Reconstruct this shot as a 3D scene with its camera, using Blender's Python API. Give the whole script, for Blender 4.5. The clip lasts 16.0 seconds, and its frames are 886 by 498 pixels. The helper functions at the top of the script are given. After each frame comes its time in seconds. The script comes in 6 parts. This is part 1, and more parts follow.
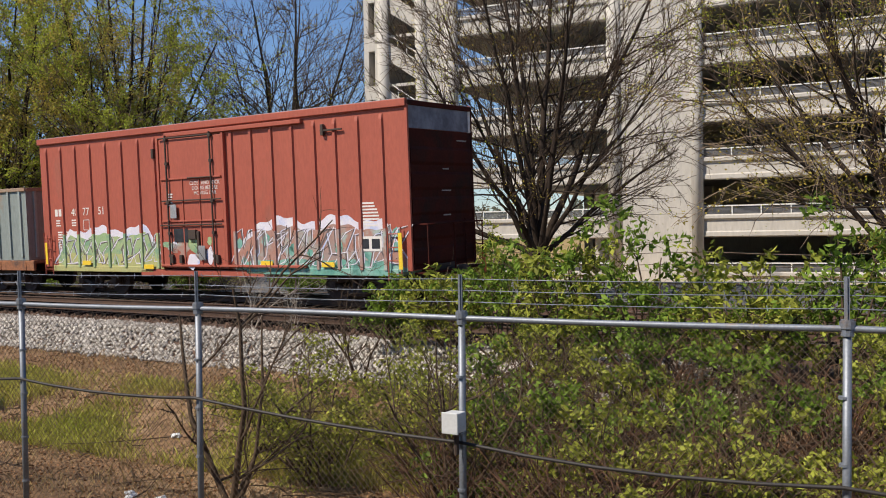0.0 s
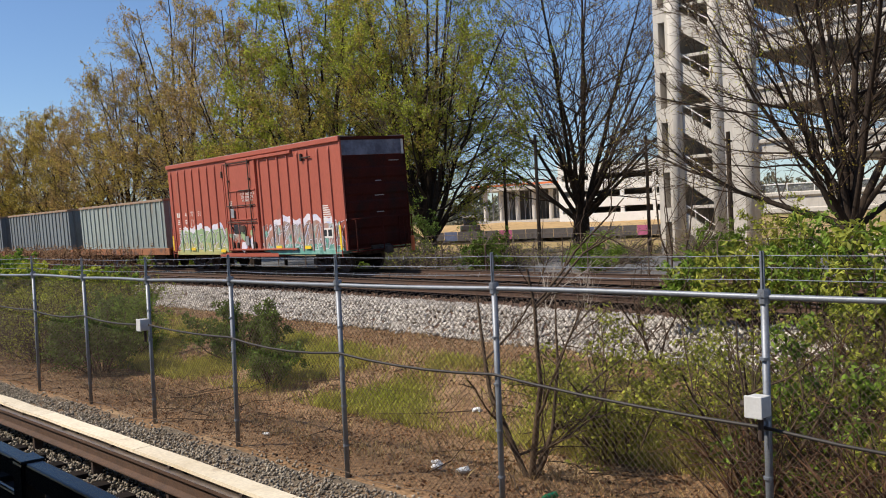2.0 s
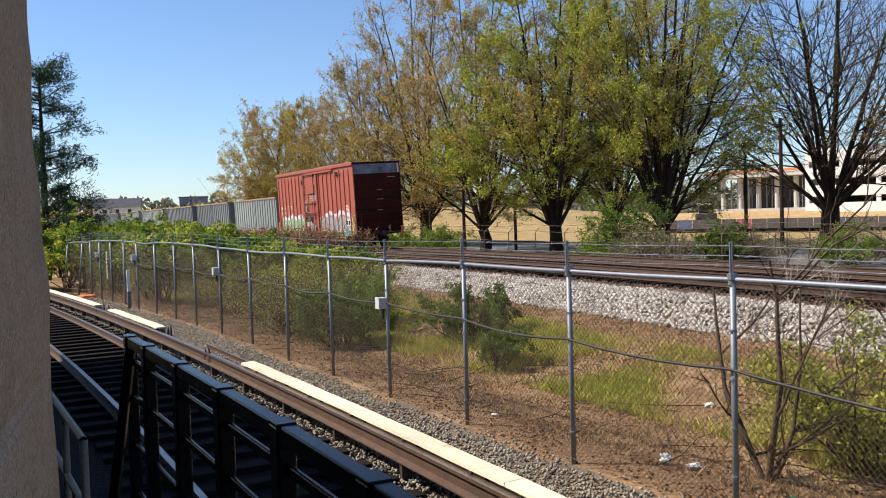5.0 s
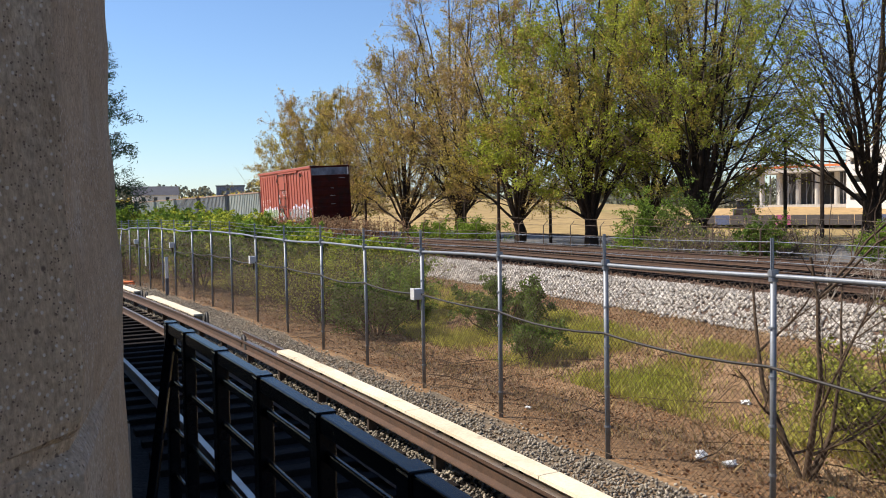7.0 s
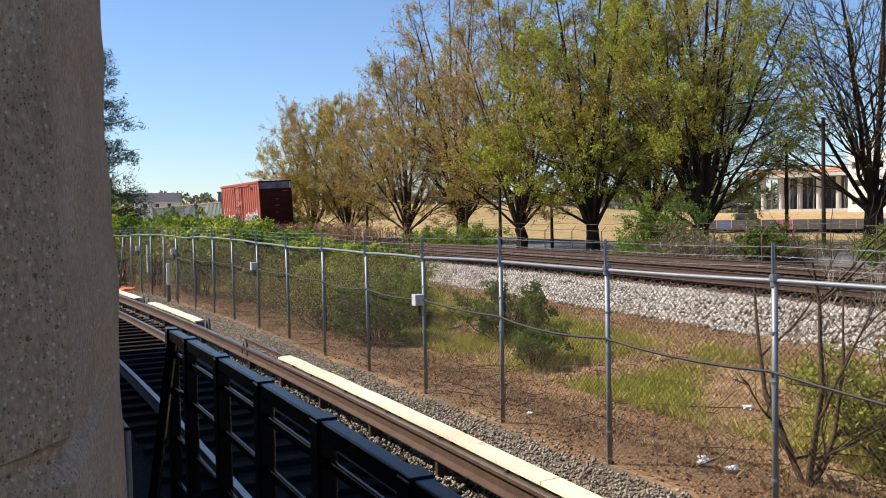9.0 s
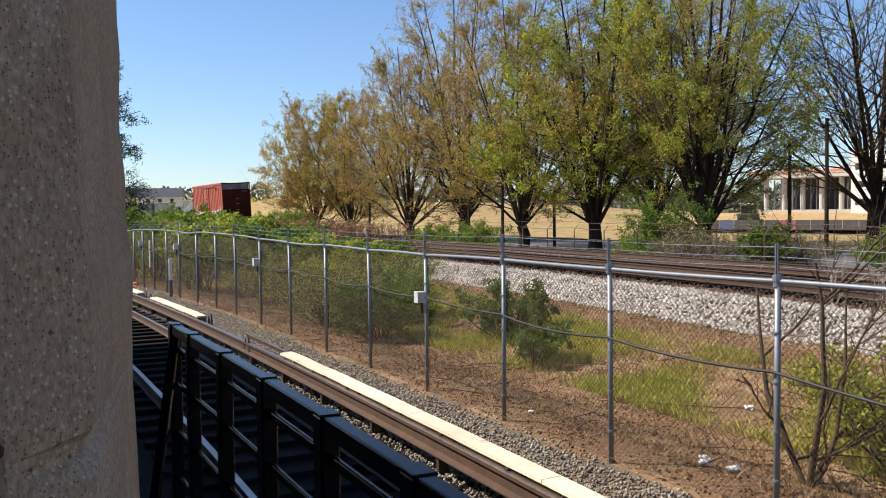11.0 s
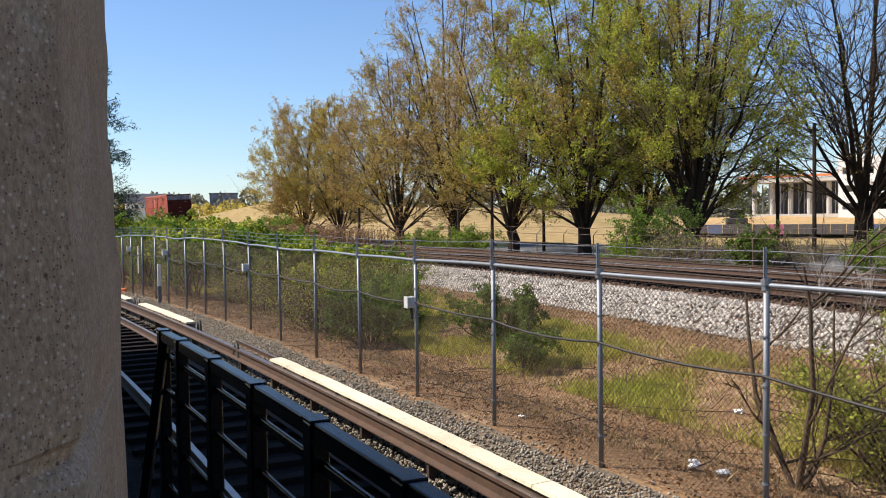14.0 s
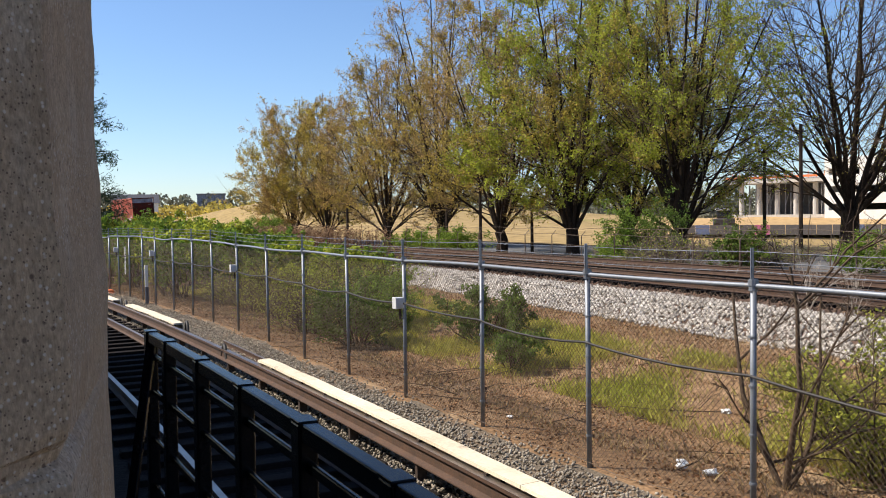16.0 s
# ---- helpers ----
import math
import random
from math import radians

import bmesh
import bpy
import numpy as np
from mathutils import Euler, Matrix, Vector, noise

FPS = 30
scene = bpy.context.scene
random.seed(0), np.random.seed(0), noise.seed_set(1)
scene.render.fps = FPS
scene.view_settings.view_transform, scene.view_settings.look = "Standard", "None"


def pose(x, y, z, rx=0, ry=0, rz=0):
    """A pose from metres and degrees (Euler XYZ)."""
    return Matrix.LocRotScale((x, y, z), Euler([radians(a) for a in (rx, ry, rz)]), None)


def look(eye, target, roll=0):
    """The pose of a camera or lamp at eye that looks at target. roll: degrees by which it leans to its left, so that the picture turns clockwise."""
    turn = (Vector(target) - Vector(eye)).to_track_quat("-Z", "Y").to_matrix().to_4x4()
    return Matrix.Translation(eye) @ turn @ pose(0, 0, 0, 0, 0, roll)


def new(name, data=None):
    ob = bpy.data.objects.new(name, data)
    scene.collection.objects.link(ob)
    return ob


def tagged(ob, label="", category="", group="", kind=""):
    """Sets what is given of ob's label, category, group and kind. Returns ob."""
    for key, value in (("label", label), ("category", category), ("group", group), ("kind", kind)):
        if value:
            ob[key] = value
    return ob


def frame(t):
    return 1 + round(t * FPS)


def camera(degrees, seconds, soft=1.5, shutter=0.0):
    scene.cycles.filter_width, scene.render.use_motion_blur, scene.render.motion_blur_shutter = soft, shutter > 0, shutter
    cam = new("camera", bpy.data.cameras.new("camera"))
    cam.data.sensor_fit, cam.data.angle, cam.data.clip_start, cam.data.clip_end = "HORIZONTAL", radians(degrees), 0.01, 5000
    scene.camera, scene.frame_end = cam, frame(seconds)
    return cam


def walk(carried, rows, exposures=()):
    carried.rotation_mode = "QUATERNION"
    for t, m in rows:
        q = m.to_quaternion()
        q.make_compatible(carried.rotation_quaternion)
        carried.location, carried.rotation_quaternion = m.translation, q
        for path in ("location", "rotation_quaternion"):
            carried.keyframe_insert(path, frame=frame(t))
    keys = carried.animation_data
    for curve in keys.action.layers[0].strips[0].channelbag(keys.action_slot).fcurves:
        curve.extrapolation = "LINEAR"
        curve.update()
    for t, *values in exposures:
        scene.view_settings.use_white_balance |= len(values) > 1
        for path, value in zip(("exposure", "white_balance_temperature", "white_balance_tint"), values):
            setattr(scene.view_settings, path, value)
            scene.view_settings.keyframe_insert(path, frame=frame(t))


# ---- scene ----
cam = camera(51.65, 16.0, soft=1.0)
EYE = 2.85
# seconds, eye to the side, eye ahead, then the turn about x, y and z
PATH = [
    (0.0, 0.062, 0.0, 88.95, 0.91, -34.36),
    (0.5, 0.062, 0.0, 88.98, 1.27, -31.35),
    (1.0, 0.062, 0.0, 88.78, 1.89, -27.13),
    (1.5, 0.061, 0.0, 88.65, 2.24, -22.11),
    (2.0, 0.061, 0.0, 88.22, 2.65, -16.29),
    (2.5, 0.060, 0.0, 88.06, 2.56, -11.14),
    (3.0, 0.060, 0.0, 87.99, 2.20, -8.14),
    (3.5, 0.059, 0.0, 87.97, 2.24, -5.36),
    (4.0, 0.058, 0.0, 88.01, 2.33, -3.62),
    (4.5, 0.054, 0.0, 87.83, 2.12, -3.50),
    (5.0, 0.037, 0.0, 87.89, 1.79, -1.97),
    (7.5, 0.005, 0.0, 87.37, 1.04, 0.23),
    (8.0, 0.011, 0.0, 87.72, 1.08, 0.30),
    (8.5, 0.012, 0.0, 87.80, 1.27, 0.25),
    (11.0, 0.000, 0.0, 87.63, 0.73, 0.42),
    (11.5, 0.000, 0.0, 87.69, 0.75, 0.34),
    (12.0, 0.009, 0.0, 87.81, 1.00, 0.01),
    (12.5, 0.000, 0.0, 88.10, 0.86, -0.03),
    (13.0, 0.000, 0.0, 88.27, 0.71, 0.02),
    (13.5, 0.000, 0.0, 88.16, 0.68, -0.03),
    (14.0, 0.000, 0.0, 87.94, 0.85, -0.23),
    (14.5, 0.000, 0.0, 88.10, 0.81, -0.34),
    (15.0, 0.000, 0.0, 88.10, 0.79, -0.39),
    (15.5, 0.000, 0.0, 87.98, 0.99, -0.29),
    (16.0, 0.000, 0.0, 87.97, 0.86, -0.96),
]
walk(cam, [(t, pose(x, y, EYE, rx, ry, rz)) for t, x, y, rx, ry, rz in PATH],
     [(0.0, 0.12), (1.5, 0.14), (2.5, 0.30), (3.5, 0.50), (16.0, 0.52)])

# ---- light ----
SUN_AZ, SUN_EL = radians(278), radians(47)   # clockwise from +y, as seen from above
SUN_DIR = Vector((math.sin(SUN_AZ) * math.cos(SUN_EL), math.cos(SUN_AZ) * math.cos(SUN_EL), math.sin(SUN_EL)))
world = bpy.data.worlds.new("world")
scene.world = world
world.use_nodes = True
sky = world.node_tree.nodes.new("ShaderNodeTexSky")
sky.sky_type, sky.sun_disc = "NISHITA", False
sky.sun_elevation, sky.sun_rotation = SUN_EL, SUN_AZ
sky.altitude, sky.air_density, sky.dust_density, sky.ozone_density = 20, 1.0, 0.15, 3.2
background = world.node_tree.nodes["Background"]
clear = world.node_tree.nodes.new("ShaderNodeMix")
clear.data_type, clear.blend_type = "RGBA", "MULTIPLY"
clear.inputs[0].default_value, clear.inputs[7].default_value = 1.0, (0.91, 1.0, 1.16, 1.0)
world.node_tree.links.new(sky.outputs[0], clear.inputs[6])
world.node_tree.links.new(clear.outputs[2], background.inputs[0])
background.inputs[1].default_value = 0.095
sun = new("sun", bpy.data.lights.new("sun", "SUN"))
sun.data.energy, sun.data.angle, sun.data.color = 5.0, radians(0.5), (1.0, 0.905, 0.765)
sun.matrix_world = look((0, 0, 60), Vector((0, 0, 60)) - SUN_DIR)


# ---- materials ----
def material(name, color, rough=0.8, metal=0.0, other=None, scale=4.0, spread=0.5, fine=40.0, grain=0.25, bump=0.2,
             bump_size=0.01, vary=0.0, island=0.0, spec=0.5, third=None, third_scale=1.0, third_at=(0.5, 0.62), stretch=(1, 1, 1), weave=0.0):
    """A surface with patches at one scale, grain at a finer one, and fine relief."""
    m = bpy.data.materials.new(name)
    m.use_nodes = True
    nt = m.node_tree
    nodes, links = nt.nodes, nt.links
    b = nodes["Principled BSDF"]
    b.inputs["Roughness"].default_value, b.inputs["Metallic"].default_value = rough, metal
    b.inputs["Specular IOR Level"].default_value = spec
    coord = nodes.new("ShaderNodeTexCoord")
    mp = nodes.new("ShaderNodeMapping")
    mp.inputs["Scale"].default_value = stretch
    links.new(coord.outputs["Object"], mp.inputs[0])

    def noise_at(size, detail=5.0):
        n = nodes.new("ShaderNodeTexNoise")
        n.inputs["Scale"].default_value, n.inputs["Detail"].default_value = size, detail
        n.inputs["Roughness"].default_value = 0.62
        links.new(mp.outputs[0], n.inputs[0])
        return n.outputs["Fac"]

    def ramp(fac, lo, hi):
        r = nodes.new("ShaderNodeMapRange")
        r.inputs[1].default_value, r.inputs[2].default_value = lo, hi
        links.new(fac, r.inputs[0])
        return r.outputs[0]

    def mix(a, c, fac, how="MIX"):
        x = nodes.new("ShaderNodeMix")
        x.data_type, x.blend_type = "RGBA", how
        for sock, val in ((x.inputs[6], a), (x.inputs[7], c), (x.inputs[0], fac)):
            if isinstance(val, (tuple, list)):
                sock.default_value = (*val[:3], 1)
            elif isinstance(val, (int, float)):
                sock.default_value = val
            else:
                links.new(val, sock)
        return x.outputs[2]

    other = other or tuple(c * 0.6 for c in color)
    col = mix(color, other, ramp(noise_at(scale), 0.5 - spread / 2, 0.5 + spread / 2))
    if third:
        col = mix(col, third, ramp(noise_at(third_scale, 7.0), *third_at))
    g = ramp(noise_at(fine, 3.0), 0.3, 0.7)
    gm = nodes.new("ShaderNodeMapRange")
    gm.inputs[3].default_value, gm.inputs[4].default_value = 1 - grain, 1 + grain
    links.new(g, gm.inputs[0])
    comb = nodes.new("ShaderNodeVectorMath")
    comb.operation = "SCALE"
    links.new(col, comb.inputs[0])
    links.new(gm.outputs[0], comb.inputs[3])
    out = comb.outputs[0]
    for amount, source in ((vary, "object"), (island, "island")):
        if amount:
            if source == "object":
                rnd = nodes.new("ShaderNodeObjectInfo").outputs["Random"]
            else:
                rnd = nodes.new("ShaderNodeNewGeometry").outputs["Random Per Island"]
            vm = nodes.new("ShaderNodeMapRange")
            vm.inputs[3].default_value, vm.inputs[4].default_value = 1 - amount, 1 + amount
            links.new(rnd, vm.inputs[0])
            sc = nodes.new("ShaderNodeVectorMath")
            sc.operation = "SCALE"
            links.new(out, sc.inputs[0])
            links.new(vm.outputs[0], sc.inputs[3])
            out = sc.outputs[0]
    links.new(out, b.inputs["Base Color"])
    if bump:
        bp = nodes.new("ShaderNodeBump")
        bp.inputs["Strength"].default_value, bp.inputs["Distance"].default_value = bump, bump_size
        links.new(noise_at(fine * 0.7, 4.0), bp.inputs["Height"])
        links.new(bp.outputs[0], b.inputs["Normal"])
    return m


def leafy(name, color, other, through_light=0.35, island=0.45, scale=0.6):
    """Leaves: matt, varied leaf by leaf, letting some light through."""
    m = material(name, color, 0.55, other=other, scale=scale, spread=0.4, fine=9, grain=0.2, bump=0, island=island, spec=0.15)
    nt = m.node_tree
    b = nt.nodes["Principled BSDF"]
    tr = nt.nodes.new("ShaderNodeBsdfTranslucent")
    mx = nt.nodes.new("ShaderNodeMixShader")
    mx.inputs[0].default_value = through_light
    src = b.inputs["Base Color"].links[0].from_socket
    nt.links.new(src, tr.inputs[0])
    nt.links.new(b.outputs[0], mx.inputs[1])
    nt.links.new(tr.outputs[0], mx.inputs[2])
    nt.links.new(mx.outputs[0], nt.nodes["Material Output"].inputs[0])
    return m


M_GROUND = material("earth_and_leaf_litter", (0.30, 0.19, 0.105), 0.95, other=(0.15, 0.085, 0.045), scale=0.8, fine=14, grain=0.45, bump=0.6, bump_size=0.04, third=(0.36, 0.25, 0.15), third_scale=0.3, spec=0.12)
M_FIELD = material("dry_field", (0.40, 0.28, 0.135), 0.95, other=(0.30, 0.22, 0.09), scale=0.03, fine=0.6, grain=0.3, bump=0, third=(0.17, 0.20, 0.05), third_scale=0.018, third_at=(0.54, 0.66), spec=0.12)
M_ASPHALT = material("worn_asphalt", (0.16, 0.16, 0.165), 0.9, other=(0.11, 0.11, 0.115), scale=0.2, fine=3, grain=0.2, bump=0.1, spec=0.12)
# Metro bed near black: the deep shade over the track is in the colour.
M_BED = material("ballast_bed_darkened_for_shade", (0.022, 0.018, 0.016), 0.95, other=(0.012, 0.010, 0.009), scale=2, fine=22, grain=0.5, bump=0.8, bump_size=0.05, spec=0.12)
M_BED_TAN = material("trodden_tan_gravel", (0.20, 0.165, 0.125), 0.95, other=(0.12, 0.095, 0.07), scale=1.6, fine=30, grain=0.5, bump=0.8, bump_size=0.03, third=(0.22, 0.15, 0.095), third_scale=0.6, spec=0.12)
M_BED_RUSTY = material("rust_stained_ballast", (0.15, 0.095, 0.07), 0.95, other=(0.09, 0.06, 0.045), scale=1.5, fine=22, grain=0.5, bump=0.8, bump_size=0.05, spec=0.12)
M_STONE = material("grey_ballast_stone", (0.33, 0.29, 0.235), 0.9, other=(0.22, 0.19, 0.155), scale=1.2, fine=30, grain=0.3, bump=0, island=0.5, spec=0.12)
M_STONE_PALE = material("pale_ballast_stone", (0.50, 0.465, 0.42), 0.9, other=(0.30, 0.27, 0.235), scale=0.8, fine=30, grain=0.3, bump=0, island=0.55, spec=0.12)
M_STONE_BROWN = material("rusty_ballast_stone", (0.19, 0.12, 0.085), 0.9, other=(0.11, 0.07, 0.05), scale=0.8, fine=30, grain=0.25, bump=0, island=0.45, spec=0.12)
M_RAIL = material("rusty_rail_steel", (0.115, 0.062, 0.038), 0.8, 0.1, other=(0.06, 0.036, 0.025), scale=6, fine=60, grain=0.3)
M_RAIL_TOP = material("polished_rail_head", (0.42, 0.38, 0.35), 0.35, 0.9, other=(0.30, 0.22, 0.17), scale=3, fine=50, grain=0.2)
# Ties blackened to carry the metro track's shade; the freight ties share them.
M_TIE = material("old_timber_tie_darkened_for_shade", (0.018, 0.013, 0.011), 0.95, other=(0.010, 0.008, 0.007), scale=3, fine=30, grain=0.4, vary=0.3, spec=0.12)
M_COVER = material("cream_cover_board", (0.78, 0.70, 0.55), 0.7, other=(0.62, 0.53, 0.38), scale=1.2, fine=25, grain=0.12, third=(0.36, 0.26, 0.17), third_scale=2.2, third_at=(0.62, 0.72), vary=0.06)
M_GALV = material("galvanised_steel", (0.26, 0.285, 0.33), 0.52, 0.45, other=(0.19, 0.205, 0.23), scale=5, fine=60, grain=0.15, bump=0.1, third=(0.30, 0.20, 0.12), third_scale=3, third_at=(0.62, 0.75))
M_WIRE = material("galvanised_wire", (0.17, 0.125, 0.09), 0.65, 0.1, other=(0.08, 0.055, 0.04), scale=0.8, fine=30, grain=0.2, bump=0)
M_WIRE_DARK = material("black_cable", (0.035, 0.03, 0.028), 0.6, bump=0.2)
M_ENAMEL = material("grey_white_enamel", (0.62, 0.63, 0.64), 0.45, other=(0.52, 0.52, 0.52), scale=6, fine=50, grain=0.08)
M_CONCRETE_COL = material("rough_pitted_concrete", (0.52, 0.375, 0.245), 0.92, other=(0.37, 0.265, 0.175), scale=9, fine=330, grain=0.30, bump=1.0, bump_size=0.003, third=(0.52, 0.42, 0.32), third_scale=7, third_at=(0.5, 0.7), stretch=(1, 1, 0.55), spec=0.15)


def add_aggregate(m, size, dark, light):
    """Specks of dark and light stone showing in a cast surface."""
    nt = m.node_tree
    b = nt.nodes["Principled BSDF"]
    src = b.inputs["Base Color"].links[0].from_socket
    coord = nt.nodes.new("ShaderNodeTexCoord")
    for scale, tone, lo, hi in ((size, dark, 0.80, 0.86), (size * 0.6, light, 0.84, 0.9), (size * 0.4, dark, 0.965, 0.985)):
        vor = nt.nodes.new("ShaderNodeTexVoronoi")
        vor.inputs["Scale"].default_value = scale
        nt.links.new(coord.outputs["Object"], vor.inputs["Vector"])
        split = nt.nodes.new("ShaderNodeSeparateColor")
        nt.links.new(vor.outputs["Color"], split.inputs[0])
        pick = nt.nodes.new("ShaderNodeMapRange")
        pick.inputs[1].default_value, pick.inputs[2].default_value = lo, hi
        nt.links.new(split.outputs[0], pick.inputs[0])
        near = nt.nodes.new("ShaderNodeMapRange")
        near.inputs[1].default_value, near.inputs[2].default_value = 0.5, 0.25
        nt.links.new(vor.outputs["Distance"], near.inputs[0])
        both = nt.nodes.new("ShaderNodeMath")
        both.operation = "MULTIPLY"
        nt.links.new(pick.outputs[0], both.inputs[0])
        nt.links.new(near.outputs[0], both.inputs[1])
        mx = nt.nodes.new("ShaderNodeMix")
        mx.data_type = "RGBA"
        mx.inputs[7].default_value = (*tone, 1)
        nt.links.new(both.outputs[0], mx.inputs[0])
        nt.links.new(src, mx.inputs[6])
        src = mx.outputs[2]
    nt.links.new(src, b.inputs["Base Color"])


add_aggregate(M_CONCRETE_COL, 620.0, (0.17, 0.115, 0.08), (0.62, 0.53, 0.43))
M_CONCRETE = material("pale_precast_concrete", (0.55, 0.51, 0.455), 0.85, other=(0.45, 0.415, 0.37), scale=0.25, fine=6, grain=0.1, bump=0.1, third=(0.44, 0.40, 0.36), third_scale=0.35, third_at=(0.6, 0.75), stretch=(1, 1, 0.25))
# Grey concrete carrying the platform's shade as extra darkness; the kerb shares it.
M_CONCRETE_GREY = material("grey_concrete_darkened_for_shade", (0.10, 0.092, 0.082), 0.9, other=(0.07, 0.065, 0.058), scale=0.8, fine=20, grain=0.15, spec=0.12)
# Colour of the sheets that stand in for shade inside open storeys.
M_DARK = material("interior_shade", (0.10, 0.09, 0.08), 0.9, other=(0.06, 0.055, 0.05), scale=0.3, fine=4)
M_WHITE = material("white_paint", (0.78, 0.77, 0.74), 0.55, other=(0.68, 0.66, 0.62), scale=1, fine=20, grain=0.08)
M_SLAT = material("grey_louvre", (0.17, 0.17, 0.18), 0.6, other=(0.12, 0.12, 0.13), scale=2, fine=20)
# Barrier black is deepened so that its colour holds the canopy's shade.
M_RAILING = material("black_steel_deepened_for_shade", (0.002, 0.002, 0.003), 0.26, other=(0.005, 0.005, 0.006), scale=4, fine=40, grain=0.2, bump=0.15, bump_size=0.003, spec=0.16)
M_HANDRAIL = material("weathered_metal_handrail", (0.30, 0.24, 0.17), 0.5, 0.4, other=(0.22, 0.17, 0.12), scale=6, fine=50, grain=0.2)
M_BOX = material("faded_boxcar_red", (0.40, 0.098, 0.06), 0.62, other=(0.34, 0.08, 0.05), scale=0.8, fine=14, grain=0.1, bump=0.12, bump_size=0.01, third=(0.27, 0.10, 0.065), third_scale=1.1, third_at=(0.62, 0.76), stretch=(1, 1, 0.35), spec=0.4)
# Boxcar red darkened: the unlit end's shade is put into the colour.
M_BOX_END_SHADED = material("boxcar_end_darkened_for_shade", (0.085, 0.016, 0.010), 0.8, other=(0.045, 0.011, 0.008), scale=1.0, fine=14, grain=0.2, bump=0.15, third=(0.03, 0.016, 0.013), third_scale=0.8, third_at=(0.5, 0.66), spec=0.12)
M_BOX_ROOF = material("roof_steel", (0.44, 0.44, 0.46), 0.5, 0.5, other=(0.30, 0.28, 0.27), scale=0.8, fine=20, grain=0.15)
M_BLUEGREY = material("weathered_blue_grey_panel", (0.25, 0.28, 0.36), 0.45, 0.3, other=(0.11, 0.12, 0.17), scale=1.8, spread=0.3, fine=10, grain=0.15)
M_STEEL_DARK = material("grimy_black_steel", (0.045, 0.036, 0.032), 0.75, 0.2, other=(0.08, 0.05, 0.035), scale=3, fine=30, grain=0.3)
M_ORANGE = material("orange_marker_paint", (0.75, 0.17, 0.05), 0.6, other=(0.6, 0.13, 0.04), scale=4, fine=30)
M_YELLOW = material("yellow_paint", (0.85, 0.60, 0.03), 0.55, other=(0.75, 0.48, 0.03), scale=6, fine=40, grain=0.1)
M_LETTER = material("white_stencil_paint", (0.78, 0.74, 0.70), 0.6, other=(0.66, 0.60, 0.55), scale=8, fine=60, grain=0.12, bump=0)
M_GRAF_GREEN = material("green_spray_paint", (0.29, 0.40, 0.20), 0.55, other=(0.42, 0.46, 0.22), scale=1.1, spread=0.25, fine=18, grain=0.12, bump=0, third=(0.20, 0.33, 0.20), third_scale=2.2)
M_GRAF_YELLOW = material("olive_yellow_spray_paint", (0.47, 0.43, 0.16), 0.55, other=(0.36, 0.38, 0.17), scale=1.6, spread=0.3, fine=18, grain=0.12, bump=0)
M_GRAF_TEAL = material("teal_spray_paint", (0.13, 0.36, 0.28), 0.55, other=(0.30, 0.46, 0.40), scale=1.4, spread=0.3, fine=18, grain=0.12, bump=0, third=(0.09, 0.24, 0.20), third_scale=2.0)
M_GRAF_GREY = material("grey_brown_spray_paint", (0.34, 0.25, 0.22), 0.55, other=(0.42, 0.19, 0.13), scale=1.3, spread=0.3, fine=18, grain=0.12, bump=0, third=(0.36, 0.42, 0.38), third_scale=1.7)
M_GRAF_WHITE = material("white_spray_paint", (0.78, 0.74, 0.74), 0.5, other=(0.62, 0.58, 0.70), scale=2, fine=20, grain=0.08, bump=0, third=(0.48, 0.52, 0.72), third_scale=1.4, third_at=(0.55, 0.65))
M_GRAF_DARK = material("dark_spray_line", (0.10, 0.09, 0.09), 0.5, other=(0.17, 0.12, 0.11), scale=3, fine=20, bump=0)
M_CONT_A = material("pale_grey_green_container", (0.30, 0.335, 0.31), 0.65, other=(0.24, 0.27, 0.25), scale=0.7, fine=12, grain=0.12, third=(0.32, 0.19, 0.11), third_scale=1.2, third_at=(0.6, 0.72), vary=0.15, stretch=(1, 1, 0.4))
M_CONT_B = material("dull_grey_container", (0.17, 0.19, 0.20), 0.65, other=(0.13, 0.145, 0.15), scale=0.7, fine=12, grain=0.12, third=(0.22, 0.14, 0.09), third_scale=1.2, third_at=(0.6, 0.72), vary=0.2, stretch=(1, 1, 0.4))
M_FLAT = material("rusty_orange_flatcar", (0.36, 0.14, 0.055), 0.8, other=(0.22, 0.09, 0.045), scale=1.4, fine=16, grain=0.3, third=(0.10, 0.06, 0.045), third_scale=1.1)
M_BARK = material("dark_tree_bark", (0.055, 0.04, 0.03), 0.95, other=(0.03, 0.022, 0.018), scale=1.5, fine=14, grain=0.35, bump=0.6, bump_size=0.03, stretch=(1, 1, 0.3), spec=0.12)
M_TWIG = material("grey_brown_twig", (0.11, 0.076, 0.05), 0.9, other=(0.065, 0.045, 0.032), scale=2, fine=20, grain=0.25, bump=0, spec=0.12)
M_TWIG_TREE = material("sunlit_tan_twig", (0.25, 0.185, 0.13), 0.9, other=(0.15, 0.11, 0.078), scale=0.6, fine=20, grain=0.25, bump=0, spec=0.15)
M_TWIG_RED = material("reddish_dead_cane", (0.16, 0.085, 0.052), 0.9, other=(0.085, 0.048, 0.032), scale=2, fine=20, grain=0.25, bump=0, island=0.3, spec=0.12)
M_TWIG_PALE = material("pale_bleached_stick", (0.42, 0.37, 0.31), 0.9, other=(0.30, 0.25, 0.2), scale=2, fine=20, grain=0.25, bump=0)
M_LEAF_LIME = leafy("young_lime_leaf", (0.42, 0.45, 0.06), (0.29, 0.33, 0.045), 0.5)
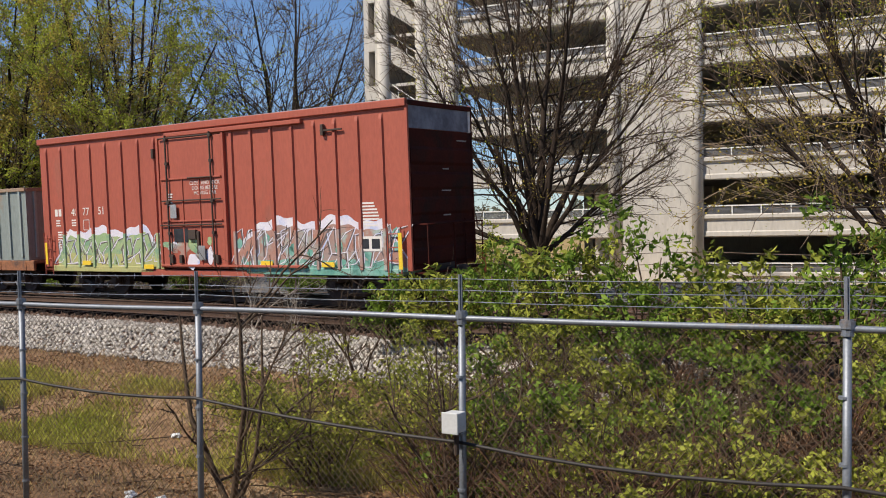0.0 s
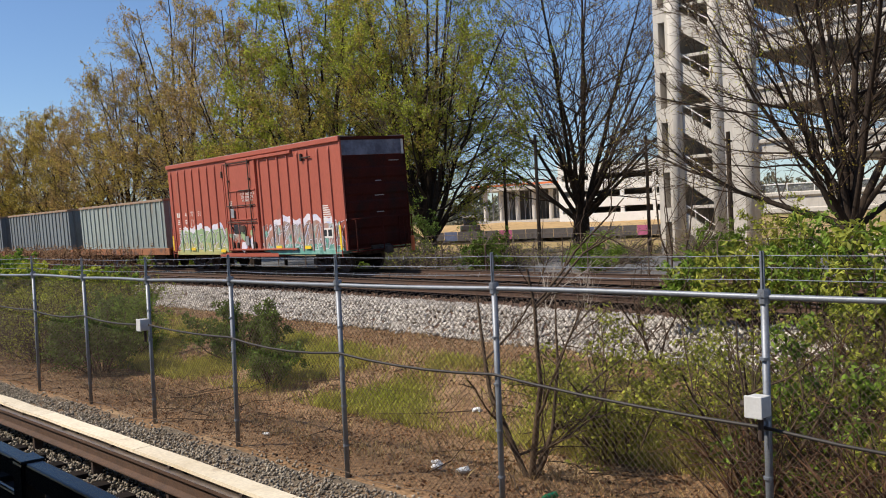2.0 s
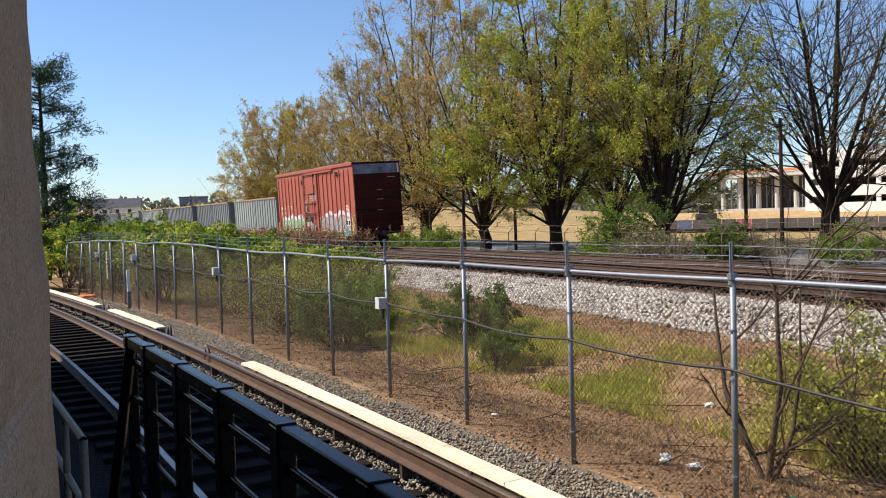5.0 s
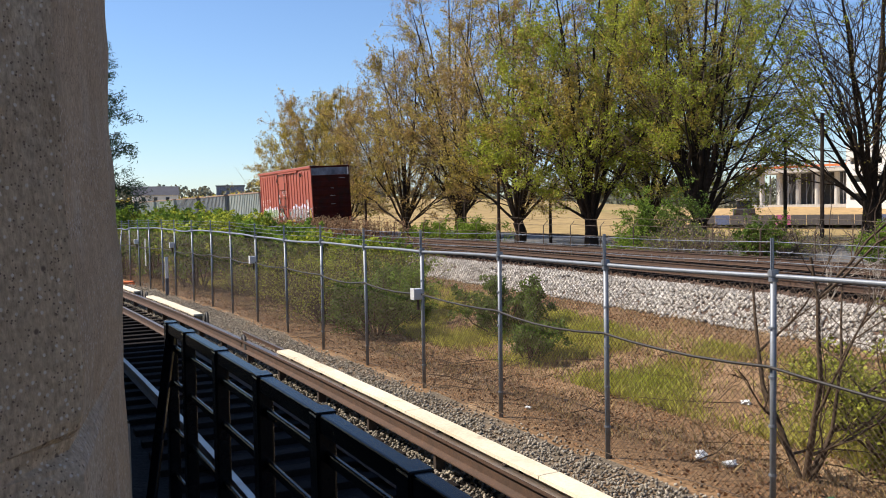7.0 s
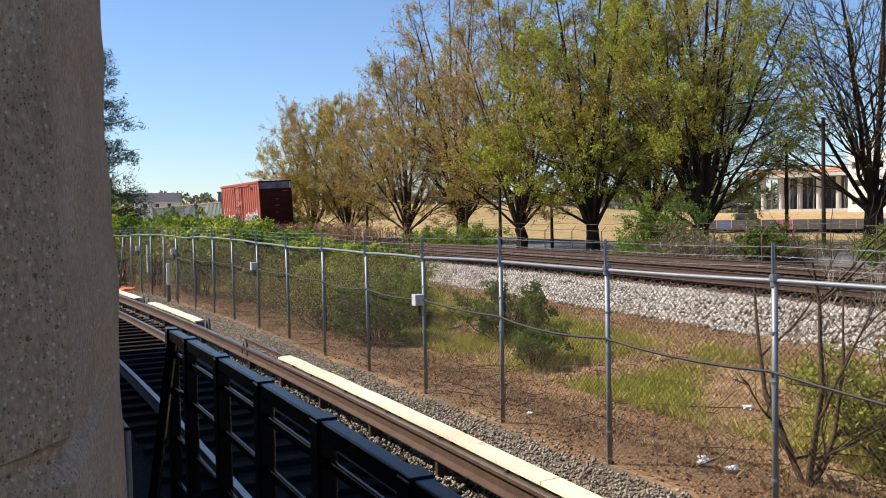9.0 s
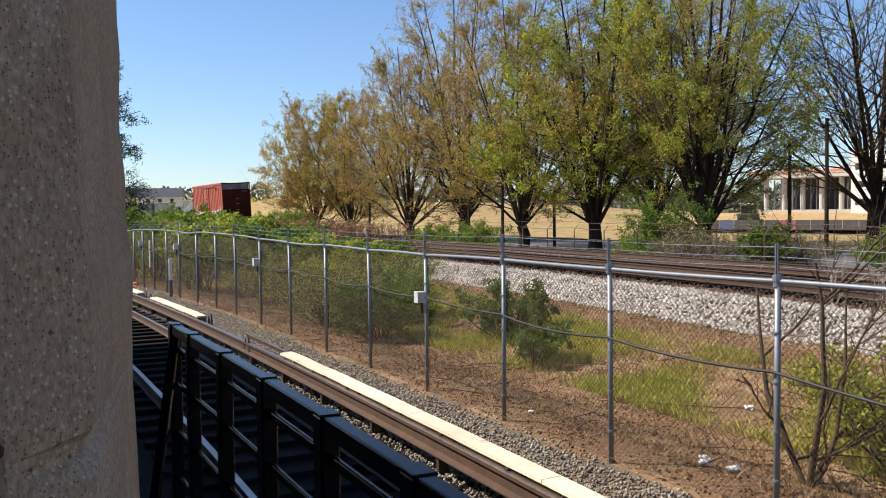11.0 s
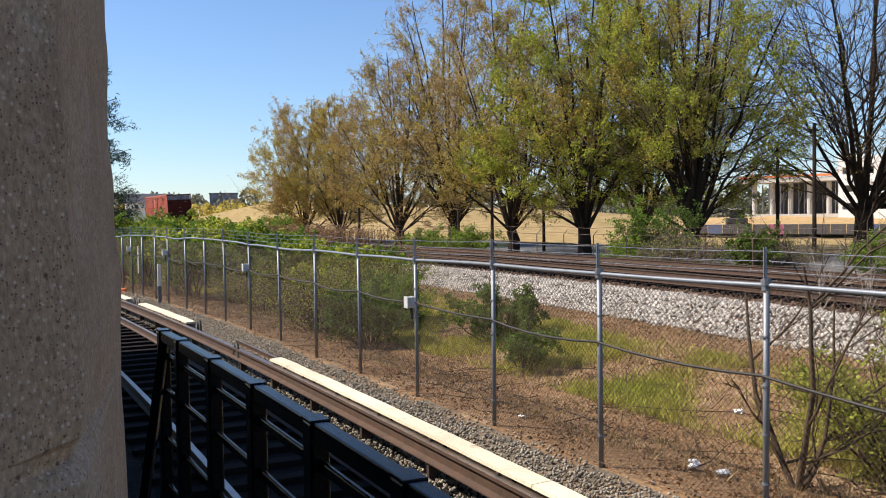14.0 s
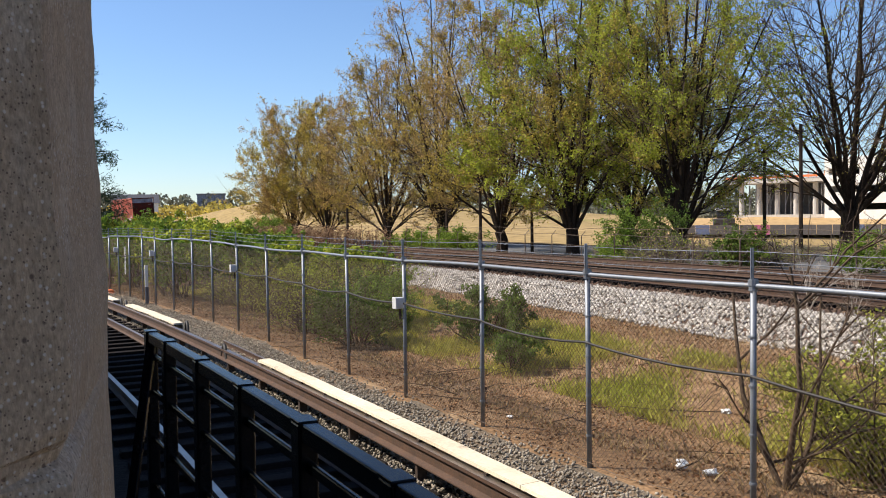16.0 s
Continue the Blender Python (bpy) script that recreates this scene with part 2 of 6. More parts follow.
M_LEAF_OLIVE = leafy("olive_gold_bud", (0.52, 0.42, 0.09), (0.40, 0.31, 0.075), 0.48)
M_LEAF_RUST = leafy("rust_gold_bud", (0.47, 0.33, 0.115), (0.36, 0.24, 0.09), 0.48)
M_LEAF_GREEN = leafy("fresh_green_leaf", (0.15, 0.235, 0.030), (0.21, 0.29, 0.045))
M_LEAF_DARK = leafy("deep_green_leaf", (0.10, 0.155, 0.03), (0.14, 0.20, 0.036))
M_LEAF_SMALL = leafy("small_yellow_green_leaf", (0.38, 0.39, 0.065), (0.23, 0.26, 0.042))
M_LEAF_PINE = leafy("blue_green_needle", (0.055, 0.10, 0.055), (0.035, 0.075, 0.035), 0.15)
M_GRASS = leafy("spring_grass", (0.36, 0.38, 0.06), (0.47, 0.40, 0.12), 0.3, 0.4, 0.5)
M_STRAW = leafy("dry_straw", (0.42, 0.32, 0.16), (0.30, 0.20, 0.10), 0.25, 0.4)
M_REED = leafy("dry_reed", (0.36, 0.22, 0.12), (0.27, 0.16, 0.09), 0.25, 0.4)
M_LITTER = material("dead_leaf", (0.33, 0.185, 0.095), 0.9, other=(0.16, 0.09, 0.05), scale=1.0, fine=20, grain=0.3, bump=0, island=0.6, spec=0.12)
M_RUBBISH = material("pale_litter", (0.72, 0.72, 0.72), 0.5, other=(0.55, 0.58, 0.6), scale=8, fine=30, bump=0)
M_BOTTLE = material("green_glass_litter", (0.02, 0.22, 0.09), 0.15, other=(0.02, 0.15, 0.06), bump=0)
M_ROOFTILE = material("dark_shingle", (0.10, 0.10, 0.12), 0.8, other=(0.07, 0.07, 0.085), scale=0.5, fine=5)
M_SCAFFOLD = material("scaffold_steel", (0.26, 0.25, 0.24), 0.6, 0.3, other=(0.17, 0.16, 0.16), scale=0.6, fine=5)
M_NET = material("orange_safety_net", (0.78, 0.20, 0.06), 0.7, other=(0.6, 0.16, 0.06), scale=0.4, fine=4)
M_EARTH = material("ochre_site_earth", (0.52, 0.35, 0.17), 0.95, other=(0.40, 0.27, 0.13), scale=0.08, fine=1, grain=0.2, spec=0.12)
M_HOARD = material("dark_fence_screen", (0.06, 0.055, 0.06), 0.8, other=(0.10, 0.09, 0.09), scale=0.3, fine=3)
M_BRUSH = material("tangled_brush", (0.20, 0.165, 0.135), 0.95, other=(0.12, 0.095, 0.08), scale=1, fine=10, bump=0, island=0.4, spec=0.12)
M_GLASS = material("dark_window_glass", (0.03, 0.035, 0.045), 0.1, other=(0.05, 0.05, 0.06), scale=1, fine=5, bump=0)
M_FAR_WOOD = leafy("far_bare_wood", (0.21, 0.20, 0.15), (0.14, 0.15, 0.10), 0.2, 0.35, 0.02)


# ---- mesh tools ----
TH = radians(24)
U, N = Vector((-math.sin(TH), math.cos(TH), 0)), Vector((math.cos(TH), math.sin(TH), 0))


def P(s, n, z=0.0):
    """World place from metres along the line (s), across it (n), and up."""
    return U * s + N * n + Vector((0, 0, z))


def P_inv(x, y):
    return x * U.x + y * U.y, x * N.x + y * N.y


def box(bm, size, at=(0, 0, 0), m=None, bevel=0.0):
    """A box in a bmesh, centred at a place, optionally turned by m and bevelled."""
    mat = Matrix.Translation(at) @ (m or Matrix()) @ Matrix.Diagonal((*size, 1))
    vs = bmesh.ops.create_cube(bm, size=1.0, matrix=mat)["verts"]
    if bevel:
        es = list({e for v in vs for e in v.link_edges})
        bmesh.ops.bevel(bm, geom=es, offset=bevel, segments=2, affect="EDGES", profile=0.5)
    return vs


def rod(bm, a, b, r, r2=None, sides=8, caps=True):
    a, b = Vector(a), Vector(b)
    d = b - a
    m = Matrix.Translation((a + b) / 2) @ d.to_track_quat("Z", "Y").to_matrix().to_4x4()
    bmesh.ops.create_cone(bm, cap_ends=caps, segments=sides, radius1=r, radius2=r if r2 is None else r2, depth=d.length, matrix=m)


def mesh_of(bm, name, mats, smooth=False):
    me = bpy.data.meshes.new(name)
    bm.to_mesh(me)
    bm.free()
    for mt in (mats if isinstance(mats, (list, tuple)) else [mats]):
        me.materials.append(mt)
    if smooth:
        me.polygons.foreach_set("use_smooth", [True] * len(me.polygons))
    return me


def part(name, bm, mat, parent=None, label="", m=None, smooth=False):
    """Links a bmesh (or a mesh) as one mesh object under a thing or a part."""
    me = bm if isinstance(bm, bpy.types.Mesh) else mesh_of(bm, name, mat, smooth)
    ob = new(name, me)
    if parent is not None:
        ob.parent = parent
    if m is not None:
        ob.matrix_basis = m
    if label:
        ob["label"] = label
    return ob


def thing(name, label, category, m=None, group="", kind=""):
    ob = new(name)
    ob.empty_display_size = 0.2
    if m is not None:
        ob.matrix_basis = m
    return tagged(ob, label, category, group, kind)


def array_mesh(name, verts, faces, mat, smooth=False):
    """A mesh from numpy arrays; all faces have the same number of corners."""
    verts, faces = np.asarray(verts, dtype=np.float32), np.asarray(faces, dtype=np.int32)
    me = bpy.data.meshes.new(name)
    k = faces.shape[1]
    me.vertices.add(len(verts))
    me.vertices.foreach_set("co", verts.ravel())
    me.loops.add(faces.size)
    me.loops.foreach_set("vertex_index", faces.ravel())
    me.polygons.add(len(faces))
    me.polygons.foreach_set("loop_start", np.arange(0, faces.size, k, dtype=np.int32))
    me.polygons.foreach_set("loop_total", np.full(len(faces), k, dtype=np.int32))
    me.update(calc_edges=True)
    if smooth:
        me.polygons.foreach_set("use_smooth", [True] * len(me.polygons))
    me.materials.append(mat)
    return me


def frames_for(rng, count, tilt=1.0):
    """Random pairs of directions across one another."""
    a = rng.normal(size=(count, 3)) * np.array([1, 1, tilt])
    a /= np.linalg.norm(a, axis=1)[:, None]
    b = np.cross(a, rng.normal(size=(count, 3)))
    b /= np.linalg.norm(b, axis=1)[:, None]
    return a, b


def leaf_mesh(name, centres, size, mat, rng, slim=0.5, tilt=1.0):
    """Pointed leaves, one folded lozenge at each centre."""
    c = np.asarray(centres)
    k = len(c)
    a, b = frames_for(rng, k, tilt)
    s = size * rng.uniform(0.55, 1.3, k)[:, None]
    nrm = np.cross(a, b)
    v = np.stack([c - a * s * 0.5, c + b * s * slim * 0.5 + nrm * s * 0.1, c + a * s * 0.5, c - b * s * slim * 0.5 + nrm * s * 0.1], 1)
    idx = np.arange(k)[:, None] * 4
    f = np.concatenate([idx + [0, 1, 2], idx + [0, 2, 3]], 0)
    return array_mesh(name, v.reshape(-1, 3), f, mat)


def stone_mesh(name, centres, size, mat, rng):
    """Broken stones: squashed, uneven octahedra."""
    c = np.asarray(centres)
    k = len(c)
    base = np.array([[1, 0, 0], [-1, 0, 0], [0, 1, 0], [0, -1, 0], [0, 0, 1], [0, 0, -1]], float)
    a, b = frames_for(rng, k)
    n3 = np.cross(a, b)
    R = np.stack([a, b, n3], -1)
    loc = base[None] * (size * rng.uniform(0.5, 1.25, (k, 6, 1))) + rng.normal(size=(k, 6, 3)) * size * 0.15
    v = c[:, None] + np.einsum("kij,klj->kli", R, loc)
    f = np.array([[0, 2, 4], [2, 1, 4], [1, 3, 4], [3, 0, 4], [2, 0, 5], [1, 2, 5], [3, 1, 5], [0, 3, 5]])
    return array_mesh(name, v.reshape(-1, 3), (np.arange(k)[:, None, None] * 6 + f[None]).reshape(-1, 3), mat)


class Tubes:
    """Collects tapered tubes along polylines, and makes one mesh of them."""

    def __init__(self):
        self.v, self.f, self.count = [], [], 0

    def add(self, pts, radii, sides=4):
        pts = np.asarray(pts, float)
        d = np.empty_like(pts)
        d[1:-1], d[0], d[-1] = pts[2:] - pts[:-2], pts[1] - pts[0], pts[-1] - pts[-2]
        d /= np.sqrt((d * d).sum(1))[:, None] + 1e-9
        rx, ry, rz = (0.31, 0.17, 0.93) if abs(d[0, 2]) < 0.9 else (1.0, 0.1, 0.0)
        dx, dy, dz = d[:, 0], d[:, 1], d[:, 2]
        a = np.empty_like(pts)
        a[:, 0], a[:, 1], a[:, 2] = dy * rz - dz * ry, dz * rx - dx * rz, dx * ry - dy * rx
        a /= np.sqrt((a * a).sum(1))[:, None] + 1e-9
        b = np.empty_like(pts)
        b[:, 0], b[:, 1], b[:, 2] = dy * a[:, 2] - dz * a[:, 1], dz * a[:, 0] - dx * a[:, 2], dx * a[:, 1] - dy * a[:, 0]
        ang = np.arange(sides) * 2 * math.pi / sides
        ring = (np.cos(ang)[None, :, None] * a[:, None] + np.sin(ang)[None, :, None] * b[:, None]) * np.asarray(radii)[:, None, None]
        self.v.append((pts[:, None] + ring).reshape(-1, 3))
        k = len(pts)
        i = np.arange(k - 1)[:, None] * sides
        j = np.arange(sides)[None]
        q = np.stack([i + j, i + (j + 1) % sides, i + sides + (j + 1) % sides, i + sides + j], -1).reshape(-1, 4)
        self.f.append(q + self.count)
        self.count += k * sides

    def mesh(self, name, mat, smooth=True):
        return array_mesh(name, np.concatenate(self.v), np.concatenate(self.f), mat, smooth)


# ---- the lines of the place ----
def bend(s, start, amount):
    return amount * max(0.0, s - start) ** 2


def n_freight(s):
    return 21.7 - bend(s, 29, 0.00033) - bend(s, 140, 0.0007) - (0.0016 * (29 - max(s, -10)) ** 2 if s < 29 else 0.0)


def n_third(s):
    return 4.15 - bend(s, 0, 0.0017)


FENCE_S = [-9.0, -6.6, -4.1, -1.6, 0.9, 3.65, 6.35, 8.6, 10.9, 13.35, 15.8, 18.1, 20.7, 23.2, 25.8, 28.0, 30.0, 32.3, 34.4, 36.0, 37.5, 39.1, 40.8, 42.6]
FENCE_N = [7.9, 7.55, 7.2, 6.9, 6.6, 6.25, 6.05, 5.78, 5.62, 5.52, 5.42, 5.26, 5.18, 5.03, 4.9, 4.72, 4.47, 4.22, 4.05, 3.78, 3.55, 3.33, 2.95, 2.5]
FENCE_TOP = [2.17, 2.17, 2.17, 2.17, 2.17, 2.17, 2.18, 2.18, 2.19, 2.16, 2.16, 2.19, 2.17, 2.2, 2.25, 2.27, 2.27, 2.27, 2.28, 2.28, 2.27, 2.25, 2.22, 2.15]


def n_fence(s):
    return float(np.interp(s, FENCE_S, FENCE_N)) - (max(0, s - 42.6) * 0.28 if s > 42.6 else 0)


RAIL_TOP = 0.95


def ground_z(s, n):
    """Height of the ground: flat metro bed, ditch, grassy bank, ballast, and the land beyond."""
    nf, nb = n_fence(s), n_freight(s)
    foot, top = nb - 7.9, nb - 7.0
    if n <= nf + 0.6:
        z = 0.0
    elif n <= foot:
        q = (n - nf - 0.6) / (foot - nf - 0.6)
        if q < 0.28:
            z = -0.22 * math.sin(q / 0.28 * math.pi / 2)
        else:
            k = (q - 0.28) / 0.72
            k = min(1.0, k * 1.35)
            z = -0.22 + 0.46 * k * k * (3 - 2 * k)
    elif n <= top:
        z = 0.24 + 0.46 * (n - foot) / (top - foot)
    elif n <= nb + 2.6:
        z = 0.70
    elif n <= nb + 4.2:
        z = 0.70 - 0.9 * (n - nb - 2.6) / 1.6
    else:
        z = -0.2
    far = max(0.0, math.hypot(s, n) - 95)
    x, y = P(s, n)[:2]
    az = math.atan2(x, y)
    if far:
        hill = 5.5 * math.exp(-((az + 0.17) / 0.12) ** 2) + 4.6 * math.exp(-((az - 0.06) / 0.2) ** 2)
        w = min(1.0, far / 110)
        keep = min(1.0, max(0.0, abs(n - nb) - 8) / 25)
        z += hill * w * w * (3 - 2 * w) * keep
    return z


# ---- large structure ----
def build_ground():
    ss = np.concatenate([-np.geomspace(2600, 45, 10), np.arange(-36, 60, 0.7), np.geomspace(60, 2800, 60)])
    nn = np.concatenate([-np.geomspace(2600, 20, 12), np.arange(-16, 4, 2.0), np.arange(4, 16, 0.22), np.arange(16, 32, 0.5), np.geomspace(32, 2800, 50)])
    rng = np.random.default_rng(3)
    verts = []
    for s in ss:
        for n in nn:
            x, y, _ = P(s, n)
            z = ground_z(s, n)
            if 4.5 < n < 14 and abs(s) < 60:
                z += 0.05 * noise.noise((s * 0.9, n * 0.9, 0)) + 0.025 * noise.noise((s * 3, n * 3, 5))
            verts.append((x, y, z))
    w = len(nn)
    i, j = np.meshgrid(np.arange(len(ss) - 1), np.arange(w - 1), indexing="ij")
    a = (i * w + j).ravel()
    faces = np.stack([a, a + w, a + w + 1, a + 1], 1)
    me = array_mesh("ground", verts, faces[:, ::-1], M_GROUND, True)
    for m in (M_FIELD, M_BED, M_BED_RUSTY, M_BED_TAN):
        me.materials.append(m)
    cs = (ss[:-1] + ss[1:]) / 2
    cn = (nn[:-1] + nn[1:]) / 2
    idx = []
    for s in cs:
        nf, nb = n_fence(s), n_freight(s)
        for n in cn:
            if n_third(s) + 0.1 < n < nf - 0.1 and s < 80:
                idx.append(4)
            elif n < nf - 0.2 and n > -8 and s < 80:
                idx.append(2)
            elif nb - 7.9 < n < nb + 4 and abs(s) < 260:
                idx.append(3)
            elif n > nb + 9 or s > 75 or n < -8:
                idx.append(1)
            else:
                idx.append(0)
    me.polygons.foreach_set("material_index", idx)
    tagged(new("ground", me), "uneven earth, gravel and dry grass beside the tracks", "ground", kind="structure")


def strip(name, s_list, left, right, z, thick, mat, label, category, kind="structure"):
    """A long slab that follows the line."""
    bm = bmesh.new()
    rows = []
    for s in s_list:
        zz = z(s) if callable(z) else z
        rows.append([bm.verts.new(P(s, left(s), zz)), bm.verts.new(P(s, right(s), zz)), bm.verts.new(P(s, right(s), zz - thick)), bm.verts.new(P(s, left(s), zz - thick))])
    for a, b in zip(rows, rows[1:]):
        for k in range(4):
            bm.faces.new((a[k], a[(k + 1) % 4], b[(k + 1) % 4], b[k]))
    bm.faces.new(rows[0]), bm.faces.new(rows[-1][::-1])
    bmesh.ops.recalc_face_normals(bm, faces=bm.faces)
    return tagged(part(name, bm, mat), label, category, kind=kind)


RAIL_PROFILE = [(-0.07, 0), (0.07, 0), (0.07, 0.012), (0.012, 0.03), (0.012, 0.115), (0.036, 0.125), (0.036, 0.155), (-0.036, 0.155), (-0.036, 0.125), (-0.012, 0.115), (-0.012, 0.03), (-0.07, 0.012)]


def rail(parent, s_list, n_of, top, name="rail", label="", scale=1.0, profile=RAIL_PROFILE):
    """A rolled steel rail along the line, with a bright running face."""
    bm = bmesh.new()
    rows = []
    for s in s_list:
        rows.append([bm.verts.new(P(s, n_of(s) + dx * scale, top + (dz - 0.155) * scale)) for dx, dz in profile])
    k = len(profile)
    for a, b in zip(rows, rows[1:]):
        for i in range(k):
            f = bm.faces.new((a[i], a[(i + 1) % k], b[(i + 1) % k], b[i]))
            f.material_index = 1 if i == 6 else 0
    bm.faces.new(rows[0]), bm.faces.new(rows[-1][::-1])
    bmesh.ops.recalc_face_normals(bm, faces=bm.faces)
    return part(name, bm, [M_RAIL, M_RAIL_TOP], parent, label)


def heading_at(n_of, s):
    d = (n_of(s + 0.5) - n_of(s - 0.5))
    return TH - math.atan2(d, 1.0)


def build_tracks():
    rng = np.random.default_rng(8)
    s_far = list(np.arange(-40, 60, 2.0)) + list(np.arange(60, 330, 5.0))
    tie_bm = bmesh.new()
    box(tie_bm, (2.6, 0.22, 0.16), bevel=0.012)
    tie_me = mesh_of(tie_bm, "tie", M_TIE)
    for k, (shift, label) in enumerate(((0.0, "far freight track with rusty rails on timber ties"), (-4.05, "near freight track with rusty rails on timber ties"))):
        track = thing("railway_track", label, "railway track", kind="structure")
        for side in (-0.7525, 0.7525):
            rail(track, s_far, lambda s, d=shift + side: n_freight(s) + d, RAIL_TOP + (0.03 if side > 0 else 0))
        for i in range(150):
            s = -14 + i * 0.56
            x, y, _ = P(s, n_freight(s) + shift + rng.normal() * 0.03)
            part("tie", tie_me, None, track, m=pose(x, y, RAIL_TOP - 0.155 - 0.075, 0, 0, math.degrees(heading_at(n_freight, s)) + rng.normal() * 0.8))
    metro = thing("metro_track", "metro track with rails in deep shade on timber ties", "railway track", kind="structure")
    s_m = list(np.arange(-10, 48, 1.0))
    for off in (-2.32, -0.80):
        rail(metro, s_m, lambda s, d=off: n_third(s) + d, 0.22)
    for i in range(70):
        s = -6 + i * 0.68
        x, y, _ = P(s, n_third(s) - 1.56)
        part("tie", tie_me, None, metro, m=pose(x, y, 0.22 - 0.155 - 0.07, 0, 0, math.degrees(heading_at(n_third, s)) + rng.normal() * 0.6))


def build_third_rail():
    s_all = list(np.arange(-8, 44, 1.0))
    t = thing("third_rail", "brown conductor rail on insulators beside the metro track", "third rail", kind="structure")
    rail(t, s_all, lambda s: n_third(s) - 0.13, 0.40, "conductor_rail", scale=1.25)
    bm = bmesh.new()
    box(bm, (0.12, 0.07, 0.2), (0, 0, 0.1), bevel=0.01)
    ins = mesh_of(bm, "insulator", M_STEEL_DARK)
    bm = bmesh.new()
    box(bm, (0.02, 0.05, 0.34), (0, 0, 0.17)), box(bm, (0.2, 0.05, 0.02), (-0.09, 0, 0.33))
    brk = mesh_of(bm, "bracket", M_STEEL_DARK)
    for i in range(26):
        s = -7 + i * 2.0
        x, y, _ = P(s, n_third(s) - 0.13)
        h = math.degrees(heading_at(n_third, s))
        part("insulator", ins, None, t, m=pose(x, y, 0.0, 0, 0, h))
    # cover boards, with the gaps where the rail lies bare
    for a, b in ((-8, 15.4), (21.9, 27.6), (29.4, 40.5)):
        cover = thing("third_rail_cover", "cream painted cover board over the conductor rail, flaking", "cover board", group="cover boards")
        step = 3.0
        s = a
        while s < b - 0.2:
            e = min(b, s + step - 0.012)
            bm = bmesh.new()
            rows = []
            for q in np.linspace(s, e, 4):
                n0 = n_third(q)
                jig = 0.006 * math.sin(q * 3.1)
                rows.append([bm.verts.new(P(q, n0 + dx, 0.43 + dz + jig)) for dx, dz in ((-0.10, 0.0), (-0.095, 0.035), (0.11, 0.045), (0.13, 0.03), (0.13, -0.16), (0.105, -0.16), (0.105, 0.0))])
            for r0, r1 in zip(rows, rows[1:]):
                for k in range(7):
                    bm.faces.new((r0[k], r0[(k + 1) % 7], r1[(k + 1) % 7], r1[k]))
            bm.faces.new(rows[0]), bm.faces.new(rows[-1][::-1])
            bmesh.ops.recalc_face_normals(bm, faces=bm.faces)
            part("board", bm, M_COVER, cover)
            s += step
        for q in np.arange(a + 0.6, b, 1.5):
            x, y, _ = P(q, n_third(q) + 0.07)
            part("bracket", brk, None, cover, m=pose(x, y, 0.09, 0, 0, math.degrees(heading_at(n_third, q))))
    # spare rail lying in the gravel
    spare = thing("spare_rail", "rusty spare rail lying on the gravel beside the fence", "rail")
    rail(spare, [13.9, 16, 18.3, 20.8], lambda s: n_third(s) + 0.62 + 0.02 * (s - 14), 0.13, scale=0.8)
    # cable loops that join the conductor rail
    for s, n0 in ((27.9, 0), (28.6, 0), (21.3, 0.1), (17.2, -0.15)):
        tb = Tubes()
        pts = [P(s + 0.45 * k, n_third(s) + 0.0 + n0, 0.18 + (0.34 if s != 17.2 else 0.3) * math.sin(math.pi * k)) for k in np.linspace(0, 1, 9)]
        tb.add(pts, [0.035] * 9, 6)
        c = new("jumper_cable", tb.mesh("jumper_cable", M_WIRE_DARK))
        tagged(c, "black looped power cable at the end of the conductor rail", "cable", group="jumper cables")


def build_ballast():
    rng = np.random.default_rng(5)
    k = 30000
    s = 2 + 42 * rng.uniform(0, 1, k) ** 1.5
    q = rng.uniform(0, 1, k)
    c = np.empty((k, 3))
    for i in range(k):
        a, b = n_third(s[i]) - 0.5, n_fence(s[i]) - 0.25 + rng.normal() * 0.12
        n = a + (b - a) * q[i]
        c[i] = P(s[i], n, 0.012 + 0.03 * rng.random())
    ob = new("metro_ballast", stone_mesh("metro_ballast", c, 0.024, M_STONE, rng))
    tagged(ob, "grey crushed stone ballast between conductor rail and fence", "ballast", kind="stuff")
    for name, count, lo, hi, s0, s1, mat, size, label in (
            ("shoulder_ballast", 38000, -8.15, -6.2, 3, 62, M_STONE_PALE, 0.052, "pale grey crushed stone on the shoulder of the freight line"),
            ("track_ballast", 14000, -6.4, 2.8, 4, 60, M_STONE_BROWN, 0.05, "rust-brown crushed stone between the freight rails")):
        s = s0 + (s1 - s0) * rng.uniform(0, 1, count) ** 1.15
        c = np.empty((count, 3))
        for i in range(count):
            n = n_freight(s[i]) + lo + (hi - lo) * rng.random() + (rng.normal() * 0.12 if lo < -8 else 0)
            c[i] = P(s[i], n, ground_z(s[i], n) + 0.02 * rng.random() + 0.012)
        tagged(new(name, stone_mesh(name, c, size, mat, rng)), label, "ballast", kind="stuff")


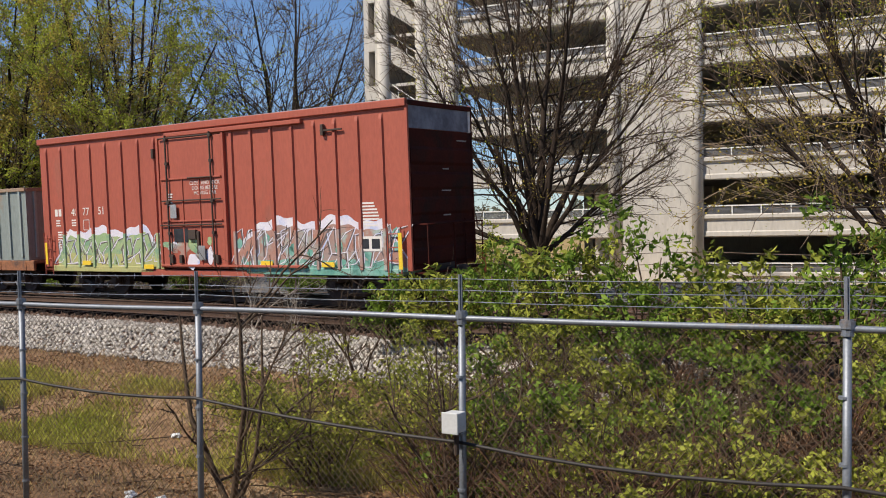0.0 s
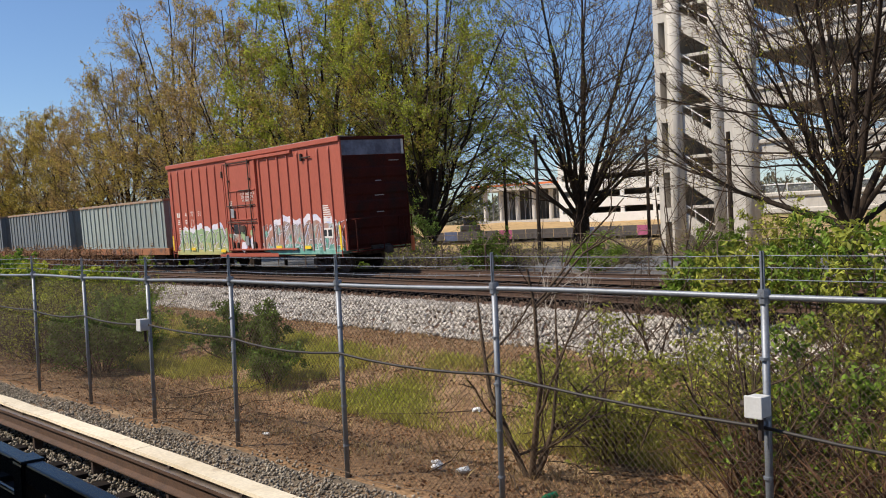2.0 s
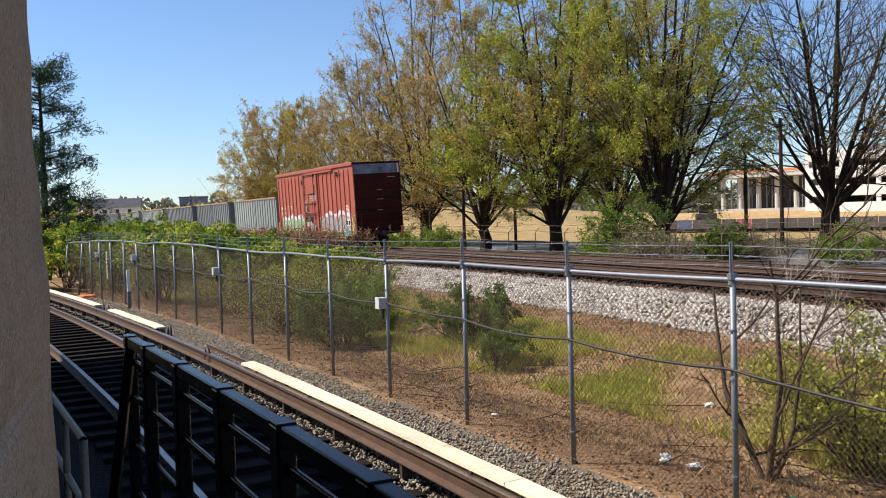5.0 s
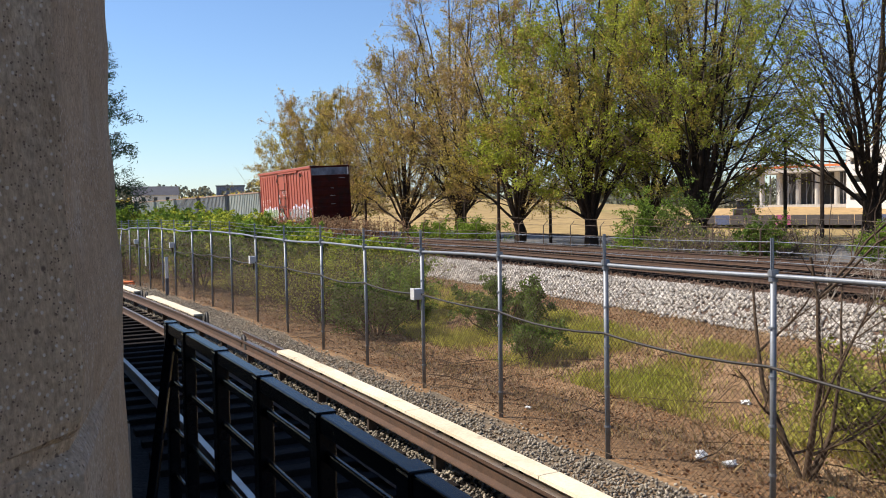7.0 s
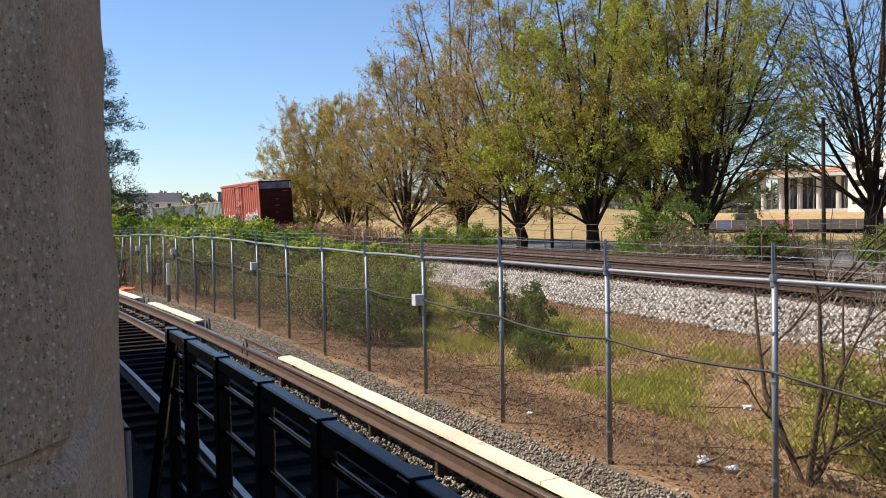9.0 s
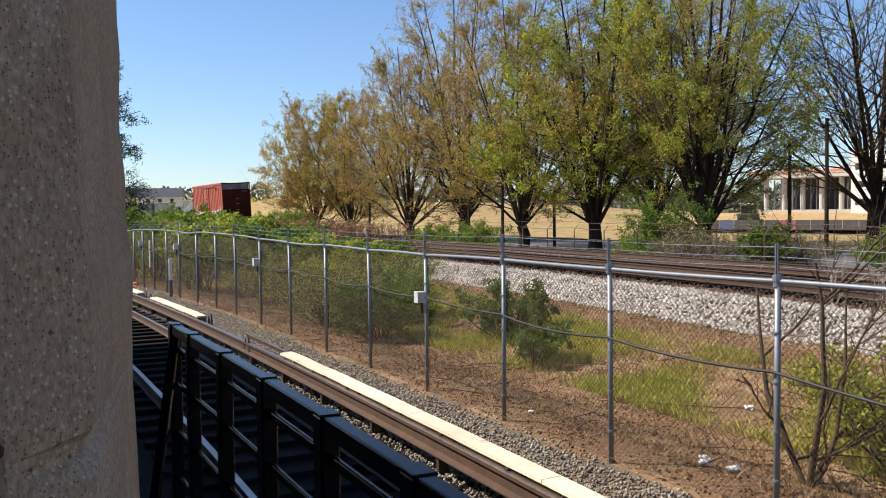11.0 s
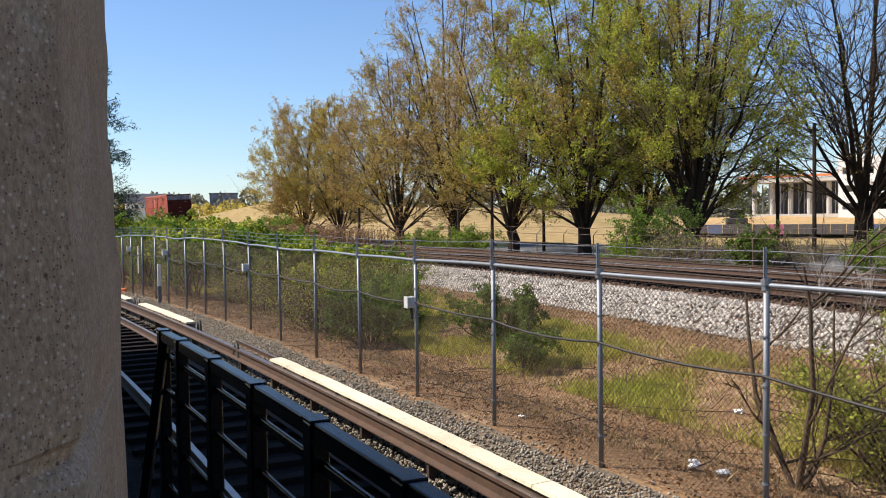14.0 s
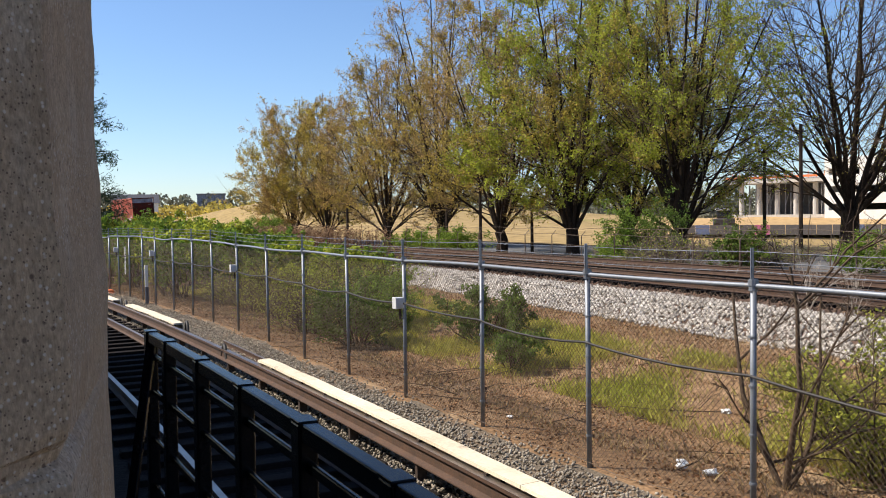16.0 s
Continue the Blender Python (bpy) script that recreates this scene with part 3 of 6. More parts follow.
# ---- chain-link fence ----
def build_fence():
    rng = np.random.default_rng(11)
    fence = thing("chain_link_fence", "galvanised chain-link fence with barbed wire arms and bent top rail", "fence", kind="structure")
    tops = []
    for i, (s, n) in enumerate(zip(FENCE_S, FENCE_N)):
        base, top = P(s, n, -0.1), P(s, n, FENCE_TOP[i])
        lean = Vector((rng.normal() * 0.012, rng.normal() * 0.012, 0)) if s < 35 else Vector((0.25 if s > 40 else rng.normal() * 0.03, 0.02, 0))
        bm = bmesh.new()
        rod(bm, base, top + lean, 0.029, sides=10)
        post = part("post", bm, M_GALV, fence, smooth=True)
        bm = bmesh.new()
        rod(bm, top + lean + Vector((0, 0, -0.05)), top + lean + Vector((0, 0, 0.06)), 0.042, sides=10)
        rod(bm, top + lean, top + lean + Vector((0, 0, 0.05)), 0.05, sides=10)
        part("post_cap", bm, M_GALV, post)
        bm = bmesh.new()
        tip = top + lean + Vector((-N.x * 0.03, -N.y * 0.03, 0.33))
        box(bm, (0.035, 0.012, 0.32), (top + lean + tip) / 2 + Vector((0, 0, 0.02)), Matrix.Rotation(TH, 4, "Z"))
        box(bm, (0.012, 0.035, 0.32), (top + lean + tip) / 2 + Vector((0, 0, 0.02)), Matrix.Rotation(TH, 4, "Z"))
        part("barb_arm", bm, M_GALV, post, "blue-grey steel arm for barbed wire")
        bm = bmesh.new()
        for z in (0.35, 0.8, 1.25, 1.7):
            rod(bm, P(s, n, z), P(s, n, z + 0.02), 0.037, sides=10)
        part("tie_band", bm, M_GALV, post)
        tops.append((top + lean, base))
    for i in range(len(tops) - 1):
        (t0, b0), (t1, b1) = tops[i], tops[i + 1]
        tb = Tubes()
        sag = rng.uniform(-0.02, 0.012) if FENCE_S[i] < 20 else rng.uniform(-0.05, 0.03)
        ks = np.linspace(0, 1, 6)
        tb.add([t0.lerp(t1, k) + Vector((0, 0, sag * 4 * k * (1 - k))) for k in ks], [0.024] * 6, 8)
        part("top_rail", tb.mesh("top_rail", M_GALV), None, fence)
        for h in (0.13, 0.22, 0.31):
            tb = Tubes()
            tb.add([t0.lerp(t1, k) + Vector((0, 0, h - 0.05 * k * (1 - k))) for k in ks], [0.0035] * 6, 4)
            for k in np.arange(0.03, 1, 0.05):
                c = t0.lerp(t1, k) + Vector((0, 0, h - 0.05 * k * (1 - k)))
                d = Vector(rng.normal(size=3)).normalized() * 0.025
                tb.add([c - d, c + d], [0.003, 0.003], 3)
            part("barbed_wire", tb.mesh("barbed_wire", M_GALV), None, fence)
        # woven wire of this bay
        L, H = (t1 - t0).length, 2.13
        tb = Tubes()
        pitch = 0.064
        along = (Vector((t1.x, t1.y, 0)) - Vector((t0.x, t0.y, 0))).normalized()
        o = Vector((t0.x, t0.y, 0.03)) + Vector((N.x, N.y, 0)) * 0.036
        dz1, dz0 = t0.z - 2.17, t1.z - 2.17
        for direction in (1, -1):
            k0 = -int(H / pitch) - 1
            for k in range(k0, int(L / pitch) + int(H / pitch) + 2):
                x0 = k * pitch
                pts = []
                for z in (0.0, H):
                    pts.append((x0 + direction * z * 0.95, z))
                (xa, za), (xb, zb) = pts
                if abs(xb - xa) < 1e-6:
                    continue
                lo, hi = 0.0, 1.0
                for q0, q1, bound, sign in ((xa, xb, 0.0, 1), (xa, xb, L, -1)):
                    f0, f1 = (q0 - bound) * sign, (q1 - bound) * sign
                    if f0 < 0 and f1 < 0:
                        hi = -1
                        break
                    if f0 < 0:
                        lo = max(lo, -f0 / (f1 - f0))
                    if f1 < 0:
                        hi = min(hi, f0 / (f0 - f1))
                if hi - lo < 0.01:
                    continue
                e = [o + along * (xa + (xb - xa) * q) + Vector((0, 0, za + (zb - za) * q)) for q in (lo, hi)]
                tb.add(e, [0.0022, 0.0022], 3)
        part("wire_mesh", tb.mesh("wire_mesh", M_WIRE, False), None, fence, "fine diamond woven wire")
        tb = Tubes()
        tb.add([P(FENCE_S[i] + (FENCE_S[i + 1] - FENCE_S[i]) * k, FENCE_N[i] + (FENCE_N[i + 1] - FENCE_N[i]) * k - 0.04, 0.06 + 0.03 * math.sin(7 * k + i)) for k in ks], [0.004] * 6, 4)
        part("tension_wire", tb.mesh("tension_wire", M_WIRE), None, fence)
    # black cable strung along the fence at mid height
    tb = Tubes()
    pts, rad = [], []
    for i in range(len(FENCE_S) - 1):
        for k in np.linspace(0, 1, 6)[:-1]:
            s, n = FENCE_S[i] + (FENCE_S[i + 1] - FENCE_S[i]) * k, FENCE_N[i] + (FENCE_N[i + 1] - FENCE_N[i]) * k
            base = float(np.interp(s, [-9, 0.9, 3.65, 6.35, 8.6, 10.9, 13.3, 20, 42], [1.0, 1.12, 1.2, 1.36, 1.42, 1.46, 1.5, 1.55, 1.6]))
            pts.append(P(s, n - 0.05, base - 0.07 * 4 * k * (1 - k) * (0.7 + 0.3 * math.sin(i * 2.1)))), rad.append(0.015)
    tb.add(pts, rad, 6)
    tagged(new("fence_cable", tb.mesh("fence_cable", M_WIRE_DARK)), "black cable tied along the chain-link fence", "cable")
    # junction boxes on some posts
    for idx, z, sc in ((5, 1.37, 0.68), (9, 1.5, 0.75), (13, 1.62, 0.8), (17, 1.75, 0.8), (20, 1.75, 0.8)):
        s, n = FENCE_S[idx], FENCE_N[idx]
        x, y, _ = P(s, n - 0.1)
        jb = thing("junction_box", "grey-white metal junction box clamped to a fence post", "junction box", pose(x, y, z, 0, 0, math.degrees(TH) + 90), group="fence boxes")
        bm = bmesh.new()
        box(bm, (0.2 * sc, 0.13, 0.23 * sc), (0, 0, 0), bevel=0.012)
        part("housing", bm, M_ENAMEL, jb)
        bm = bmesh.new()
        box(bm, (0.215 * sc, 0.02, 0.245 * sc), (0, 0.07, 0), bevel=0.006)
        part("cover", bm, M_ENAMEL, jb)
        bm = bmesh.new()
        rod(bm, (0, -0.02, -0.10 * sc), (0, -0.02, -0.26), 0.022, sides=8)
        part("conduit", bm, M_STEEL_DARK, jb)
        bm = bmesh.new()
        rod(bm, (0.09 * sc, 0, 0), (0.14, 0, 0), 0.025, sides=8)
        part("cable_gland", bm, M_STEEL_DARK, jb)
    # flat sign and two marker posts on the far stretch
    x, y, _ = P(36.9, 3.72)
    sign = thing("fence_sign", "pale grey metal plate hung on the fence wire", "sign", pose(x, y, 1.35, 0, 0, math.degrees(TH) + 90))
    bm = bmesh.new()
    box(bm, (0.42, 0.012, 1.05), bevel=0.004)
    part("plate", bm, M_ENAMEL, sign)
    x, y, _ = P(32.9, 4.0)
    mk = thing("marker_post", "white plastic marker post with grey foot", "post", pose(x, y, 0, 0, 0, 30))
    bm = bmesh.new()
    box(bm, (0.11, 0.05, 0.75), (0, 0, 0.95), bevel=0.008)
    part("upper_tube", bm, M_WHITE, mk)
    bm = bmesh.new()
    box(bm, (0.12, 0.06, 0.6), (0, 0, 0.28), bevel=0.008)
    part("foot", bm, M_SLAT, mk)
    x, y, _ = P(38.6, 3.05)
    net = bmesh.new()
    bmesh.ops.create_icosphere(net, subdivisions=3, radius=0.3)
    for v in net.verts:
        v.co = Vector((v.co.x * 1.7, v.co.y, max(0, v.co.z) * 0.55)) * (1 + 0.3 * noise.noise(v.co * 5))
    ob = part("safety_netting", net, M_NET, None, m=pose(x, y, 0.0, 0, 0, 20))
    tagged(ob, "crumpled orange plastic netting at the foot of the fence", "netting")


# ---- the platform, its column and railing ----
def build_platform():
    s0, s1 = -14.0, 26.0
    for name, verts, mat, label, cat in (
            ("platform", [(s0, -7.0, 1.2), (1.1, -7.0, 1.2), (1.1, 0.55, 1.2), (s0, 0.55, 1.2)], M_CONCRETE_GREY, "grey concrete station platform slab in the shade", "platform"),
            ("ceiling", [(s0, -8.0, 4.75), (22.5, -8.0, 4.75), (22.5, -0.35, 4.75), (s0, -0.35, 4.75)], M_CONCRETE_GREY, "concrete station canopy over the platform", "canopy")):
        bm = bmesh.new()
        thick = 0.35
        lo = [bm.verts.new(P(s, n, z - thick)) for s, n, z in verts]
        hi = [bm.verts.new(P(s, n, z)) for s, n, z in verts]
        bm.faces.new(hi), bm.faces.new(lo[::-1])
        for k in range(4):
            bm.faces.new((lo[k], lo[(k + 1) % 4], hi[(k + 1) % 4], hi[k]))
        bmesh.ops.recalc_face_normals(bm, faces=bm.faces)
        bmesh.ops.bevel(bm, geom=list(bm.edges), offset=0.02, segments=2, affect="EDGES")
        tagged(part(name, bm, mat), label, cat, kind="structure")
    # Unseen wall, added to keep western skylight off the track and railing.
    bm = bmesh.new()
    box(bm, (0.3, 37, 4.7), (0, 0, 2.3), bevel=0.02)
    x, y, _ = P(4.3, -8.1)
    tagged(part("wall_station", bm, M_CONCRETE_GREY, None, m=pose(x, y, -0.1, 0, 0, 24)), "unseen concrete wall added to block skylight", "wall", kind="structure")
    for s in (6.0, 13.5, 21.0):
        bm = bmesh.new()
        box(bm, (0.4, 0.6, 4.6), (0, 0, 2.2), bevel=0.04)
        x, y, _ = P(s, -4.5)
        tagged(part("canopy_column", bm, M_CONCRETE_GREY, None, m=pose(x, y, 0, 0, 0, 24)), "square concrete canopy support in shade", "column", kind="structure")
    # the pitted column beside the viewer, with chamfered and chipped edge
    bm = bmesh.new()
    W, D, C, H = 0.40, 0.40, 0.036, 3.3
    prof = [(-W, 0), (-C, 0), (0, C), (0, D), (-W, D)]
    zs = np.concatenate([[0, 0.6], np.linspace(1.2, 2.25, 170), [2.8, H]])
    rows = []
    for z in zs:
        row = []
        for k, (x, y) in enumerate(prof):
            wob = 0.0022 * noise.noise((z * 22, k * 3.1, 0)) + 0.0035 * noise.noise((z * 6, k * 5.1, 2))
            chip = 0.0
            if k in (1, 2):
                g = noise.noise((z * 30, 9.0, k))
                chip = max(0.0, g - 0.45) * 0.015
                chip += (0.009 if k == 2 else 0.0) * max(0.0, 1 - abs(z - 1.525) / 0.012)
            row.append(bm.verts.new((x + wob - chip, y + wob * 0.6 + chip, z)))
        rows.append(row)
    for a, b in zip(rows, rows[1:]):
        for k in range(5):
            bm.faces.new((a[k], a[(k + 1) % 5], b[(k + 1) % 5], b[k]))
    bm.faces.new(rows[0][::-1]), bm.faces.new(rows[-1])
    bmesh.ops.recalc_face_normals(bm, faces=bm.faces)
    col = part("concrete_column", bm, M_CONCRETE_COL, None, m=pose(COL[0], COL[1], 1.2, 0, COL[3], COL[2]))
    tagged(col, "rough pitted grey-brown concrete column with worn chamfered edge", "column", kind="structure")
    # dark holes in its faces
    rng = np.random.default_rng(21)
    pits = bmesh.new()
    for _ in range(330):
        r = rng.uniform(0.0009, 0.0024) * (1.8 if rng.random() < 0.12 else 1)
        x, z = -rng.uniform(C, 0.22), rng.uniform(1.2, 2.25)
        m = Matrix.Translation((x, -0.0008, z)) @ Matrix.Diagonal((r, 0.0016, r * rng.uniform(1, 2.2), 1))
        bmesh.ops.create_icosphere(pits, subdivisions=1, radius=1, matrix=m)
    part("pit", pits, M_STEEL_DARK, col, "small dark air holes")


COL = (-0.1485, 0.462, 16.0, -1.35)


def build_railing():
    """Black steel barrier along the track edge of the walkway."""
    barrier = thing("steel_barrier", "heavy black steel barrier, colour deepened for shade, catching blue skylight", "railing")
    line = lambda s: 1.13 - 0.0042 * s * s
    top = 2.0
    posts = [0.6, 1.75, 2.75, 3.72, 4.7, 5.68, 6.65, 7.3]
    segs = list(zip(posts, posts[1:]))
    for k, s in enumerate(posts):
        bm = bmesh.new()
        x, y, _ = P(s, line(s))
        hgt = top - 0.35
        box(bm, (0.085, 0.13, hgt), (0, 0, 0.35 + hgt / 2), bevel=0.012)
        box(bm, (0.088, 0.14, 0.016), (0, 0, top + 0.004), bevel=0.004)
        part("post", bm, M_RAILING, barrier, m=pose(x, y, 0, 0, 0, 24))
    for a, b in segs:
        for z, h, w in ((top - 0.035, 0.08, 0.07), (top - 0.18, 0.05, 0.026), (top - 0.45, 0.05, 0.026), (top - 0.82, 0.05, 0.026), (top - 1.18, 0.05, 0.026)):
            p, q = P(a, line(a), z), P(b, line(b), z)
            bm = bmesh.new()
            d = q - p
            box(bm, (w, d.length - 0.1, h), (p + q) / 2, d.to_track_quat("Y", "Z").to_matrix().to_4x4(), bevel=0.008)
            part("top_beam" if w > 0.05 else "rail", bm, M_RAILING, barrier)
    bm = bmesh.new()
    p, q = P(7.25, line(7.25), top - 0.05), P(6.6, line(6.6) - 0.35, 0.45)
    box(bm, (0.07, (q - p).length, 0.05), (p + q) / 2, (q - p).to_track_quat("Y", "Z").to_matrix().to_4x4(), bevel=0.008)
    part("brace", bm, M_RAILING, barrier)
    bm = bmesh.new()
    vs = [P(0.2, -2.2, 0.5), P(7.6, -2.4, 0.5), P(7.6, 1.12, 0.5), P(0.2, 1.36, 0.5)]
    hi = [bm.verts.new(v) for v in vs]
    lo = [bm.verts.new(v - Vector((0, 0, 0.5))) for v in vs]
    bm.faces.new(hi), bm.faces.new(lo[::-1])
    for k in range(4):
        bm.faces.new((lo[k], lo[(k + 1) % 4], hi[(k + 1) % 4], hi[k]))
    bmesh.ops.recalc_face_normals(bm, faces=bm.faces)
    tagged(part("service_walkway", bm, M_CONCRETE_GREY), "concrete service walkway below the platform end, darkened in colour for shade", "walkway", kind="structure")
    # pipe handrail of the steps
    hand = thing("pipe_handrail", "worn metal pipe handrail with two posts", "handrail")
    a, b = HAND
    for z in (0.0, -0.38):
        tb = Tubes()
        tb.add([a + Vector((0, 0, z)), b + Vector((0, 0, z))], [0.022, 0.022], 10)
        part("rail", tb.mesh("rail", M_HANDRAIL), None, hand)
    for p in (a, a.lerp(b, 0.55), b):
        bm = bmesh.new()
        rod(bm, Vector((p.x, p.y, 0.5)), p, 0.022, sides=10)
        part("post", bm, M_HANDRAIL, hand, smooth=True)


HAND = (P(7.04, 0.30, 1.7), P(5.24, 0.40, 1.7))


# ---- the freight train ----
BOX_L, BOX_W, SILL, EAVE = 15.7, 3.1, 0.95, 5.26
DOOR = (6.62, 9.45)


def text_mesh(body, size, mat):
    cu = bpy.data.curves.new("lettering", "FONT")
    cu.body, cu.size, cu.align_x, cu.align_y, cu.extrude = body, size, "CENTER", "CENTER", 0.002
    tmp = new("lettering", cu)
    me = bpy.data.meshes.new_from_object(tmp.evaluated_get(bpy.context.evaluated_depsgraph_get()))
    bpy.data.objects.remove(tmp)
    me.materials.clear()
    me.materials.append(mat)
    return me


def side_place(y, z, out=0.0):
    """A place on the near side wall, facing outwards, writing running towards the rear."""
    return Matrix(((0, 0, -1, -BOX_W / 2 - out), (-1, 0, 0, y), (0, 1, 0, z), (0, 0, 0, 1)))


def ribbon(bm, pts, width, depth):
    """A painted stroke: a flat band along 2D points (y, z) on the side wall."""
    x = -BOX_W / 2 - depth
    pts = [Vector(p) for p in pts]
    prev = None
    for i, p in enumerate(pts):
        d = (pts[min(i + 1, len(pts) - 1)] - pts[max(i - 1, 0)]).normalized()
        c = Vector((-d.y, d.x)) * width / 2
        pair = [bm.verts.new((x, p.x + c.x, p.y + c.y)), bm.verts.new((x, p.x - c.x, p.y - c.y))]
        if prev:
            bm.faces.new((prev[0], prev[1], pair[1], pair[0]))
        prev = pair


def blob(bm, pts, depth):
    x = -BOX_W / 2 - depth
    f = bm.faces.new([bm.verts.new((x, y, z)) for y, z in pts])
    bmesh.ops.triangulate(bm, faces=[f])


def graffiti(parent, y0, y1, peak, mats, letters, seed, slant, low):
    """One sprayed piece: pale halo, two-tone fill and angular letters with light and dark strokes."""
    rng = random.Random(seed)
    ys = np.linspace(y0, y1, 60)

    def height(y, h, ph):
        q = (y - y0) / (y1 - y0)
        edge = min(1.0, 6 * q + 0.25, 5 * (1 - q) + 0.3)
        return SILL + (h * (0.93 + 0.07 * math.sin(3.1 * y + ph) + 0.03 * math.sin(9.7 * y + 2 * ph))) * edge

    for name, h, depth, mat, ph in (("halo", peak + 0.24, 0.004, M_GRAF_WHITE, 0.3), ("fill", peak - 0.02, 0.007, mats[0], 0.6), ("lower_fill", peak * low, 0.010, mats[1], 1.7)):
        bm = bmesh.new()
        x = -BOX_W / 2 - depth
        lo = [bm.verts.new((x, y, SILL - 0.02)) for y in ys]
        hi = [bm.verts.new((x, y, height(y, h, ph))) for y in ys]
        for k in range(len(ys) - 1):
            bm.faces.new((lo[k], lo[k + 1], hi[k + 1], hi[k]))
        part(name, bm, mat, parent)
    light, dark, fillb = bmesh.new(), bmesh.new(), bmesh.new()
    w = (y1 - y0) / letters
    for k in range(letters):
        c = y0 + w * (k + 0.5)
        top, bot = SILL + peak * rng.uniform(0.82, 1.0), SILL + rng.uniform(0.05, 0.2)
        lean = slant * rng.uniform(0.6, 1.3)
        pts = []
        for (a, b) in ((-0.48, 0.0), (-0.30, 0.45), (-0.52, 1.0), (-0.05, 0.92), (0.08, 0.55), (0.30, 1.0), (0.52, 0.86), (0.30, 0.42), (0.50, 0.0), (0.12, 0.08), (0.0, 0.36), (-0.14, 0.02)):
            yy = c + (a + rng.uniform(-0.07, 0.07)) * w * 1.05 + lean * (b - 0.5)
            pts.append((yy, bot + (top - bot) * min(1, max(0, b + rng.uniform(-0.06, 0.06)))))
        loop = pts + [pts[0]]
        ribbon(light, loop, 0.034, 0.0135)
        ribbon(dark, [(a + 0.045, b - 0.035) for a, b in loop[:8]], 0.06, 0.012)
        for _ in range(2):
            a, b = rng.choice(pts), rng.choice(pts)
            ribbon(light, [a, ((a[0] + b[0]) / 2 + rng.uniform(-0.1, 0.1), (a[1] + b[1]) / 2), b], 0.03, 0.0145)
            ribbon(dark, [(a[0] + 0.1, a[1] - 0.05), (b[0] + 0.12, b[1])], 0.05, 0.0128)
        for _ in range(2):
            yy, zz = c + rng.uniform(-0.3, 0.3) * w, rng.uniform(SILL + 0.15, SILL + peak * 0.8)
            blob(fillb, [(yy + 0.12 * math.cos(q) * rng.uniform(0.7, 1.5), zz + 0.12 * math.sin(q) * rng.uniform(0.7, 1.6)) for q in np.arange(0, 6.2, 0.9)], 0.0112)
    tagged(part("light_outline", light, M_GRAF_WHITE, parent), kind="stuff")
    tagged(part("dark_outline", dark, M_GRAF_DARK, parent), kind="stuff")
    tagged(part("patch_layer", fillb, mats[2], parent), kind="stuff")


def wheelset_mesh():
    bm = bmesh.new()
    rod(bm, (-0.95, 0, 0), (0.95, 0, 0), 0.085, sides=10)
    for x in (-0.75, 0.75):
        sgn = 1 if x > 0 else -1
        rod(bm, (x - 0.065, 0, 0), (x + 0.065, 0, 0), 0.455, sides=28)
        rod(bm, (x - sgn * 0.09, 0, 0), (x - sgn * 0.062, 0, 0), 0.49, sides=28)
        rod(bm, (x + sgn * 0.06, 0, 0), (x + sgn * 0.10, 0, 0), 0.16, sides=14)
        for q in range(6):
            a = q * math.pi / 3
            rod(bm, (x + sgn * 0.066, 0.28 * math.cos(a), 0.28 * math.sin(a)), (x + sgn * 0.078, 0.28 * math.cos(a), 0.28 * math.sin(a)), 0.05, sides=8)
    return mesh_of(bm, "wheelset", M_STEEL_DARK)


def truck_meshes():
    frames = []
    for x in (-1.02, 1.02):
        bm = bmesh.new()
        for a, b, r in (((x, -0.95, 0.55), (x, -0.3, 0.72), 0.085), ((x, -0.3, 0.72), (x, 0.3, 0.72), 0.09), ((x, 0.3, 0.72), (x, 0.95, 0.55), 0.085), ((x, -0.85, 0.5), (x, -0.28, 0.3), 0.07), ((x, 0.85, 0.5), (x, 0.28, 0.3), 0.07), ((x, -0.3, 0.28), (x, 0.3, 0.28), 0.09)):
            rod(bm, a, b, r, sides=8)
        for y in (-0.88, 0.88):
            box(bm, (0.2, 0.26, 0.26), (x, y, 0.47), bevel=0.03)
        for y in (-0.12, 0.12):
            rod(bm, (x, y, 0.33), (x, y, 0.68), 0.075, sides=10)
        frames.append(mesh_of(bm, "side_frame", M_STEEL_DARK))
    bm = bmesh.new()
    box(bm, (1.9, 0.42, 0.26), (0, 0, 0.62), bevel=0.03)
    return mesh_of(bm, "truck", M_STEEL_DARK), frames


WHEELS = []


def add_trucks(car, at, wheel_me, frame_me, turning):
    for y in at:
        tr = part("truck", frame_me[0], None, car, "grimy black steel truck with coil springs", m=pose(0, y, 0))
        for fm in frame_me[1]:
            part("side_frame", fm, None, tr)
        for dy in (-0.88, 0.88):
            w = part("wheelset", wheel_me, None, tr, m=pose(0, dy, 0.457))
            if turning:
                WHEELS.append((w, dy))


def coupler(car, y, sign):
    bm = bmesh.new()
    box(bm, (0.16, 0.62, 0.2), (0, y + sign * 0.25, 0.87), bevel=0.03)
    box(bm, (0.3, 0.24, 0.3), (0, y + sign * 0.6, 0.87), bevel=0.06)
    box(bm, (0.9, 0.2, 0.32), (0, y + sign * 0.02, 0.9), bevel=0.03)
    part("coupler", bm, M_STEEL_DARK, car)


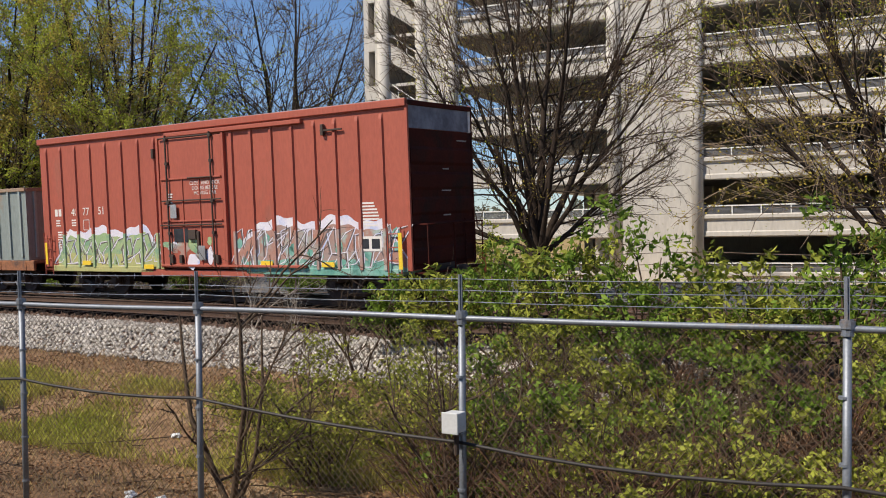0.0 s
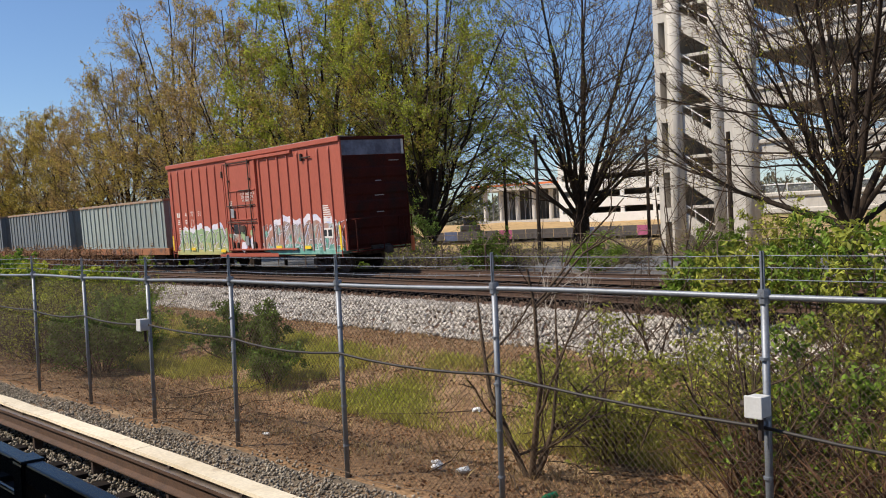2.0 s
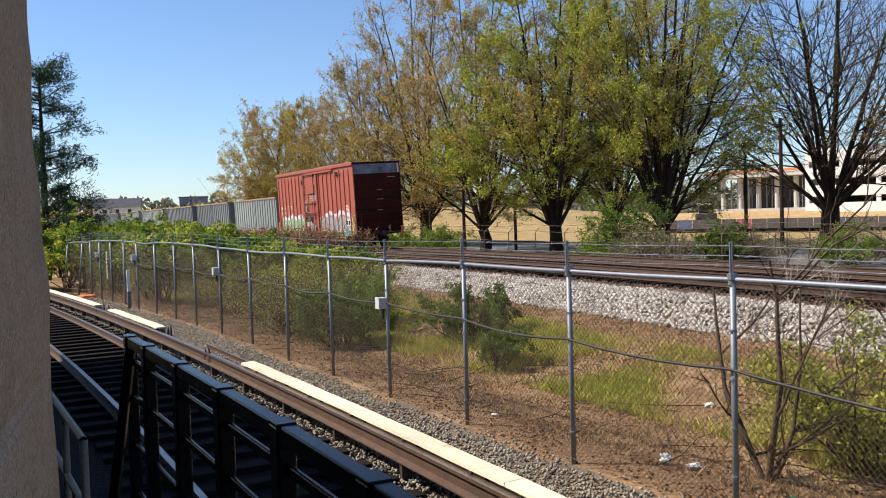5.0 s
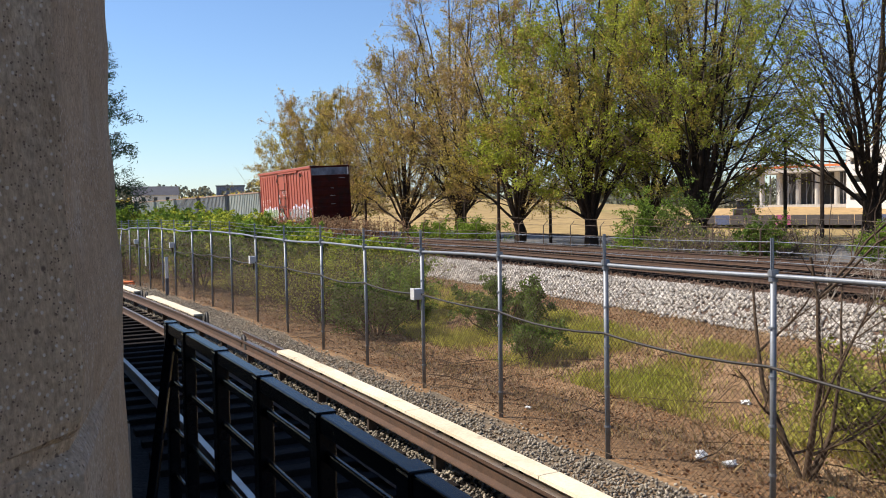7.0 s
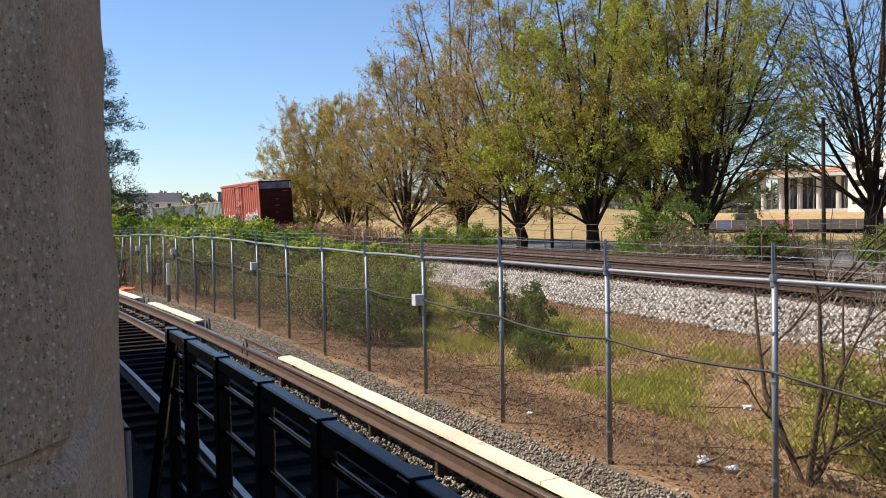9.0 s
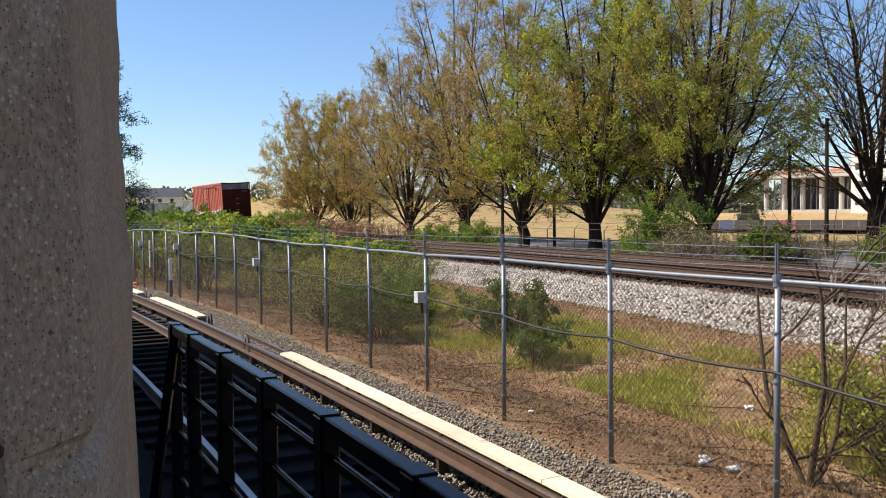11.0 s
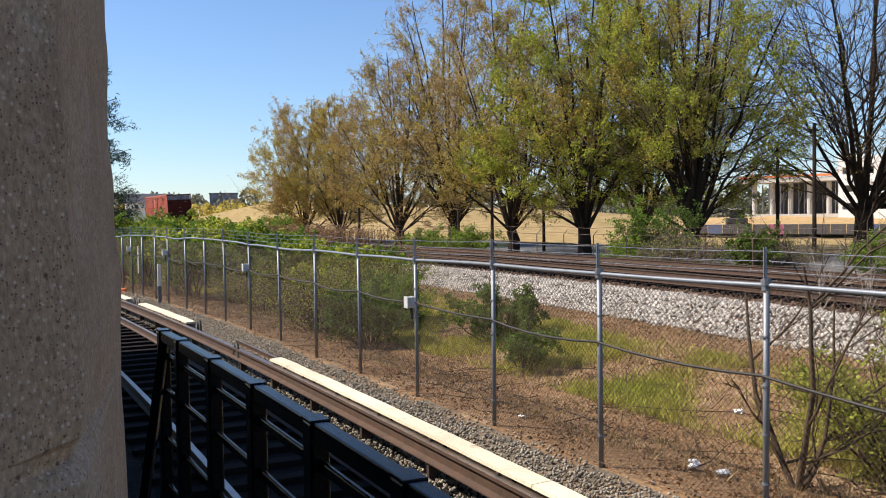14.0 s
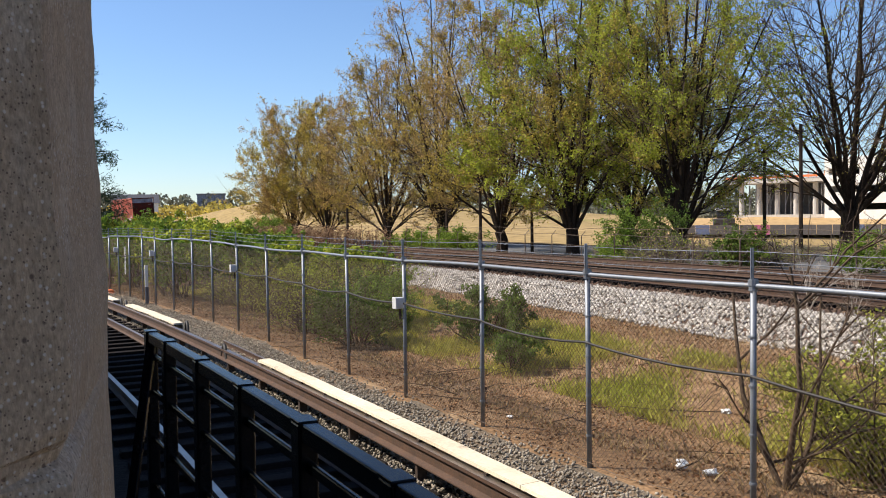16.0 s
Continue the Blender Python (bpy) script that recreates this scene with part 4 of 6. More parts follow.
def ladder(car, face, y, z0, z1, width, mat, rungs):
    """A ladder on the near side (face 'side') or on the rear end (face 'end', y is then x)."""
    bm = bmesh.new()
    for k in (-0.5, 0.5):
        if face == "side":
            a, b = (-BOX_W / 2 - 0.09, y + k * width, z0), (-BOX_W / 2 - 0.09, y + k * width, z1)
        else:
            a, b = (y + k * width, -0.12, z0), (y + k * width, -0.12, z1)
        rod(bm, a, b, 0.022, sides=6)
    for q in range(rungs):
        z = z0 + (z1 - z0) * (q + 0.5) / rungs
        if face == "side":
            rod(bm, (-BOX_W / 2 - 0.09, y - width / 2, z), (-BOX_W / 2 - 0.09, y + width / 2, z), 0.014, sides=6)
        else:
            rod(bm, (y - width / 2, -0.12, z), (y + width / 2, -0.12, z), 0.014, sides=6)
    part("ladder", bm, mat, car)


def build_boxcar(wheel_me, frame_me):
    car = thing("boxcar", "faded red ribbed steel boxcar with graffiti, last in the train", "freight car")
    W2 = BOX_W / 2
    bm = bmesh.new()
    box(bm, (BOX_W, BOX_L, EAVE - SILL), (0, BOX_L / 2, (EAVE + SILL) / 2), bevel=0.015)
    part("body", bm, M_BOX, car)
    for y0, y1, z in ((0.4, 5.9, SILL - 0.06), (10.0, 15.3, SILL - 0.06), (5.2, 10.6, SILL - 0.16)):
        bm = bmesh.new()
        box(bm, (BOX_W + 0.05, y1 - y0, 0.2), (0, (y0 + y1) / 2, z + 0.02), bevel=0.02)
        part("side_sill", bm, M_GRAF_TEAL if y0 < 1 else (M_GRAF_YELLOW if y0 > 9 else M_BOX), car)
    bm = bmesh.new()
    box(bm, (1.0, BOX_L - 0.6, 0.35), (0, BOX_L / 2, 0.86), bevel=0.02)
    for y in np.arange(1.2, 15, 1.4):
        box(bm, (2.7, 0.12, 0.22), (0, y, 0.88))
    part("underframe", bm, M_STEEL_DARK, car)
    # ribs: the lower ends carry the sprayed paint
    ribs = [15.33, 14.53, 13.74, 12.94, 12.13, 11.32, 10.5, 9.72, 6.3, 5.51, 4.72, 3.93, 3.12, 2.38, 1.6, 0.8]
    for side in (-1, 1):
        for y in ribs:
            bm = bmesh.new()
            prof = [(-0.075, 0), (-0.045, 0.055), (0.045, 0.055), (0.075, 0)]
            cut = SILL + (1.12 if 9.6 < y < 15 or 0.5 < y < 6.4 else 0.0)
            levels = [SILL + 0.02, cut, EAVE - 0.34, EAVE - 0.2] if cut > SILL + 0.1 else [SILL + 0.02, EAVE - 0.34, EAVE - 0.2]
            rows = []
            for i, z in enumerate(levels):
                k = 0.35 if i == len(levels) - 1 else 1.0
                rows.append([bm.verts.new((side * (W2 + d * k), y + a, z)) for a, d in prof])
            for i, (r0, r1) in enumerate(zip(rows, rows[1:])):
                for q in range(3):
                    f = bm.faces.new((r0[q], r0[q + 1], r1[q + 1], r1[q]))
                    f.material_index = 1 if (side < 0 and cut > SILL + 0.1 and i == 0) else 0
            bm.faces.new(rows[-1]), bm.faces.new(rows[0][::-1])
            bmesh.ops.recalc_face_normals(bm, faces=bm.faces)
            part("rib", bm, [M_BOX, M_GRAF_GREEN if y > 8 else M_GRAF_GREY], car)
    # top chord and roof
    for side in (-1, 1):
        bm = bmesh.new()
        box(bm, (0.13, BOX_L + 0.06, 0.2), (side * (W2 + 0.02), BOX_L / 2, EAVE + 0.03), bevel=0.02)
        part("top_chord", bm, M_BOX, car)
    bm = bmesh.new()
    for k in range(20):
        y = BOX_L * (k + 0.5) / 20
        for x, dz in ((-0.78, 0), (0.78, 0)):
            box(bm, (1.56, BOX_L / 20 - 0.04, 0.035), (x, y, EAVE + 0.085), Matrix.Rotation(-0.06 if x > 0 else 0.06, 4, "Y"))
        box(bm, (BOX_W - 0.1, 0.05, 0.06), (0, BOX_L * k / 20 + 0.02, EAVE + 0.06))
    part("roof", bm, M_BOX_ROOF, car)
    # plug door with its frame, lock rods and tracks
    d0, d1 = DOOR
    bm = bmesh.new()
    box(bm, (0.07, d1 - d0 - 0.1, EAVE - SILL - 0.42), (-W2 - 0.045, (d0 + d1) / 2, (EAVE + SILL) / 2 - 0.1), bevel=0.02)
    for z in (3.72, 2.42):
        box(bm, (0.05, d1 - d0 - 0.16, 0.05), (-W2 - 0.095, (d0 + d1) / 2, z), bevel=0.008)
    for y, z0, z1 in ((8.0, 1.1, 3.7), (8.75, 1.1, 3.7)):
        box(bm, (0.04, 0.05, z1 - z0), (-W2 - 0.09, y - 0.35, (z0 + z1) / 2), bevel=0.008)
    door = part("door", bm, M_BOX, car, "sliding plug door with lock rods")
    bm = bmesh.new()
    for y in (d0 - 0.02, d1 + 0.02):
        box(bm, (0.11, 0.1, EAVE - SILL - 0.3), (-W2 - 0.05, y, (EAVE + SILL) / 2 - 0.12), bevel=0.012)
    box(bm, (0.12, 5.6, 0.12), (-W2 - 0.06, 6.3, EAVE - 0.18), bevel=0.015)
    box(bm, (0.10, 6.0, 0.07), (-W2 - 0.08, 6.5, SILL + 0.1), bevel=0.012)
    part("door_track", bm, M_BOX, car)
    for y in (9.02, 7.07):
        bm = bmesh.new()
        rod(bm, (-W2 - 0.15, y, SILL + 0.12), (-W2 - 0.15, y, EAVE - 0.2), 0.028, sides=8)
        for z in (1.35, 2.05, 3.0, 4.2, 4.95):
            box(bm, (0.1, 0.12, 0.09), (-W2 - 0.12, y, z), bevel=0.01)
        part("lock_rod", bm, M_STEEL_DARK, door, "dark steel lock rod")
    for y0, y1, z in ((6.7, 9.4, 2.3), (6.7, 9.3, 3.05), (7.0, 9.35, 4.98), (7.1, 8.1, 3.72)):
        bm = bmesh.new()
        rod(bm, (-W2 - 0.14, y0, z), (-W2 - 0.14, y1, z), 0.022, sides=6)
        part("lock_bar", bm, M_STEEL_DARK, door, "dark steel lock bar")
    for size, y, z in (((0.1, 0.34, 0.3), 8.0, 2.0), ((0.07, 0.1, 0.7), 7.75, 1.75), ((0.09, 0.12, 0.26), 8.55, 1.25), ((0.09, 0.12, 0.26), 8.95, 1.25), ((0.09, 0.12, 0.26), 6.95, 1.25)):
        bm = bmesh.new()
        box(bm, size, (-W2 - 0.125, y, z), bevel=0.015)
        part("handle", bm, M_STEEL_DARK, door, "dark steel lock handle")
    bm = bmesh.new()
    for y in (8.78, 7.6):
        box(bm, (0.02, 0.28, 0.42), (-W2 - 0.155, y, 2.72 if y > 8 else 1.45), bevel=0.006)
    part("placard", bm, M_BOX_ROOF, door, "pale metal placard plate")
    bm = bmesh.new()
    box(bm, (0.012, 0.62, 0.4), (-W2 - 0.10, 8.55, 1.98), bevel=0.003)
    part("dark_sticker", bm, M_GLASS, door)
    # brackets high on the side
    bm = bmesh.new()
    for y, z in ((2.75, 4.78), (9.7, 4.55)):
        box(bm, (0.1, 0.1, 0.3), (-W2 - 0.06, y, z), bevel=0.012)
    box(bm, (0.05, 0.75, 0.05), (-W2 - 0.07, 2.45, 4.76), bevel=0.008)
    part("bracket", bm, M_STEEL_DARK, car)
    # rear end: corrugated, its shade put into the colour, with the bluish upper sheet
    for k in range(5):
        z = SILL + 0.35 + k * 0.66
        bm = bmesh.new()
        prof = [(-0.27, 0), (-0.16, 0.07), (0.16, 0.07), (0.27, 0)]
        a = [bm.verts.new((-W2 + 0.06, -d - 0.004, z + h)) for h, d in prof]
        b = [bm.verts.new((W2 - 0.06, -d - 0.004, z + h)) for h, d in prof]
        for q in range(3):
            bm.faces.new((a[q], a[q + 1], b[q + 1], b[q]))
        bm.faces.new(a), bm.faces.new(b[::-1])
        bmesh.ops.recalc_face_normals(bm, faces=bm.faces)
        part("end_corrugation", bm, M_BOX_END_SHADED, car)
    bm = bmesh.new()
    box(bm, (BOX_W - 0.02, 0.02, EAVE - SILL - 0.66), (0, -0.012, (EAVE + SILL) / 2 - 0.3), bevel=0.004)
    part("end_sheet", bm, M_BOX_END_SHADED, car, "brown corrugated end wall, darkened in colour for shade")
    bm = bmesh.new()
    box(bm, (BOX_W - 0.16, 0.03, 0.6), (-0.04, -0.016, EAVE - 0.32), bevel=0.008)
    part("upper_end_sheet", bm, M_BLUEGREY, car, "weathered bluish-grey upper end sheet")
    # White colour here stands in for sun caught on the protruding corner.
    bm = bmesh.new()
    box(bm, (0.16, 0.05, 0.66), (W2 - 0.06, -0.02, EAVE - 0.3), bevel=0.01)
    part("white_corner", bm, M_LETTER, car, "corner bar, white standing in for sunlight caught on it")
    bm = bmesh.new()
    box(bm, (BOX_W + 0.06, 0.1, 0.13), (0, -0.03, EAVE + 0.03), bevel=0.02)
    part("end_cap", bm, M_BOX_END_SHADED, car)
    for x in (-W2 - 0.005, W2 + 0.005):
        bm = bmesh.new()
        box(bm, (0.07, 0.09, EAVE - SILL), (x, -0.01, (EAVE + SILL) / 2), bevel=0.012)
        part("corner_post", bm, M_BOX if x < 0 else M_BOX_END_SHADED, car)
    # end platform rail, ladders, hand brake
    bm = bmesh.new()
    for x in (-1.36, -0.1, 0.95, 1.36):
        rod(bm, (x, -0.42, SILL - 0.05), (x, -0.42, SILL + 1.2), 0.025, sides=6)
    rod(bm, (-1.4, -0.42, SILL + 1.2), (1.4, -0.42, SILL + 1.2), 0.025, sides=6)
    for x in (-1.36, 1.36):
        rod(bm, (x, -0.42, SILL + 1.2), (x, 0.0, SILL + 1.2), 0.022, sides=6)
    box(bm, (BOX_W - 0.2, 0.42, 0.04), (0, -0.22, SILL - 0.06), bevel=0.006)
    part("end_platform", bm, M_BOX_END_SHADED, car, "reddish end platform with hand rails")
    ladder(car, "side", 0.46, SILL - 0.25, SILL + 1.15, 0.42, M_BOX, 4)
    ladder(car, "side", 15.36, SILL - 0.25, SILL + 1.2, 0.42, M_BOX, 4)
    ladder(car, "end", 1.15, SILL, SILL + 1.3, 0.4, M_BOX_END_SHADED, 4)
    for y, z0, z1 in ((0.26, SILL + 0.05, SILL + 1.0), (15.46, SILL + 0.1, SILL + 0.85)):
        bm = bmesh.new()
        box(bm, (0.02, 0.12, z1 - z0), (-W2 - 0.11, y, (z0 + z1) / 2), bevel=0.004)
        part("yellow_strip", bm, M_YELLOW, car, "yellow reflective strip")
    for y, z in ((13.3, SILL + 0.16), (10.15, SILL + 0.05), (5.03, SILL + 0.18), (2.74, SILL + 0.16)):
        bm = bmesh.new()
        box(bm, (0.02, 0.46, 0.14), (-W2 - 0.07, y, z), bevel=0.004)
        part("yellow_strip", bm, M_YELLOW, car, "yellow reflective strip")
    bm = bmesh.new()
    box(bm, (0.14, 0.1, 0.62), (1.28, -0.5, SILL + 0.05), bevel=0.03)
    part("end_marker", bm, M_ORANGE, car, "orange marker on the end of the train")
    # lettering
    for body, y, z, size in (("40", 13.92, 1.86, 0.36), ("77", 13.3, 1.87, 0.36), ("51", 12.48, 1.88, 0.36)):
        part("lettering", text_mesh(body, size, M_LETTER), None, car, m=side_place(y, SILL + z, 0.004))
    for k, row in enumerate(("CLOSE AND LOCK", "DOORS BEFORE", "MOVING CAR")):
        part("lettering", text_mesh(row, 0.155, M_LETTER), None, car, m=side_place(7.42, SILL + 2.6 - 0.15 * k, 0.088))
    bm = bmesh.new()
    for a in (14.93, 14.72):
        box(bm, (0.006, 0.15, 0.24), (-W2 - 0.004, a, SILL + 1.87))
    part("mark_shape", bm, M_LETTER, car)
    rng = random.Random(4)
    bm = bmesh.new()
    for y, z0, rows, w in ((14.8, 1.6, 3, 0.34), (13.9, 1.6, 3, 0.38), (14.75, 1.2, 7, 0.3), (14.3, 1.2, 6, 0.24), (1.25, 1.8, 8, 0.6), (8.95, 2.3, 5, 0.26)):
        for k in range(rows):
            ww = w * rng.uniform(0.6, 1.0)
            box(bm, (0.006, ww, 0.045), (-W2 - (0.004 if y != 8.95 else 0.09), y + (w - ww) / 2, SILL + z0 - k * 0.085))
    for z in (1.72, 1.38):
        box(bm, (0.006, 0.3, 0.02), (-W2 - 0.004, 13.3, SILL + z - 0.12))
    for y in (13.15, 13.45):
        box(bm, (0.006, 0.02, 0.34), (-W2 - 0.004, y, SILL + 1.43))
    tagged(part("small_print", bm, M_LETTER, car), kind="stuff")
    bm = bmesh.new()
    for x0, z0, w in ((0.95, 4.38, 0.5), (0.1, 3.6, 0.3), (0.1, 3.02, 0.45), (0.1, 2.36, 0.35)):
        box(bm, (w, 0.006, 0.035), (x0, -0.085, z0))
    tagged(part("small_print", bm, M_BOX_ROOF, car), kind="stuff")
    bm = bmesh.new()
    box(bm, (0.008, 0.78, 0.4), (-W2 - 0.018, 1.3, SILL + 0.72))
    part("stencil_panel", bm, M_LETTER, car)
    bm = bmesh.new()
    for dy in (-0.19, 0.17):
        box(bm, (0.008, 0.26, 0.26), (-W2 - 0.024, 1.3 + dy, SILL + 0.72))
    part("stencil_panel", bm, M_GLASS, car)
    left = part("graffiti_piece", bmesh.new(), M_GRAF_GREEN, car, "green and yellow sprayed graffiti lettering")
    graffiti(left, 9.5, 14.95, 1.15, (M_GRAF_GREEN, M_GRAF_YELLOW, M_GRAF_GREEN), 6, 2, -0.25, 0.42)
    right = part("graffiti_piece", bmesh.new(), M_GRAF_TEAL, car, "teal, grey and white sprayed graffiti lettering")
    graffiti(right, 0.12, 6.35, 1.28, (M_GRAF_GREY, M_GRAF_TEAL, M_GRAF_TEAL), 7, 6, -0.45, 0.24)
    # paint that ran on over the lower door
    rng = random.Random(12)
    for mat, count in ((M_GRAF_WHITE, 5), (M_GRAF_GREY, 5), (M_GRAF_GREEN, 4)):
        for k in range(count):
            bm = bmesh.new()
            cy, cz = rng.uniform(6.8, 9.3), SILL + rng.uniform(0.2, 0.95)
            ry, rz = rng.uniform(0.1, 0.3), rng.uniform(0.08, 0.26)
            blob(bm, [(cy + ry * math.cos(q) * rng.uniform(0.7, 1.3), cz + rz * math.sin(q) * rng.uniform(0.7, 1.3)) for q in np.arange(0, 6.2, 0.6)], 0.0835 + 0.0012 * k)
            part("paint_patch", bm, mat, car)
    add_trucks(car, (2.2, 13.5), wheel_me, frame_me, True)
    coupler(car, 0.0, -1), coupler(car, BOX_L, 1)
    return car


def container_mesh(L, Wd, H):
    bm = bmesh.new()
    t = 0.06
    for sx in (-1, 1):
        box(bm, (t, L, H), (sx * (Wd / 2 - t / 2), 0, H / 2))
    for sy in (-1, 1):
        box(bm, (Wd - 2 * t, t, H - 0.02), (0, sy * (L / 2 - t / 2), H / 2))
    box(bm, (Wd - 0.1, L - 0.1, 0.1), (0, 0, 0.08))
    return mesh_of(bm, "shell", [M_CONT_A])


def build_containers_and_cars(wheel_me, frame_me):
    """Rusty flatcars, each with two ribbed open-top containers."""
    L, Wd, H, deck = 6.05, 2.75, 2.6, 1.16
    bm = bmesh.new()
    car_L = 13.0
    box(bm, (0.7, car_L, 0.42), (0, car_L / 2, 0.88), bevel=0.02)
    under = mesh_of(bm, "centre_sill", M_FLAT)
    bm = bmesh.new()
    for x in (-1.36, 1.36):
        box(bm, (0.1, car_L, 0.36), (x, car_L / 2, 0.97), bevel=0.02)
        for y in np.arange(0.5, car_L, 1.5):
            box(bm, (0.14, 0.12, 0.3), (x, y, 0.95), bevel=0.01)
    for y in np.arange(0.15, car_L, 1.15):
        box(bm, (2.75, 0.16, 0.12), (0, y, deck - 0.06), bevel=0.01)
    deckm = mesh_of(bm, "side_sill", M_FLAT)
    shell = container_mesh(L, Wd, H)
    bm = bmesh.new()
    box(bm, (0.075, 0.11, H - 0.2), (0, 0, H / 2), bevel=0.012)
    ribm = mesh_of(bm, "rib", M_CONT_A)
    bm = bmesh.new()
    for sx in (-1, 1):
        box(bm, (0.13, L + 0.06, 0.13), (sx * Wd / 2, 0, H - 0.05), bevel=0.015)
    for sy in (-1, 1):
        box(bm, (Wd, 0.13, 0.13), (0, sy * L / 2, H - 0.05), bevel=0.015)
    rim = mesh_of(bm, "rim", M_STRAWRUST)
    bm = bmesh.new()
    bmesh.ops.create_grid(bm, x_segments=14, y_segments=24, size=1.0, matrix=Matrix.Diagonal((Wd / 2 - 0.08, L / 2 - 0.08, 1, 1)))
    for v in bm.verts:
        v.co.z = H - 0.18 + 0.12 * noise.noise(v.co * 1.3)
    load = mesh_of(bm, "load", M_GROUND)
    cars = []
    offset = BOX_L + 0.95
    for k in range(11):
        car = thing("flatcar", "rusty orange container flatcar coupled ahead of the boxcar" if k == 0 else "rusty orange container flatcar in the train", "freight car", group="flatcars")
        part("centre_sill", under, None, car), part("side_sill", deckm, None, car)
        add_trucks(car, (2.0, car_L - 2.0), wheel_me, frame_me, k < 2)
        coupler(car, 0.0, -1), coupler(car, car_L, 1)
        cars.append((car, offset, 0.0, 0.0))
        tone = (M_CONT_A, M_CONT_B, M_CONT_B, M_CONT_A)[k % 4]
        name = "pale grey-green" if tone is M_CONT_A else "dull grey"
        for j in range(2):
            c = thing("container", name + " ribbed open-top container on a flatcar", "container", group="containers on the train")
            sh = part("shell", shell.copy(), None, c)
            sh.data.materials[0] = tone
            part("rim", rim, None, c, "rust-streaked top rim")
            part("load", load, None, c, "heaped brown spoil")
            rb = ribm.copy()
            rb.materials[0] = tone
            for sx in (-1, 1):
                for q in range(9):
                    part("rib", rb, None, c, m=pose(sx * (Wd / 2 + 0.02), -L / 2 + L * (q + 0.5) / 9, 0))
            for q in range(4):
                part("rib", rb, None, c, m=pose(-Wd / 2 + Wd * (q + 0.5) / 4, -L / 2 - 0.02, 0, 0, 0, 90))
            cars.append((c, offset, 0.3 + L / 2 + j * (L + 0.12), deck))
        offset += 14.35
    return cars


M_STRAWRUST = material("rust_streaked_rim", (0.30, 0.25, 0.19), 0.75, other=(0.30, 0.15, 0.08), scale=1.5, fine=20, grain=0.2)
SPEED = 8.15
ROLL_T = [0, 1.5, 3.5, 5, 8, 11, 12.5, 14.5, 16]
ROLL_S = [13.0, 25.4, 41.4, 53.0, 77.5, 102.8, 115.4, 131.6, 143.4]


def train_pose(t, ahead, dy, dz):
    """Where a car whose rear end lies that far ahead of the boxcar's rear end stands at t; dy, dz in the car's own space."""
    s = float(np.interp(t, ROLL_T, ROLL_S)) + ahead
    half = 6.5 if ahead else BOX_L / 2
    p, q = P(s, n_freight(s)), P(s + 2 * half, n_freight(s + 2 * half))
    d = (q - p).normalized()
    rz = math.degrees(math.atan2(-d.x, d.y))
    m = pose(p.x, p.y, RAIL_TOP + 0.015, 0, LEAN, rz)
    return m @ pose(0, dy, dz)


LEAN = -2.2


